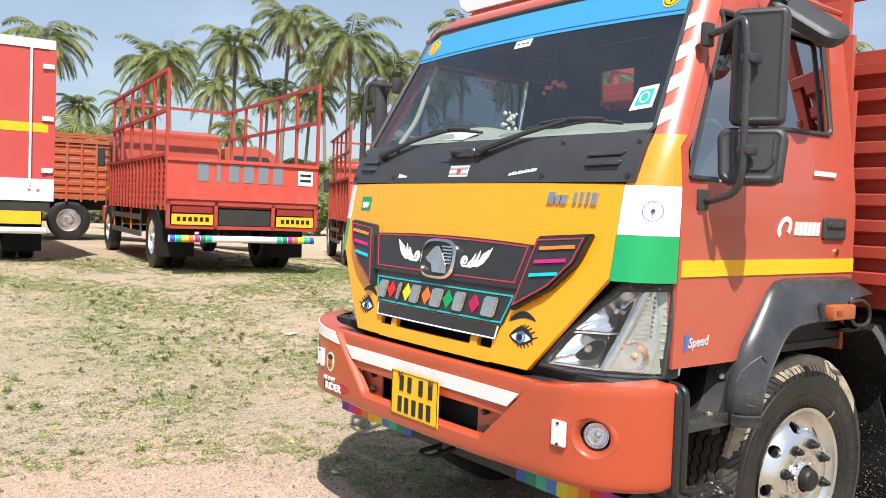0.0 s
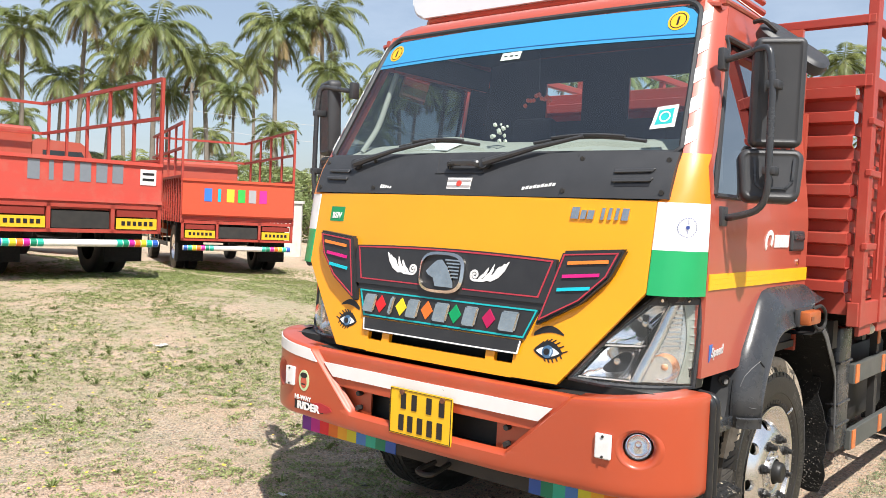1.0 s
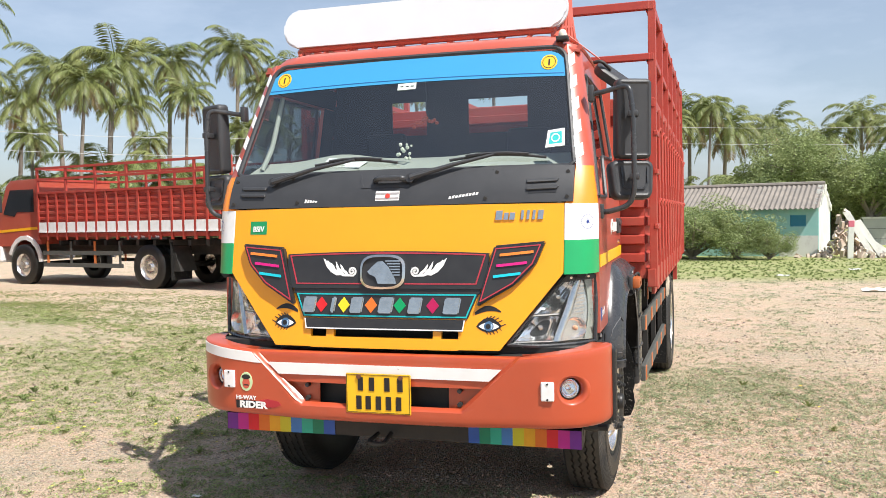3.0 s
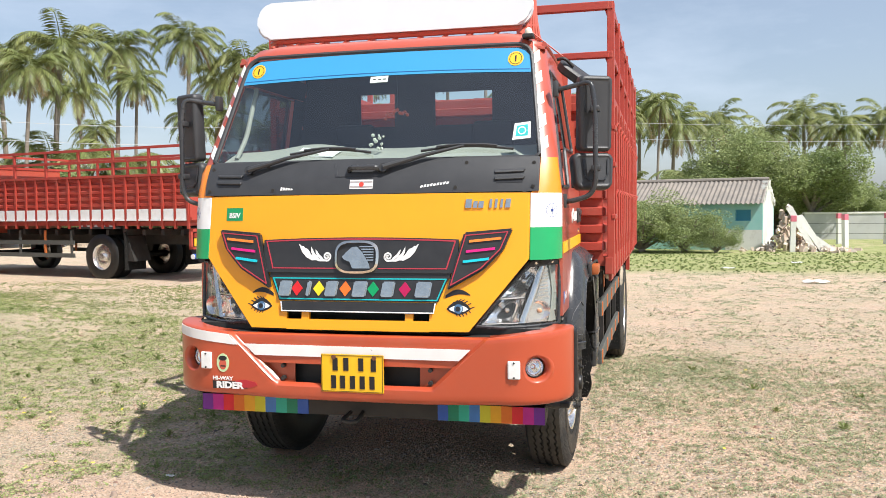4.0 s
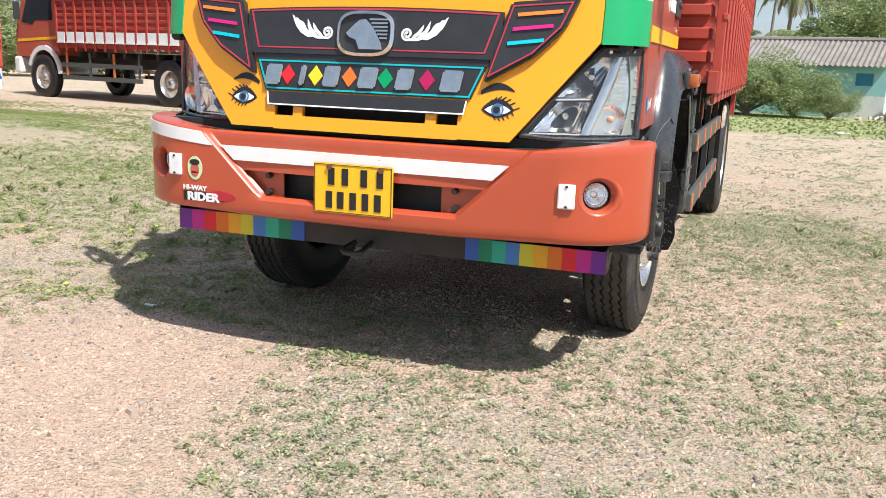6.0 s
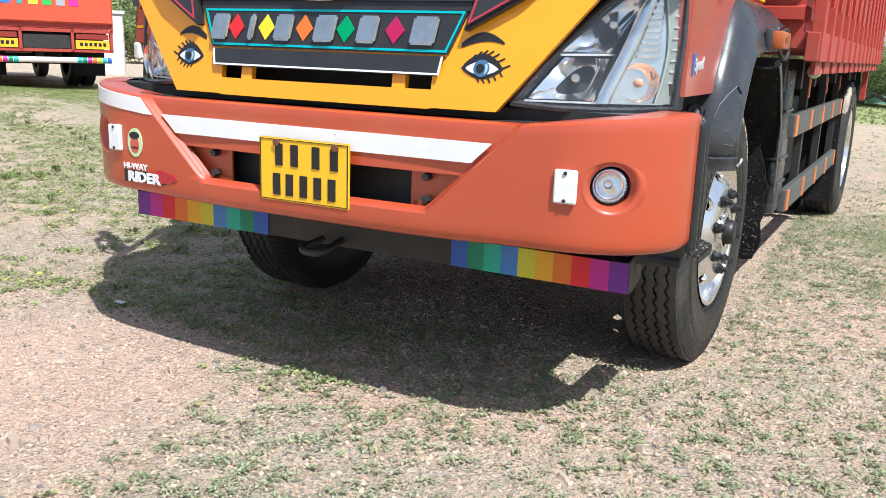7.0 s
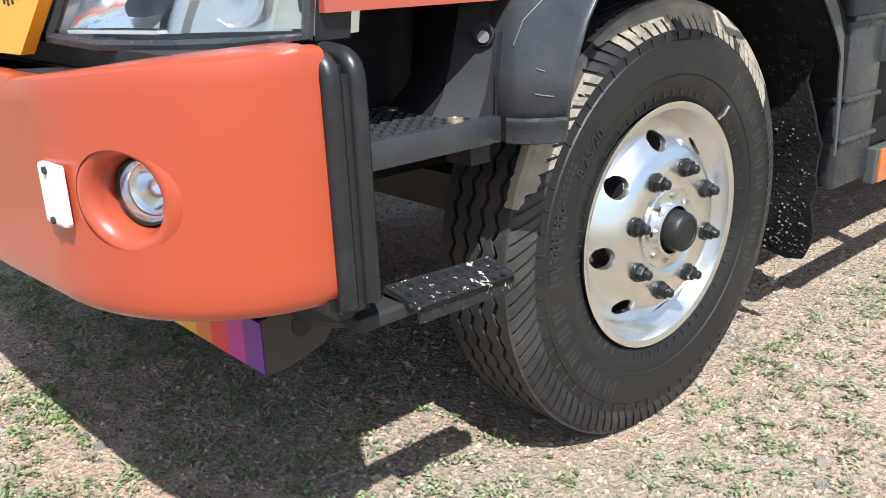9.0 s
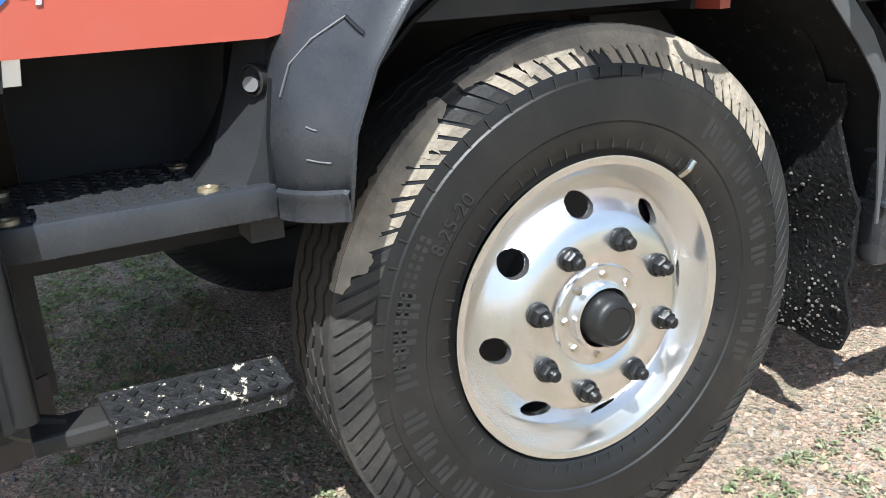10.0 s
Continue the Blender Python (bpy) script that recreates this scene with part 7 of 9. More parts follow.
def pebble(rnd):
    r = rnd.choice((0.003, 0.0035, 0.004, 0.005, 0.006, 0.007)) * rnd.uniform(0.7, 1.3)
    a, b, h = r * rnd.uniform(0.8, 1.4), r * rnd.uniform(0.7, 1.1), r * rnd.uniform(0.6, 1.0)
    return [(a, 0, 0), (0, b, 0.1 * h), (-a, 0.2 * b, 0), (0.1 * a, -b, 0), (0.35 * a, 0.2 * b, h), (-0.4 * a, -0.1 * b, 0.9 * h)], [(0, 1, 4), (1, 5, 4), (1, 2, 5), (2, 3, 5), (3, 4, 5), (3, 0, 4)]


def stone_of(sizes):
    """A worn stone chip, sunk a little into the soil, of one of the sizes given."""
    def f(rnd):
        r = rnd.choice(sizes) * rnd.uniform(0.75, 1.25)
        a, b, h = r * rnd.uniform(0.9, 1.5), r * rnd.uniform(0.65, 1.0), r * rnd.uniform(0.35, 0.85)
        tilt = rnd.uniform(-0.35, 0.35)
        vv = []
        for k in range(6):
            t = 1.047 * k + rnd.uniform(-0.3, 0.3)
            vv.append((a * math.cos(t), b * math.sin(t), -0.2 * h))
        for k in range(6):
            t, q = 1.047 * k + rnd.uniform(-0.3, 0.3), rnd.uniform(0.5, 0.8)
            vv.append((q * a * math.cos(t), q * b * math.sin(t), h * (rnd.uniform(0.75, 1.0) + tilt * math.cos(t))))
        return vv, [(k, (k + 1) % 6, 6 + (k + 1) % 6, 6 + k) for k in range(6)] + [(6, 7, 8, 9, 10, 11)]
    return f


def tuft(rnd):
    """A low rosette of short blades, nearly flat on the soil."""
    vv, ff = [], []
    for _ in range(rnd.randint(5, 9)):
        a, L, h = rnd.uniform(0, 6.283), rnd.uniform(0.008, 0.026), rnd.uniform(0.005, 0.022)
        x, y = rnd.uniform(-0.025, 0.025), rnd.uniform(-0.025, 0.025)
        w = rnd.uniform(0.0025, 0.0045)
        o = len(vv)
        c, s = math.cos(a), math.sin(a)
        vv += [(x, y, 0.001), (x + 0.55 * L * c - w * s, y + 0.55 * L * s + w * c, 0.8 * h), (x + L * c, y + L * s, h), (x + 0.55 * L * c + w * s, y + 0.55 * L * s - w * c, 0.75 * h)]
        ff.append((o, o + 1, o + 2, o + 3))
    return vv, ff


def creeper_of(lo, hi, most, size=1.0):
    """Small mats of creeping weed: tiny rounded leaves close to the soil, thinning out at the rim."""
    def f(rnd):
        vv, ff = [], []
        R = rnd.uniform(lo, hi)
        for _ in range(int(most * (0.35 + 0.65 * (R - lo) / (hi - lo)) * rnd.uniform(0.7, 1.2))):
            t, d = rnd.uniform(0, 6.283), R * rnd.random() ** 0.75
            x, y, h = d * math.cos(t), d * math.sin(t) * 0.7, rnd.uniform(0.002, 0.010) + 0.008 * (1 - d / R)
            a, L, w = rnd.uniform(0, 6.283), size * rnd.uniform(0.0035, 0.0080), size * rnd.uniform(0.0026, 0.0046)
            c, q, o = math.cos(a), math.sin(a), len(vv)
            lift, side = size * rnd.uniform(-0.002, 0.004), size * rnd.uniform(-0.002, 0.002)
            vv += [(x - L * c, y - L * q, h - lift), (x - w * q, y + w * c, h + side), (x + L * c, y + L * q, h + lift), (x + w * q, y - w * c, h - side)]
            ff.append((o, o + 1, o + 2, o + 3))
        return vv, ff
    return f


def weed(rnd):
    """An upright leafy weed, a hand's width across at most."""
    vv, ff = [], []
    S = rnd.uniform(0.6, 1.5)
    for _ in range(rnd.randint(14, 26)):
        a, L, h = rnd.uniform(0, 6.283), S * rnd.uniform(0.012, 0.048), S * rnd.uniform(0.008, 0.045)
        w = S * rnd.uniform(0.004, 0.007)
        o = len(vv)
        c, s = math.cos(a), math.sin(a)
        vv += [(0.2 * L * c, 0.2 * L * s, 0.2 * h), (0.6 * L * c - w * s, 0.6 * L * s + w * c, 0.8 * h), (L * c, L * s, h), (0.6 * L * c + w * s, 0.6 * L * s - w * c, 0.75 * h)]
        ff.append((o, o + 1, o + 2, o + 3))
    return vv, ff


def patchy(x, y):
    return 1.1 * noise.noise(Vector((x * 0.4, y * 0.7, 9.0))) + 0.7 * noise.noise(Vector((x * 1.4, y * 1.4, 2.0))) + 0.35 * noise.noise(Vector((x * 5, y * 5, 7.0))) + 0.6 * noise.noise(Vector((x * 17, y * 17, 3.0)))


def spot(x0, x1, y0, y1, level=None):
    """Random places; with a level, thinned out softly away from the grassier patches."""
    def f(rnd):
        x, y = rnd.uniform(x0, x1), rnd.uniform(y0, y1)
        if level is not None and abs(x) < 0.95 and 0.9 < y < 7:
            return None
        # no hard border: thin out over the outer stretch, by an uneven margin
        edge = min(x - x0, x1 - x, y - y0, y1 - y) / 1.1
        if level is not None and rnd.random() > smooth(edge + 0.5 * noise.noise(Vector((x * 1.1, y * 1.1, 4.0)))):
            return None
        if level is not None and y < 0.3 and rnd.random() > smooth((abs(x + 1.03 + 0.3 * noise.noise(Vector((y * 2.1, x, 0.0)))) - 0.36 - 0.42 * smooth((-0.2 - y) / 0.9)) / 0.7):
            return None
        if level is not None and rnd.random() > smooth((patchy(x, y) - level) / 2.2 + 0.42):
            return None
        return x, y
    return f


def stone_material():
    """Mixed gravel: each chip takes one of several natural stone colours."""
    m = material("gravel_stone", (0.5, 0.5, 0.5), 0.9, second=(0.36, 0.34, 0.32), scale=60, bump=0.3, bump_scale=300)
    n, l = m.node_tree.nodes, m.node_tree.links
    isle, cr, mul = n.new("ShaderNodeNewGeometry"), n.new("ShaderNodeValToRGB"), n.new("ShaderNodeMix")
    cr.color_ramp.interpolation = "CONSTANT"
    e = cr.color_ramp.elements
    tones = ((0.0, (0.70, 0.52, 0.41)), (0.20, (0.62, 0.47, 0.37)), (0.40, (0.50, 0.42, 0.35)), (0.55, (0.68, 0.46, 0.34)), (0.70, (0.35, 0.31, 0.27)), (0.82, (0.72, 0.62, 0.52)), (0.90, (0.25, 0.22, 0.20)), (0.96, (0.46, 0.28, 0.21)))
    for k, (at, c) in enumerate(tones):
        el = e[k] if k < 2 else e.new(at)
        el.position, el.color = at, (*c, 1)
    b = n["Principled BSDF"]
    old = b.inputs["Base Color"].links[0].from_socket
    mul.data_type, mul.blend_type = "RGBA", "MULTIPLY"
    mul.inputs[0].default_value = 1.0
    l.new(isle.outputs["Random Per Island"], cr.inputs[0])
    gain = n.new("ShaderNodeHueSaturation")
    gain.inputs["Value"].default_value = 1.2
    l.new(old, gain.inputs["Color"])
    l.new(cr.outputs[0], mul.inputs[6])
    l.new(gain.outputs[0], mul.inputs[7])
    l.new(mul.outputs[2], b.inputs["Base Color"])
    return m


GRASS = leafy(material("thin_grass", (0.215, 0.235, 0.115), 0.8, second=(0.50, 0.45, 0.29), scale=1.5, amount=0.8, per_piece=0.4), 0.25)
CREEP = leafy(material("grey_green_creeper", (0.245, 0.295, 0.145), 0.75, second=(0.41, 0.42, 0.265), scale=2.5, amount=0.8, per_piece=0.45), 0.3)
CREEP_LEFT = leafy(material("yellow_green_creeper", (0.235, 0.300, 0.090), 0.75, second=(0.38, 0.400, 0.18), scale=1.2, amount=0.8, per_piece=0.45), 0.3)
STONES = stone_material()
CLOD = material("soil_crumbs", (0.66, 0.455, 0.32), 0.95, second=(0.46, 0.32, 0.225), scale=9, amount=0.8, per_piece=0.3, bump=0.4, bump_scale=200)
LUSH = leafy(material("lush_grass", (0.165, 0.235, 0.055), 0.75, second=(0.30, 0.33, 0.11), scale=1.2, amount=0.8, per_piece=0.35), 0.35)
WEED = leafy(material("green_weed", (0.185, 0.245, 0.080), 0.7, second=(0.29, 0.32, 0.12), scale=1.5, amount=0.8, per_piece=0.35), 0.4)
scatter("gravel", 17000, spot(-4.5, 5.5, -3.0, 7.0), pebble, STONES, "loose grey and tan gravel", "gravel", 11)
scatter("gravel", 15000, spot(-1.5, 3.0, -1.6, 3.2), pebble, STONES, "loose fine gravel near the truck", "gravel", 12)
scatter("soil_clods", 26000, spot(-1.2, 3.6, -2.0, 3.4), pebble, CLOD, "small crumbs of reddish soil", "soil", 40)
scatter("gravel", 3000, spot(-1.8, 3.2, -1.9, 3.0), stone_of((0.005, 0.006, 0.008, 0.010)), STONES, "coarse stone chips before the truck", "gravel", 31)
scatter("gravel", 3200, spot(-6.0, 6.0, -2.6, 9.0), stone_of((0.009, 0.012, 0.015)), STONES, "scattered stone chips on the open ground", "gravel", 32)
scatter("stones", 90, spot(-3.0, 4.5, -2.4, 5.0), stone_of((0.016, 0.020, 0.024)), STONES, "larger pale stones lying on the soil", "stones", 33)
scatter("grass", 26000, spot(-12, 0.6, -3.2, 9.5, 0.0), tuft, GRASS, "short green and dry grass", "grass", 13)
scatter("grass", 36000, spot(-16, -3.0, 5.0, 11, -0.1), tuft, LUSH, "greener grass before the parked trucks", "grass", 20)
scatter("grass", 16000, spot(-13, -5.5, 0.5, 6.5, 0.2), tuft, LUSH, "greener patches of low grass", "grass", 21)
scatter("grass", 15000, spot(-1.5, 9, -3.0, 12, 0.0), tuft, GRASS, "sparse short dry grass", "grass", 17)
scatter("grass", 11000, spot(-0.6, 4.9, -2.6, 5.2, -0.1), tuft, GRASS, "sparse short grass beside the truck", "grass", 14)
scatter("creeping_weed", 21000, spot(-1.3, 4.9, -2.8, 5.2, -0.9), creeper_of(0.010, 0.045, 26), CREEP, "grey-green creeping weed in small mats", "weeds", 34)
scatter("creeping_weed", 15000, spot(-0.5, 4.9, -2.8, 5.2, 0.3), creeper_of(0.015, 0.06, 34), CREEP, "denser patches of creeping weed", "weeds", 38)
scatter("creeping_weed", 42000, spot(-11, 0.2, -3.0, 7.0, 0.0), creeper_of(0.02, 0.09, 28, 1.5), CREEP_LEFT, "yellow-green creeping weed on the open ground", "weeds", 35)
scatter("creeping_weed", 7000, spot(1.0, 14, 4.0, 17, 0.0), creeper_of(0.03, 0.13, 26, 2.2), CREEP, "thin creeping weed on the open yard behind the truck", "weeds", 41)
scatter("weeds", 1700, spot(-13, -1.2, -2.2, 7, 0.5), weed, WEED, "low green leafy weeds", "weeds", 15)
scatter("weeds", 90, spot(0.9, 4.2, -1.8, 5, 0.3), weed, WEED, "scattered green weeds beside the truck", "weeds", 36)
scatter("weeds", 2500, spot(0, 16, 16.5, 28), weed, WEED, "green weeds by the fence", "weeds", 16)


def flower(rnd):
    h, r = rnd.uniform(0.020, 0.055), rnd.uniform(0.008, 0.014)
    return [(r, 0, h), (0, r, h + 0.003), (-r, 0, h), (0, -r, h - 0.002)], [(0, 1, 2, 3)]


PETAL = material("yellow_petals", (0.82, 0.68, 0.05), 0.6, per_piece=0.2)
scatter("wild_flowers", 1500, spot(-6.5, -1.0, -2.6, 2.6, 0.3), flower, PETAL, "tiny yellow wild flowers among the weeds", "flowers", 18)
scatter("wild_flowers", 420, spot(-4.6, -2.6, -1.3, 0.9, -0.2), flower, PETAL, "a drift of tiny yellow wild flowers", "flowers", 39)
scatter("weeds", 520, spot(-6.5, -1.4, -2.8, 2.2, 0.1), weed, WEED, "leafy weeds with yellow flowers", "weeds", 37)
scatter("wild_flowers", 120, spot(1.0, 3.0, 1.0, 4.5, 0.0), flower, PETAL, "tiny yellow wild flowers beside the truck", "flowers", 19)


# ---- palms and trees ----
BARK = material("palm_bark", (0.20, 0.17, 0.14), 0.9, second=(0.30, 0.26, 0.21), scale=6, bump=0.4, bump_scale=20)
FROND = leafy(material("palm_frond", (0.150, 0.190, 0.055), 0.5, second=(0.255, 0.265, 0.095), scale=0.6, amount=0.85, per_piece=0.35), 0.3)
OLD_FROND = material("dry_palm_frond", (0.26, 0.19, 0.09), 0.8, second=(0.17, 0.13, 0.06), scale=0.6, per_piece=0.3)
LEAF = leafy(material("tree_leaf", (0.235, 0.295, 0.115), 0.55, second=(0.36, 0.395, 0.18), scale=0.5, amount=0.8, per_piece=0.3), 0.4)


def palm_meshes(seed, height):
    rnd = random.Random(seed)
    lean = Vector((rnd.uniform(-1, 1), rnd.uniform(-1, 1), 0)) * height * 0.06
    path = [Vector((0, 0, -0.3)) + lean * (t * t) + Vector((0, 0, (height + 0.3) * t)) for t in lin(0, 1, 9)]
    trunk = bmesh.new()
    tube(trunk, path, [0.24, 0.17, 0.15, 0.14, 0.135, 0.13, 0.125, 0.12, 0.14], 9)
    top = path[-1]
    green, dry = ([], []), ([], [])
    nuts = bmesh.new()
    N = 30
    for k in range(N):
        az = 2.4 * k + rnd.uniform(-0.3, 0.3)
        rise = 1.15 - 1.75 * (k / N) ** 1.1 + rnd.uniform(-0.15, 0.15)
        L = rnd.uniform(2.7, 3.6) * (0.8 if k > N - 5 else 1)
        vv, ff = dry if k > N - 5 else green
        p, d = top.copy(), Vector((math.cos(az) * math.cos(rise), math.sin(az) * math.cos(rise), math.sin(rise)))
        n = 18
        pts = [p.copy()]
        for j in range(n):
            d = (d + Vector((0, 0, -0.075 - 0.006 * j))).normalized()
            p = p + d * (L / n)
            pts.append(p.copy())
        side = Vector((-math.sin(az), math.cos(az), 0))
        for j in range(n):
            a, b = pts[j], pts[j + 1]
            w = 0.028 * (1 - j / n) + 0.006
            o = len(vv)
            vv += [tuple(a + side * w), tuple(a - side * w), tuple(b - side * w * 0.9), tuple(b + side * w * 0.9)]
            ff.append((o, o + 1, o + 2, o + 3))
            if j < 2:
                continue
            f = (b - a).normalized()
            ll = 0.85 * math.sin(math.pi * (0.12 + 0.80 * j / n)) ** 0.7
            for s in (-1, 1):
                for q in (0.0, 0.33, 0.66):
                    base = a.lerp(b, q)
                    tip = base + (side * s * 0.75 + f * 0.62 + Vector((0, 0, -0.35 - rnd.uniform(0, 0.45)))).normalized() * ll * rnd.uniform(0.8, 1.1)
                    mid = base.lerp(tip, 0.5) + Vector((0, 0, 0.06))
                    o = len(vv)
                    vv += [tuple(base), tuple(mid + f * 0.036), tuple(tip), tuple(mid - f * 0.036)]
                    ff.append((o, o + 1, o + 2, o + 3))
    for k in range(9):
        a = rnd.uniform(0, 6.283)
        bmesh.ops.create_icosphere(nuts, subdivisions=1, radius=0.11, matrix=Matrix.Translation(top + Vector((0.25 * math.cos(a), 0.25 * math.sin(a), -0.25 - rnd.uniform(0, 0.25)))))
    return trunk, green, dry, nuts


NUT = material("coconut_husk", (0.20, 0.19, 0.05), 0.6, second=(0.28, 0.20, 0.06), scale=3)


def make_palm(seed, height):
    trunk, green, dry, nuts = palm_meshes(seed, height)
    r = root("coconut_palm", "tall coconut palm with drooping green fronds", "palm tree", "coconut palms")
    part("trunk", trunk, BARK, r, smooth=True)
    for name, (vv, ff), m in (("crown", green, FROND), ("dry_fronds", dry, OLD_FROND)):
        q = bpy.data.meshes.new(name)
        q.from_pydata(vv, [], ff)
        q.materials.append(m)
        o = new(name, q)
        o.parent = r
    tagged(part("coconuts", nuts, NUT, r, smooth=True), kind="stuff")
    return r


PALMS = [make_palm(s, h) for s, h in ((1, 11.8), (2, 10.4), (3, 12.8), (4, 9.4), (5, 8.4), (6, 7.4))]


def make_tree(seed, height, spread, name="broadleaf_tree", label="dense green broadleaf tree", n=5200, leaf=0.16, bare=0.25):
    rnd = random.Random(seed)
    r = root(name, label, "tree" if "tree" in name else "bush", "trees" if "tree" in name else "bushes")
    bm = bmesh.new()
    tips = []
    tube(bm, [(0, 0, -0.2), (0.05, 0, height * bare * 0.6), (0, 0.08, height * bare)], [0.05 * spread + 0.03, 0.04 * spread + 0.02, 0.035 * spread + 0.02], 8)
    for k in range(9):
        a, e = 2.4 * k, rnd.uniform(0.25, 1.35)
        L = height * (1 - bare) * rnd.uniform(0.55, 0.95)
        d = Vector((math.cos(a) * math.cos(e) * spread / height * 1.1, math.sin(a) * math.cos(e) * spread / height * 1.1, math.sin(e)))
        p0 = Vector((0, 0.05, height * bare * rnd.uniform(0.75, 1.0)))
        p1 = p0 + d * L * 0.5 + Vector((0, 0, 0.05 * L))
        p2 = p0 + d * L
        tube(bm, [p0, p1, p2], [0.025 * spread, 0.015 * spread, 0.006 * spread], 6)
        tips += [(p1, 0.30), (p2, 0.28), (p0.lerp(p2, 0.75), 0.32)]
        for _ in range(4):
            q = p1.lerp(p2, rnd.random()) + Vector((rnd.uniform(-1, 1), rnd.uniform(-1, 1), rnd.uniform(-0.5, 0.6))) * spread * 0.24
            tube(bm, [p1.lerp(p2, 0.4), q], [0.008 * spread, 0.003 * spread], 5)
            tips.append((q, rnd.uniform(0.14, 0.26)))
    part("trunk", bm, BARK, r, smooth=True)
    vv, ff = [], []
    for _ in range(n):
        c, rad = rnd.choice(tips)
        while True:
            u = Vector((rnd.uniform(-1, 1), rnd.uniform(-1, 1), rnd.uniform(-1, 1)))
            if 0.1 < u.length < 1:
                break
        u = u.normalized() * (u.length ** 0.45)
        p = c + Vector((u.x, u.y, u.z * 0.8)) * rad * spread * 0.8
        if p.z < 0.05:
            p.z = 0.05 + rnd.random() * 0.2
        a = Vector((rnd.gauss(0, 1), rnd.gauss(0, 1), rnd.gauss(0, 0.5))).normalized()
        b = a.cross(Vector((rnd.gauss(0, 1), rnd.gauss(0, 1), rnd.gauss(0, 1)))).normalized()
        s = leaf * rnd.uniform(0.6, 1.3)
        o = len(vv)
        vv += [tuple(p - a * s), tuple(p + b * s * 0.38), tuple(p + a * s), tuple(p - b * s * 0.38)]
        ff.append((o, o + 1, o + 2, o + 3))
    q = bpy.data.meshes.new("crown")
    q.from_pydata(vv, [], ff)
    q.materials.append(LEAF)
    o = new("crown", q)
    o.parent = r
    return r


def put(thing, x, y, turn=0, size=1.0):
    c = copy_thing(thing, Matrix.Identity(4))
    c.matrix_basis = Matrix.LocRotScale((x, y, ground_z(x, y)), Euler((0, 0, radians(turn))), (size, size, size))
    return c


def bearing(deg, dist, eye=(1.4, -3.3)):
    """A plan point at a bearing left of straight ahead, from the middle of the walk."""
    return eye[0] - dist * math.sin(radians(deg)), eye[1] + dist * math.cos(radians(deg))


palm_rows = [(88, 40, 0, 1.0), (82, 37, 2, 1.05), (76.6, 38, 1, 1.05), (70, 36, 3, 1.0), (64.6, 37, 0, 0.95), (61.5, 36, 2, 1.0), (57, 35, 1, 1.1), (53.6, 37, 3, 1.1), (49.3, 35, 0, 1.05), (46.1, 36, 2, 1.05), (41, 38, 1, 1.05),
             (38.5, 34, 3, 1.1), (34.8, 39, 0, 1.0), (30.5, 37, 2, 0.95), (27.2, 38, 1, 1.05), (23, 40, 3, 1.0), (18, 42, 0, 1.0), (13, 40, 2, 0.95), (8, 44, 1, 1.0), (3.5, 46, 3, 0.9),
             (0.3, 47, 0, 0.86), (-1.8, 50, 1, 0.90), (-4.3, 54, 2, 0.84), (-7.5, 56, 3, 0.86), (-9.9, 58, 0, 0.92), (-12.3, 55, 1, 0.88), (-14.6, 57, 2, 0.84), (-18, 56, 3, 0.95), (-22, 58, 0, 0.9), (-27, 55, 1, 0.95), (-33, 58, 2, 0.9),
             (67, 52, 1, 1.1), (59, 50, 0, 1.15), (51, 52, 2, 1.1), (43.5, 50, 3, 1.2), (36.5, 54, 1, 1.15), (28.8, 52, 0, 1.1), (20.5, 54, 2, 1.1)]
for k, (b, d, i, sz) in enumerate(palm_rows):
    x, y = bearing(b, d * (1.5 if b > 2 else 1.45))
    put(PALMS[i if b > 2 else 4 + k % 2], x, y, 47 * k, sz if b > 2 else sz * 1.27)
for k, p in enumerate(PALMS):
    x, y = bearing((95, 103, 111, -39, -44, -49)[k], 90)
    p.matrix_basis = Matrix.LocRotScale((x, y, ground_z(x, y)), Euler((0, 0, k)), (1, 1, 1))

TREE = make_tree(21, 5.2, 3.6, n=42000, leaf=0.062)
TREE2 = make_tree(22, 4.2, 3.0, n=34000, leaf=0.058)
SHRUB = make_tree(23, 1.9, 2.3, "bush", "dense green leafy bush", n=20000, leaf=0.042, bare=0.05)
UNDER = make_tree(24, 2.6, 2.6, "bush", "dense dark undergrowth bush", n=9000, leaf=0.085, bare=0.06)


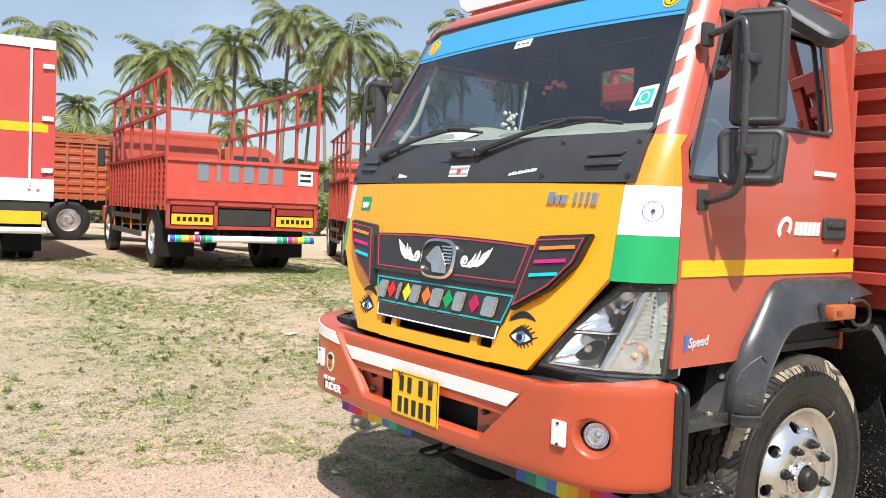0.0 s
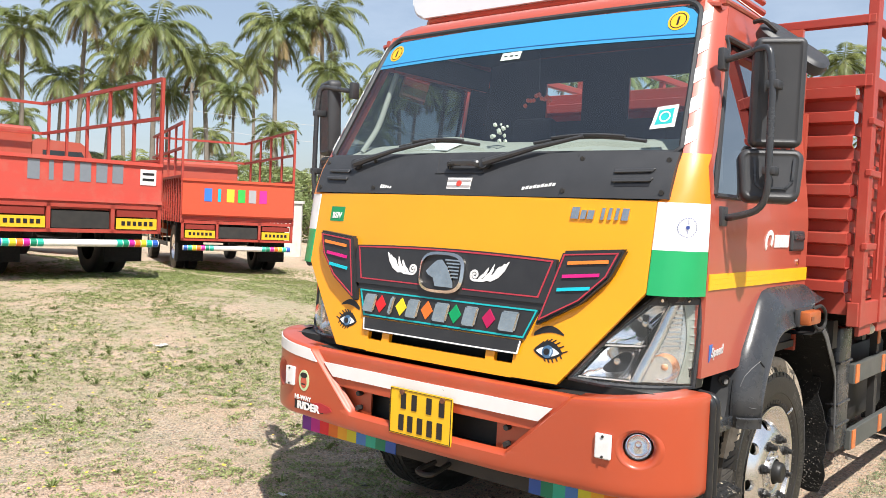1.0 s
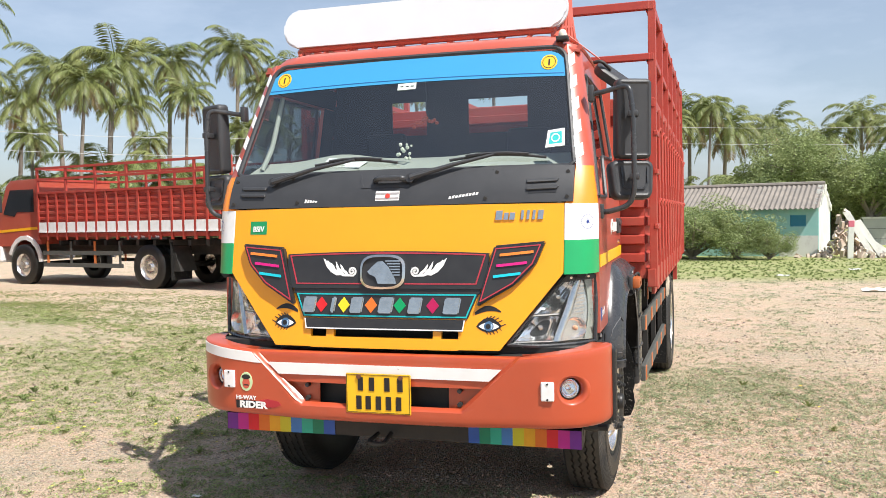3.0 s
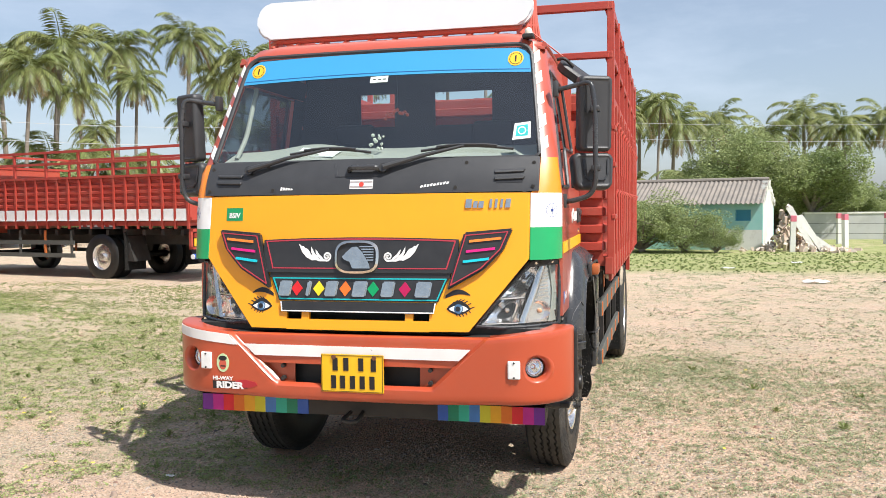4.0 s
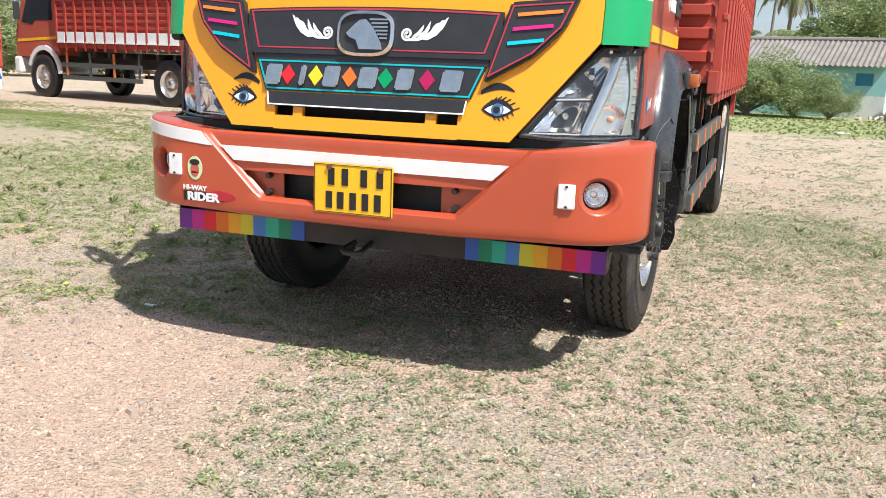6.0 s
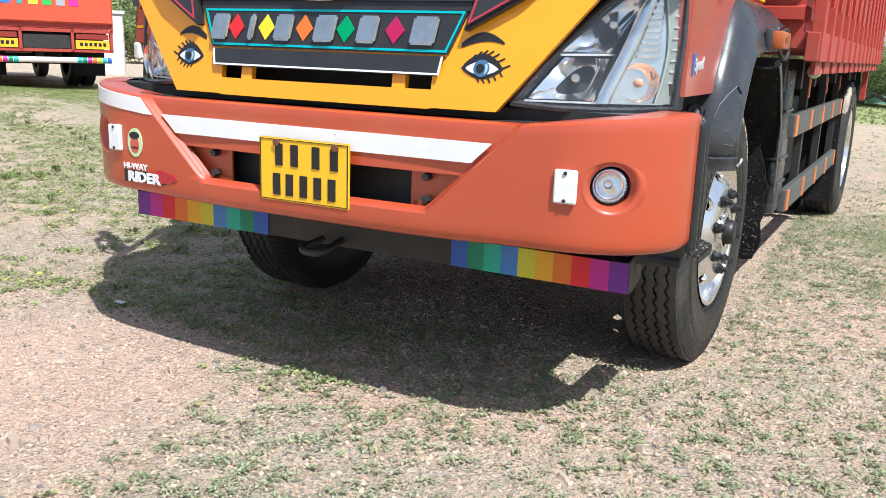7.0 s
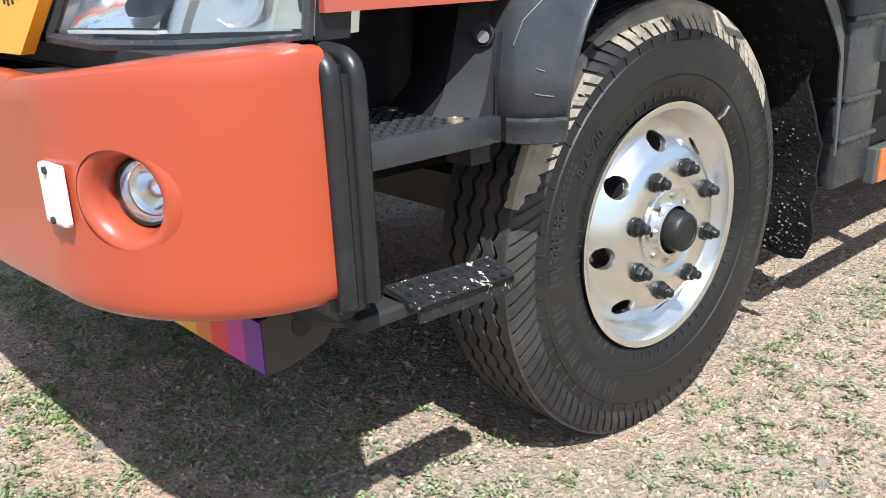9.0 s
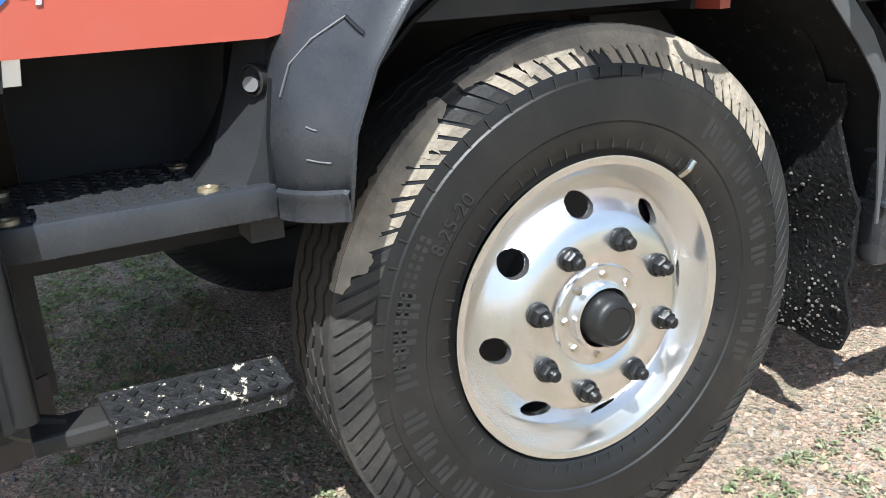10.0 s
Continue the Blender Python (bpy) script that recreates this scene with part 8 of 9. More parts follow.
# ---- other trucks, simpler ----
def make_rear_truck(name, label, length, tail, group="parked trucks", colours=None, cab=True, white_band=False, cage=True, body=CARGO, z0=1.05, z1=1.55, zt=2.90, axle=1.35):
    """A parked lorry; its tail faces -y at y = 0 and its nose is at +y."""
    r = root(name, label, "truck", group)
    W2 = 1.12
    part("floor", boxes((-W2, W2, 0.02, length, z0 - 0.08, z0)), body, r)
    for s in (-1, 1):
        bm = rib_wall(bmesh.new(), (s * (W2 - 0.03), 0.03), (s * (W2 - 0.03), length), z0, z1, 7, (s, 0), 0.025)
        part("side_wall", bm, body, r)
        n = int(length / 0.32)
        for k in range(n + 1):
            y = 0.03 + (length - 0.06) * k / n
            part("post", boxes((s * W2 - 0.022, s * W2 + 0.022, y - 0.025, y + 0.025, z0 - 0.14, zt if (cage and k % 3 == 0) else z1)), body, r)
        for za in ((z1 - 0.02, (z1 + zt) / 2, zt - 0.04) if cage else (z1 - 0.02,)):
            part("rail", boxes((s * W2 - 0.026, s * W2 + 0.026, 0.03, length, za, za + 0.05)), body, r)
        if white_band:
            for k in range(n):
                y = 0.03 + (length - 0.06) * (k + 0.5) / n
                part("white_panel", boxes((s * (W2 + 0.012) - 0.01, s * (W2 + 0.012) + 0.01, y - 0.125, y + 0.125, z0 + 0.03, z0 + 0.25)), WHITE, r)
                part("white_lip", boxes((s * (W2 + 0.020) - 0.02, s * (W2 + 0.020) + 0.02, y - 0.13, y + 0.13, z0 + 0.02, z0 + 0.05)), WHITE, r)
            for k in range(9):
                y = axle - 0.42 + 0.105 * k
                bm = bmesh.new()
                slab(bm, [(s * 1.10, y, z0 - 0.13), (s * 1.10, y + 0.10, z0 - 0.13), (s * 1.10, y + 0.14, z0 - 0.06), (s * 1.10, y + 0.04, z0 - 0.06)], (s * 0.02, 0, 0))
                part("fender_stripe", bm, body if k % 2 else WHITE, r)
            part("fender", boxes((s * 0.85 - 0.28, s * 0.85 + 0.25, axle - 0.62, axle + 0.62, z0 - 0.14, z0 - 0.10)), DARK, r)
            bm = bmesh.new()
            slab(bm, [(s * 1.06, axle - 0.60, z0 - 0.1), (s * 1.06, axle - 0.66, z0 - 0.1), (s * 1.06, axle - 0.92, 0.40), (s * 1.06, axle - 0.72, 0.40)], (-s * 0.45, 0, 0))
            part("fender_tail", bm, DARK, r)
    if cage:
        for za in ((z1 + zt) / 2, zt - 0.04):
            part("rail", boxes((-W2, W2, length - 0.05, length, za, za + 0.05)), body, r)
    part("front_wall", boxes((-W2, W2, length - 0.04, length, z0, z1)), body, r)
    gate = part("tailgate", boxes((-W2, W2, -0.02, 0.02, z0, z1 - 0.03), bevel=0.01), tail, r, "steel tailgate with plain painted blocks")
    for z in (z0 + 0.03, z1 - 0.08):
        part("gate_rail", boxes((-W2, W2, -0.05, -0.021, z, z + 0.05)), tail, gate)
    cols = colours or [plain("grey_blocks", (0.20, 0.22, 0.25))] * 6
    for k in range(6):
        x = -0.62 + 0.22 * k
        bm = boxes((x - (0.03 if k == 1 else 0.075), x + (0.03 if k == 1 else 0.075), -0.026, -0.021, z0 + 0.30, z0 + 0.56))
        part("painted_block", bm, cols[k], gate)
    if colours is None:
        wp = part("white_plate", boxes((0.80, 1.03, -0.030, -0.021, z0 + 0.30, z0 + 0.52)), WHITE, gate, "white plate with dark bars")
        for z in (z0 + 0.36, z0 + 0.44):
            part("bar", boxes((0.83, 1.00, -0.034, -0.0305, z, z + 0.035)), BLACKPAINT, wp)
    # tail frame: lamps, plates, bar
    for x0, x1, zz0, zz1 in ((-W2, W2, 1.00, 1.06), (-W2, W2, 0.66, 0.71), (-W2, -W2 + 0.05, 0.66, 1.06), (W2 - 0.05, W2, 0.66, 1.06), (-0.45, -0.40, 0.66, 1.06), (0.40, 0.45, 0.66, 1.06)):
        part("tail_frame", boxes((x0, x1, -0.03, 0.03, zz0, zz1)), body, r)
    for s in (-1, 1):
        part("tail_lamp", boxes((s * 0.76 - 0.28, s * 0.76 + 0.28, -0.04, 0.03, 0.89, 0.98)), plain("tail_lamp_red", (0.25, 0.03, 0.02)), r)
        pl = part("rear_plate", boxes((s * 0.76 - 0.29, s * 0.76 + 0.29, -0.045, -0.031, 0.72, 0.87)), plain("rear_plate_yellow", (0.80, 0.46, 0.02)), r, "yellow plate with dark bars")
        for k in range(6):
            part("bar", boxes((s * 0.76 - 0.22 + 0.08 * k, s * 0.76 - 0.17 + 0.08 * k, -0.049, -0.0455, 0.77, 0.83)), BLACKPAINT, pl)
    part("spare_carrier", boxes((-0.38, 0.38, -0.01, 0.04, 0.72, 0.95)), DARK, r)
    bm = bmesh.new()
    tube(bm, [(-1.08, -0.02, 0.52), (1.08, -0.02, 0.52)], 0.05, 12)
    barr = part("rear_bar", bm, WHITE, r, "round rear bar with rainbow ends", True)
    for s in (-1, 1):
        for k, m in enumerate(RAINBOW[::2] + RAINBOW[1:3]):
            bm = bmesh.new()
            tube(bm, [(s * (1.07 - 0.085 * k), -0.02, 0.52), (s * (0.995 - 0.085 * k), -0.02, 0.52)], 0.053, 12)
            part("rainbow_band", bm, m, barr)
    for s in (-1, 1):
        part("chassis_rail", boxes((s * 0.415 - 0.035, s * 0.415 + 0.035, 0.05, length + 1.6, 0.72, 0.95)), DARK, r)
    for k in range(int(length / 0.5)):
        part("crossmember", boxes((-W2 + 0.05, W2 - 0.05, 0.2 + 0.5 * k, 0.28 + 0.5 * k, 0.93, 1.04)), DARK, r)
    ax = [axle] + ([length + 0.67] if cab else [])
    for y in ax:
        for s in (-1, 1):
            far_wheel(r, s * 0.96, y, s)
            if y == axle:
                far_wheel(r, s * 0.70, y, s)
        bm = bmesh.new()
        tube(bm, [(-0.9, y, 0.47), (0.9, y, 0.47)], 0.06, 8)
        part("axle", bm, DARK, r)
    for s in (-1, 1):
        part("mud_flap", boxes((s * 0.85 - 0.28, s * 0.85 + 0.28, axle - 0.73, axle - 0.715, 0.22, 1.0)), FLAP, r)
        for z in (0.45, 0.72):
            part("side_guard", boxes((s * 1.08 - 0.012, s * 1.08 + 0.012, axle + 0.75, length - 0.1, z, z + 0.09)), GUARD, r)
        for k in range(4):
            y = axle + 0.85 + (length - axle - 1.1) * k / 3
            part("guard_upright", boxes((s * 1.07 - 0.01, s * 1.07 + 0.01, y - 0.03, y + 0.03, 0.45, 1.02)), ORANGE if k % 2 else GUARD, r)
    part("tank", boxes((0.5, 0.98, axle + 1.25, axle + 2.15, 0.48, 0.92), bevel=0.05), DARK, r)
    if cab:
        far_cab(r, length + 0.12, white_band)
    return r


FAR_TYRE = bmesh.new()
lathe(FAR_TYRE, [(-0.10, 0.27), (-0.115, 0.36), (-0.10, 0.45), (-0.08, 0.475), (0.08, 0.475), (0.10, 0.45), (0.115, 0.36), (0.10, 0.27)], 28)
FAR_RIM = bmesh.new()
lathe(FAR_RIM, [(0.09, 0.275), (0.095, 0.262), (0.05, 0.245), (0.055, 0.18), (0.06, 0.12), (0.05, 0.08), (0.10, 0.07), (0.105, 0.0)], 24)
FAR_MESH = {}


def far_wheel(parent, x, y, s):
    w = new("wheel")
    w.parent = parent
    w.matrix_world = pose(x, y, 0.475, 0, 0, 0 if s > 0 else 180)
    for name, bm, m in (("tyre", FAR_TYRE, RUBBER), ("rim", FAR_RIM, SILVER)):
        if name not in FAR_MESH:
            o = part(name, bm, m, None, smooth=True)
            FAR_MESH[name] = o.data
        else:
            o = new(name, FAR_MESH[name])
        o.parent = w
    return w


def far_cab(r, y0, white_low):
    """A cab with its nose at +y, its back at y0."""
    prof = [(0.0, 0.95), (0.0, 2.40), (0.10, 2.46), (1.05, 2.44), (1.22, 2.32), (1.52, 1.66), (1.60, 1.45), (1.62, 0.90), (0.98, 0.90), (0.90, 1.08), (0.62, 1.16), (0.30, 1.10), (0.18, 0.95)]
    bm = bmesh.new()
    slab(bm, [(-0.97, y0 + y, z) for y, z in prof], (1.94, 0, 0))
    cab = part("cab", bm, RED, r, "orange-red lorry cab")
    for s in (-1, 1):
        bm = bmesh.new()
        slab(bm, [(s * 0.972, y0 + y, z) for y, z in ((0.22, 1.70), (0.22, 2.22), (1.08, 2.22), (1.36, 1.66), (0.95, 1.60), (0.85, 1.70))], (s * 0.006, 0, 0))
        part("cab_window", bm, plain("dark_cab_glass", (0.03, 0.035, 0.04), 0.1), cab)
        bm = bmesh.new()
        slab(bm, [(s * 0.972, y0 + 0.05, 1.30), (s * 0.972, y0 + 1.55, 1.22), (s * 0.972, y0 + 1.55, 1.28), (s * 0.972, y0 + 0.05, 1.36)], (s * 0.005, 0, 0))
        part("cab_stripe", bm, STRIPE, cab)
        bm = bmesh.new()
        arc = [(y0 + 0.55 + 0.62 * math.cos(radians(a)), 0.50 + 0.66 * math.sin(radians(a))) for a in lin(20, 175, 9)]
        arc2 = [(y0 + 0.55 + 0.52 * math.cos(radians(a)), 0.50 + 0.56 * math.sin(radians(a))) for a in lin(175, 20, 9)]
        slab(bm, [(s * 0.975, y, z) for y, z in arc + arc2], (s * 0.05, 0, 0))
        part("wheel_arch", bm, WHITE if white_low else PLASTIC, cab)
        bm = boxes((s * 1.10 - 0.07, s * 1.10 + 0.07, y0 + 1.30, y0 + 1.36, 1.70, 2.10), bevel=0.02)
        part("cab_mirror", bm, MATTE, cab)
    part("cab_bumper", boxes((-1.02, 1.02, y0 + 1.45, y0 + 1.68, 0.52, 0.90), bevel=0.05), WHITE if white_low else BUMPER, cab)
    bm = bmesh.new()
    slab(bm, [(-0.85, y0 + 1.235, 2.30), (0.85, y0 + 1.235, 2.30), (0.88, y0 + 1.525, 1.68), (-0.88, y0 + 1.525, 1.68)], (0, 0.01, 0.005))
    part("cab_windscreen", bm, plain("dark_windscreen", (0.03, 0.035, 0.04), 0.1), cab)


def place(thing, x, y, turn):
    thing.matrix_basis = pose(x, y, ground_z(x, y), 0, 0, turn)
    return thing


SIGN = [plain("sign_" + n, c) for n, c in (("blue", (0.05, 0.20, 0.65)), ("cyan", (0.02, 0.45, 0.55)), ("yellow", (0.70, 0.60, 0.05)), ("green", (0.05, 0.50, 0.08)), ("grey", (0.4, 0.4, 0.42)), ("pink", (0.75, 0.03, 0.30)))]
TAIL_A = material("faded_red_tailgate", (0.55, 0.07, 0.05), 0.5, second=(0.48, 0.08, 0.06), scale=3, dirt=DUST, dirt_amount=0.3)
truck_a = place(make_rear_truck("parked_truck", "red parked lorry with grey blocks on its tailgate", 5.2, TAIL_A, z1=1.70), -8.9, 3.28, 82)
truck_b = place(make_rear_truck("parked_truck", "red parked lorry with bright coloured blocks on its tailgate", 4.6, plain("orange_red_tailgate", (0.62, 0.09, 0.04)), colours=SIGN, z0=1.15, z1=1.92, zt=3.0), -11.85, 8.15, 65)
truck_c = place(make_rear_truck("parked_truck", "red parked lorry with white lower side panels", 5.91, CARGO, white_band=True, z0=1.20, z1=2.11, zt=2.68, axle=2.44), -6.88, 11.89, 77.5)
BROWN = material("orange_brown_paint", (0.42, 0.09, 0.03), 0.6, second=(0.34, 0.08, 0.03), scale=3, dirt=DUST, dirt_amount=0.3)
truck_e = place(make_rear_truck("parked_truck", "orange-brown parked lorry beside the red one", 4.8, BROWN, body=BROWN, z0=1.05, z1=2.3, zt=2.5), -19.7, 2.1, -14)


def make_box_truck():
    """A red container lorry with white edges, tail at y = 0 facing -y."""
    r = root("container_truck", "red container lorry with white edges and rear doors", "truck", "parked trucks")
    PANEL = material("container_red", (0.50, 0.07, 0.06), 0.45, second=(0.44, 0.07, 0.06), scale=2, dirt=DUST, dirt_amount=0.15)
    part("container", boxes((-1.18, 1.18, 0.0, 5.6, 0.98, 3.40), bevel=0.02), PANEL, r)
    for s in (-1, 1):
        d = part("rear_door", boxes((s * 0.57 - 0.56, s * 0.57 + 0.56, -0.03, -0.002, 1.30, 3.30), bevel=0.01), PANEL, r)
        part("yellow_band", boxes((s * 0.57 - 0.55, s * 0.57 + 0.55, -0.034, -0.031, 2.02, 2.16)), STRIPE, d)
        bm = bmesh.new()
        for x in (0.22, 0.86):
            tube(bm, [(s * x, -0.06, 1.2), (s * x, -0.06, 3.3)], 0.02, 8)
        part("door_bars", bm, WHITE, d)
        part("corner_post", boxes((s * 1.16 - 0.05, s * 1.16 + 0.05, -0.04, 0.06, 0.98, 3.42)), PANEL, r)
        for z in (1.4, 2.2, 3.0):
            part("hinge", boxes((s * 1.10 - 0.08, s * 1.10 + 0.08, -0.07, -0.04, z, z + 0.07)), WHITE, d)
        part("rear_plate", boxes((s * 0.75 - 0.28, s * 0.75 + 0.28, -0.04, -0.02, 0.60, 0.80)), plain("box_plate_yellow", (0.80, 0.46, 0.02)), r)
        for k in range(2):
            lm = bmesh.new()
            tube(lm, [(s * (0.98 - 0.12 * k), -0.045, 1.12), (s * (0.98 - 0.12 * k), -0.06, 1.12)], 0.03, 10)
            part("lamp", lm, (AMBER, plain("box_lamp_red", (0.5, 0.03, 0.02)))[k], r)
        far_wheel(r, s * 0.96, 1.2, s)
        far_wheel(r, s * 0.70, 1.2, s)
        part("mud_flap", boxes((s * 0.83 - 0.28, s * 0.83 + 0.28, 0.50, 0.515, 0.15, 0.98)), FLAP, r)
    part("white_edge", boxes((-1.20, 1.20, -0.05, 0.05, 3.30, 3.44)), WHITE, r)
    part("white_edge", boxes((-1.20, 1.20, -0.06, 0.05, 0.96, 1.30)), WHITE, r)
    part("tail_beam", boxes((-1.15, 1.15, -0.04, 0.10, 0.80, 0.95)), DARK, r)
    bm = bmesh.new()
    tube(bm, [(-1.1, -0.03, 0.50), (1.1, -0.03, 0.50)], 0.05, 10)
    part("rear_bar", bm, WHITE, r)
    part("chassis", boxes((-0.45, 0.45, 0.1, 6.4, 0.70, 0.97)), DARK, r)
    for s in (-1, 1):
        far_wheel(r, s * 0.96, 6.2, s)
    far_cab(r, 5.7, False)
    return r


truck_d = place(make_box_truck(), -11.6, 0.05, 85)


# ---- trees behind and undergrowth ----
def stand(thing, b, d, turn=0, size=1.0):
    x, y = bearing(b, d)
    thing.matrix_basis = Matrix.LocRotScale((x, y, ground_z(x, y)), Euler((0, 0, radians(turn))), (size, size, size))


stand(TREE, -5.6, 44, 0, 1.22)
stand(TREE2, -10.4, 45, 40, 1.4)
for b, d, i, sz, tu in ((-3.2, 49, 1, 0.9, 80), (-8.3, 52, 0, 0.9, 150), (-12.8, 50, 1, 0.9, 10), (-16, 54, 0, 0.8, 200), (-20, 52, 1, 1.0, 60), (-25, 50, 0, 0.9, 99), (-31, 52, 1, 1.0, 5)):
    c = copy_thing((TREE, TREE2)[i], Matrix.Identity(4))
    stand(c, b, d, tu, sz)
stand(UNDER, 90, 34)
rnd = random.Random(77)
for k in range(46):
    b = 86 - 2.55 * k + rnd.uniform(-0.8, 0.8)
    c = copy_thing(UNDER, Matrix.Identity(4))
    stand(c, b, (40 if b > 12 else 52) + rnd.uniform(-4, 8), rnd.uniform(0, 360), rnd.uniform(0.8, 1.3))
LOW = make_palm(9, 3.2)
stand(LOW, 97, 50)
for k in range(62):
    b = 86 - 1.45 * k + rnd.uniform(-0.8, 0.8)
    c = copy_thing(LOW if k % 2 else PALMS[(k // 2) % 4], Matrix.Identity(4))
    stand(c, b, rnd.uniform(44, 66), rnd.uniform(0, 360), rnd.uniform(0.8, 1.25) if k % 2 else rnd.uniform(0.55, 0.8))
stand(SHRUB, 0.2, 31.4, 0, 1.15)
for b, d, sz, tu in ((-2.6, 31.5, 0.95, 70), (1.8, 33, 1.1, 150), (-4.6, 31.2, 0.55, 200)):
    c = copy_thing(SHRUB, Matrix.Identity(4))
    stand(c, b, d, tu, sz)

# ---- hut with a corrugated roof ----
hut = root("hut", "small turquoise hut with a grey corrugated sheet roof", "hut", at=pose(5.75, 29.9, ground_z(5.75, 29.9), 0, 0, -14))
TURQ = material("turquoise_limewash", (0.26, 0.50, 0.47), 0.9, second=(0.36, 0.56, 0.52), scale=1.2, dirt=(0.55, 0.55, 0.50), dirt_amount=0.5, dirt_scale=1.5, bump=0.1, bump_scale=12)
LIME = material("white_limewash", (0.68, 0.68, 0.64), 0.9, second=(0.55, 0.54, 0.50), scale=1.5, dirt=(0.35, 0.30, 0.26), dirt_amount=0.4, bump=0.15, bump_scale=10)
SHEET = material("weathered_roof_sheet", (0.20, 0.18, 0.16), 0.9, second=(0.30, 0.26, 0.22), scale=1.5, dirt=(0.10, 0.09, 0.08), dirt_amount=0.5)
# front wall with its window opening
wl = part("wall", boxes((-6.5, -0.98, 0, 0.22, -0.3, 1.80), (-0.42, 0.0, 0, 0.22, -0.3, 1.80), (-0.98, -0.42, 0, 0.22, -0.3, 1.12), (-0.98, -0.42, 0, 0.22, 1.55, 1.80)), TURQ, hut)
part("white_patch", boxes((-1.35, -0.002, -0.012, -0.004, -0.3, 0.78)), LIME, wl)
wd = new("window")
wd.parent = hut
part("window_frame", boxes((-1.0, -0.96, 0.02, 0.10, 1.10, 1.57), (-0.44, -0.40, 0.02, 0.10, 1.10, 1.57), (-0.96, -0.44, 0.02, 0.10, 1.52, 1.57), (-0.96, -0.44, 0.02, 0.10, 1.10, 1.15)), plain("blue_frame", (0.05, 0.25, 0.35)), wd)
part("shutter", boxes((-0.955, -0.445, 0.05, 0.08, 1.15, 1.52)), plain("blue_shutter", (0.03, 0.20, 0.30)), wd)
part("wall", boxes((-6.5, 0.0, 3.6, 3.8, -0.3, 1.80)), TURQ, hut)
for x in (-6.5, -0.22):
    bm = bmesh.new()
    slab(bm, [(x, 0.22, -0.3), (x, 3.6, -0.3), (x, 3.6, 1.8), (x, 1.9, 2.66), (x, 0.22, 1.8)], (0.22, 0, 0))
    part("gable_wall", bm, LIME, hut)
bm = bmesh.new()
rnd = random.Random(41)
for k in range(26):
    u = k / 25
    z = 1.80 + 0.86 * (1 - abs(2 * u - 1)) + rnd.uniform(-0.02, 0.08)
    y = 0.1 + 3.6 * u
    box(bm, -0.20, 0.03 + rnd.uniform(-0.03, 0.05), y - 0.08, y + 0.08, z - 0.16, z + rnd.uniform(0.0, 0.06))
part("broken_gable_edge", bm, LIME, hut, "crumbling whitewashed gable edge")
for s in (-1, 1):
    bm = bmesh.new()
    rows = []
    n = 150
    for v in lin(0, 1, 3):
        rows.append([(-6.7 + 6.72 * k / n, 1.9 + s * 2.15 * v, 2.72 - 0.94 * v + 0.032 * math.sin(k * math.pi / 2.0)) for k in range(n + 1)])
    grid(bm, rows, (0, 0, -0.012))
    part("roof_sheet", bm, SHEET, hut)
bm = bmesh.new()
tube(bm, [(-6.7, 1.9, 2.74), (0.02, 1.9, 2.74)], 0.09, 8)
part("ridge", bm, SHEET, hut)

# ---- rubble, fence posts, wires, litter ----
BRICK = material("broken_brick", (0.46, 0.33, 0.25), 0.95, second=(0.62, 0.56, 0.48), scale=2, amount=0.9, per_piece=0.4, bump=0.2, bump_scale=30)
heap = root("rubble_heap", "heap of broken brick and plaster beside the hut", "rubble", at=pose(7.0, 29.4, ground_z(7.0, 29.4)))
rnd = random.Random(3)
bm = bmesh.new()
for k in range(260):
    t = rnd.random()
    x, y = rnd.gauss(0.1, 0.75), rnd.gauss(0, 0.45)
    z = max(0.02, (1.75 * math.exp(-((x + 0.45) / 0.45) ** 2) + 0.25 * math.exp(-(x / 1.1) ** 2)) * rnd.random() * math.exp(-(y / 0.6) ** 2))
    s = rnd.uniform(0.07, 0.2)
    bmesh.ops.create_cube(bm, size=s, matrix=Matrix.Translation((x, y, z)) @ Euler((rnd.random() * 3, rnd.random() * 3, rnd.random() * 3)).to_matrix().to_4x4() @ Matrix.Diagonal((1.4, 0.8, 0.6, 1)))
tagged(part("bricks", bm, BRICK, heap), kind="stuff")
bm = bmesh.new()
for x0, z0, x1, z1 in ((-0.55, 1.6, 0.3, 0.0), (-0.2, 1.3, 0.6, 0.0), (-0.35, 1.0, 0.95, 0.05)):
    slab(bm, [(x0, -0.3, z0), (x0 + 0.22, -0.3, z0 + 0.05), (x1 + 0.22, -0.5, z1), (x1, -0.5, z1)], (0, 0.08, 0))
part("plaster_slab", bm, LIME, heap)
bm = bmesh.new()
box(bm, -0.09, 0.09, -0.09, 0.09, -0.3, 1.28)
post0 = root("fence_post", "white painted fence post with a pink top", "fence post", "fence posts")
part("shaft", bm, LIME, post0)
part("pink_top", boxes((-0.095, 0.095, -0.095, 0.095, 1.10, 1.32), bevel=0.01), plain("pink_paint", (0.62, 0.16, 0.22)), post0)
for k, (x, y, sz) in enumerate(((6.6, 28.6, 1.0), (9.6, 35.5, 1.0), (9.1, 32.0, 1.0), (11.5, 35.6, 1.0), (11.2, 28.9, 1.0), (14.5, 31.5, 1.0), (18.0, 32.5, 1.0), (22.0, 33.5, 1.0))):
    p = post0 if k == 0 else copy_thing(post0, Matrix.Identity(4))
    p.matrix_basis = pose(x, y, ground_z(x, y), 2 * math.sin(k * 3), 1.5 * math.cos(k * 2), 14 * k)
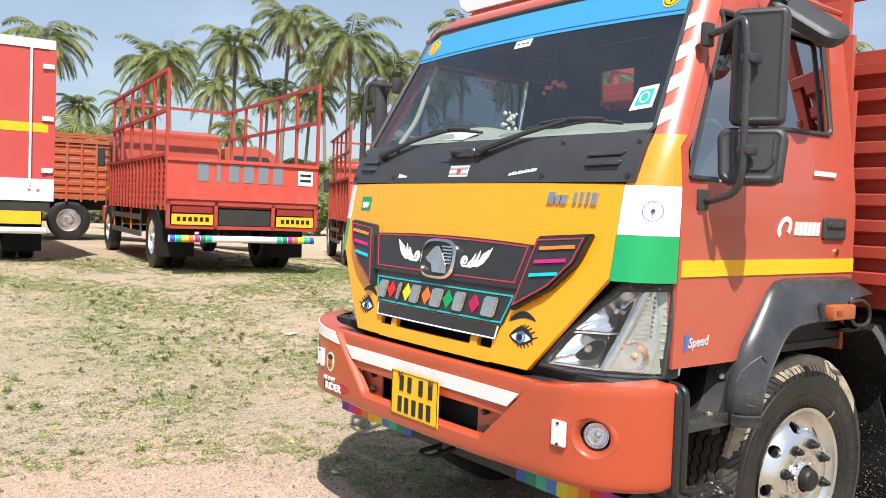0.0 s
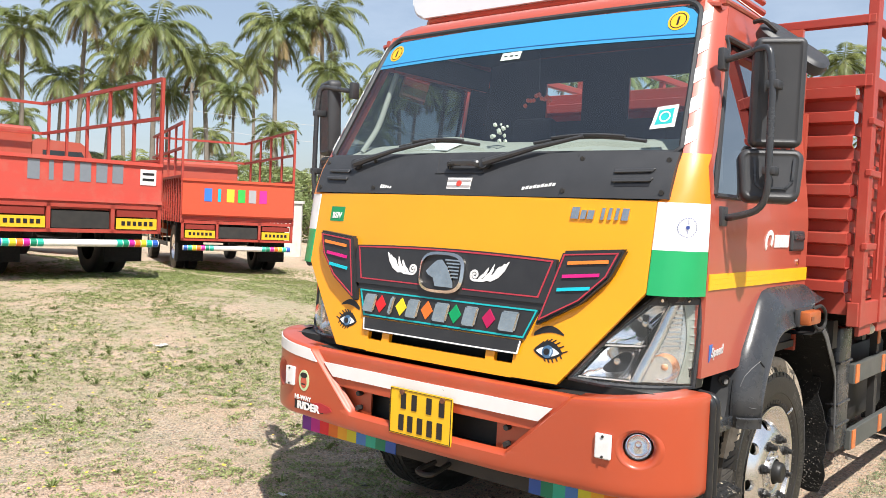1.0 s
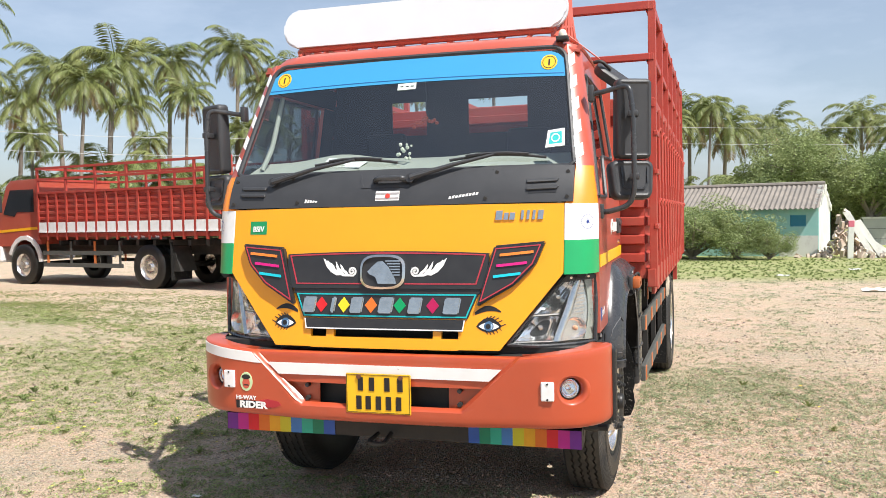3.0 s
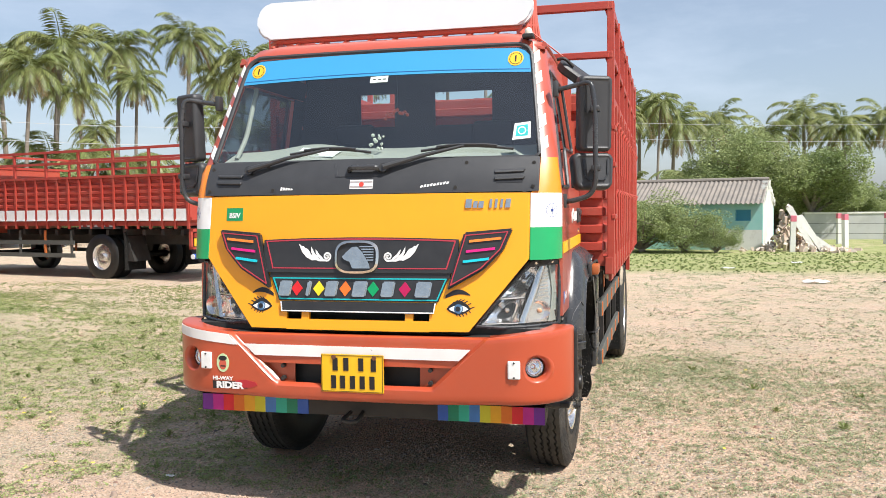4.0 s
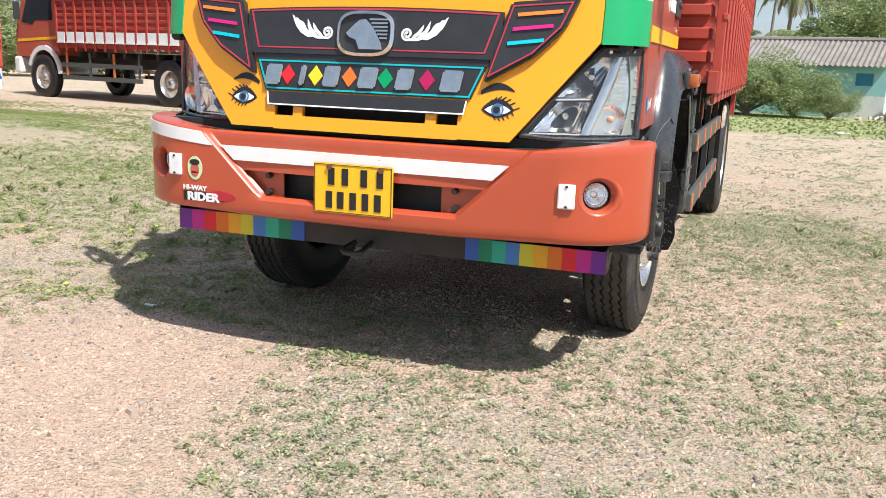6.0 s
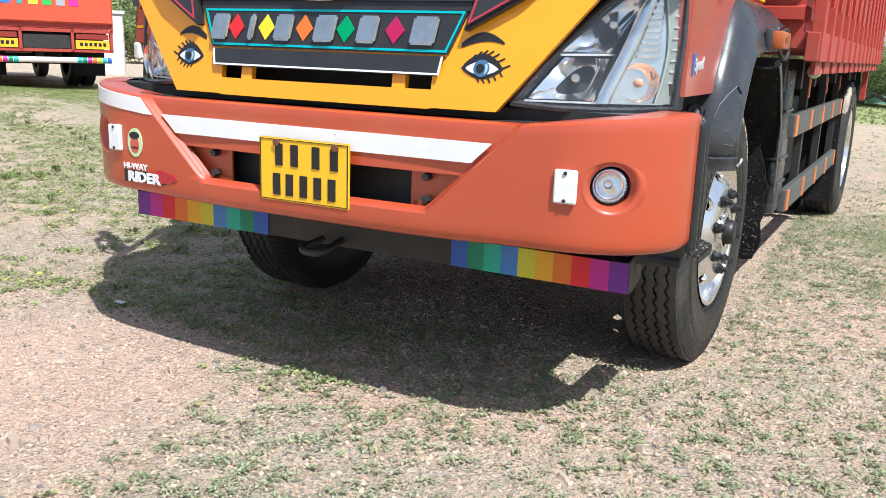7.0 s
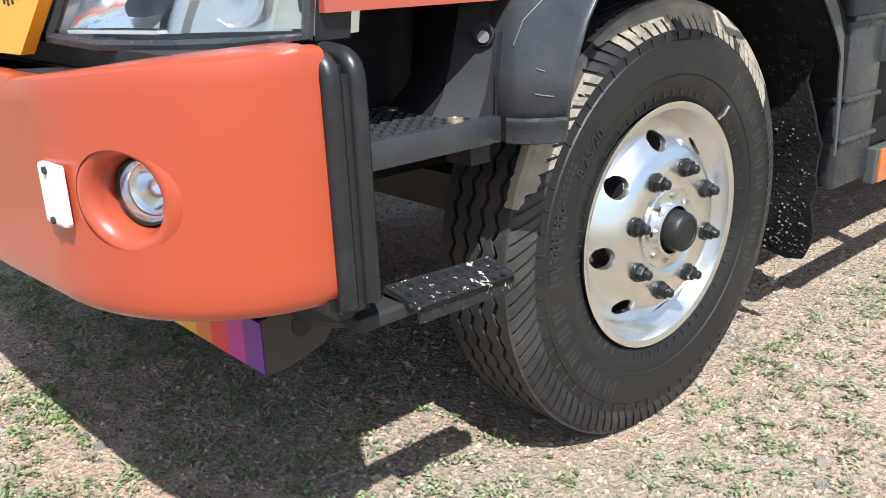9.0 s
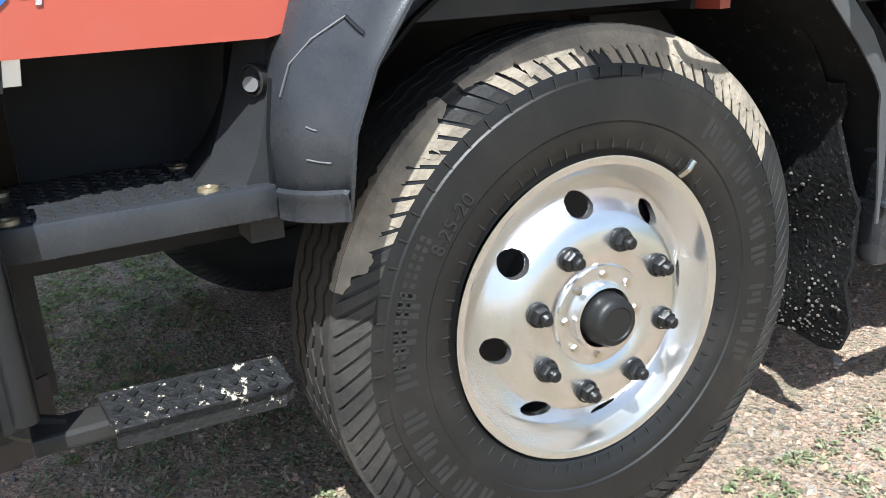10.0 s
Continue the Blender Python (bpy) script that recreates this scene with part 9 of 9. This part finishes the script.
for z, y in ((0.55, 33.0), (0.95, 33.0)):
    bm = bmesh.new()
    tube(bm, [(7.0, y, z - 0.25), (14.5, y - 1.0, z - 0.27), (26, y, z - 0.25)], 0.008, 4)
    tagged(part("fence_wire", bm, DARK), "thin dark fence wire between the posts", "wire")
pole0 = root("utility_pole", "grey concrete utility pole", "pole", "utility poles")
bm = bmesh.new()
tube(bm, [(0, 0, -0.3), (0, 0, 7.4)], [0.14, 0.09], 10)
part("shaft", bm, BARK, pole0)
part("crossarm", boxes((-0.6, 0.6, -0.05, 0.05, 6.9, 7.0)), DARK, pole0)
P1, P2, P3 = (-34.0, 22.0), (-6.5, 39.0), (33.0, 43.0)
for k, p in enumerate((P1, P2, P3)):
    o = pole0 if k == 0 else copy_thing(pole0, Matrix.Identity(4))
    o.matrix_basis = pose(p[0], p[1], ground_z(*p), 0, 0, 20 * k)
WIRE = plain("aluminium_wire", (0.55, 0.55, 0.55), 0.4)
for dz in (6.2, 5.4):
    for a, b in ((P1, P2), (P2, P3)):
        bm = bmesh.new()
        tube(bm, [(a[0] + (b[0] - a[0]) * t, a[1] + (b[1] - a[1]) * t, dz - 4.0 * t * (1 - t) * 0.9) for t in lin(0, 1, 12)], 0.012, 4)
        tagged(part("overhead_wire", bm, WIRE), "thin grey overhead wire between poles", "wire", "overhead wires")
wall = root("compound_wall", "low cream plastered wall behind the parked trucks", "wall", at=pose(-17.0, 13.8, ground_z(-17.0, 13.8), 0, 0, 42))
part("wall_body", boxes((-0.45, 0.45, -0.12, 0.12, -0.3, 1.55)), LIME, wall)
part("coping", boxes((-0.5, 0.5, -0.16, 0.16, 1.55, 1.63)), LIME, wall)
grey_wall = root("compound_wall", "long low grey wall behind the fence posts", "wall", at=pose(18.0, 41.0, ground_z(18.0, 41.0), 0, 0, 4))
part("wall_body", boxes((-9.0, 20.0, -0.12, 0.12, -0.3, 1.25)), material("grey_plaster", (0.40, 0.41, 0.40), 0.9, second=(0.50, 0.50, 0.47), scale=0.8, dirt=(0.25, 0.25, 0.22), dirt_amount=0.4, dirt_scale=1.2), grey_wall)
part("coping", boxes((-9.05, 20.05, -0.16, 0.16, 1.25, 1.33)), LIME, grey_wall)
rnd = random.Random(8)
PAPER = plain("litter_white", (0.75, 0.75, 0.72), 0.8)
for k, (x, y, w) in enumerate(((4.6, 13.6, 0.45), (6.0, 13.9, 0.35), (6.9, 13.8, 0.25), (3.4, 18.0, 0.3), (7.5, 19.0, 0.3), (9.0, 17.5, 0.25), (5.5, 21.0, 0.3), (-1.22, 0.36, 0.05), (2.3, -0.05, 0.04), (-4.9, 2.0, 0.12))):
    bm = bmesh.new()
    n = 6
    grid(bm, [[(w * (i / n - 0.5) + rnd.uniform(-1, 1) * w * 0.06, w * 0.6 * (j / n - 0.5) + rnd.uniform(-1, 1) * w * 0.06, 0.01 + rnd.random() * w * 0.14) for i in range(n + 1)] for j in range(n + 1)], (0, 0, 0.002))
    tagged(part("litter", bm, PAPER, at=pose(x, y, ground_z(x, y), 0, 0, 50 * k)), "crumpled white scrap lying on the ground", "litter", "litter")
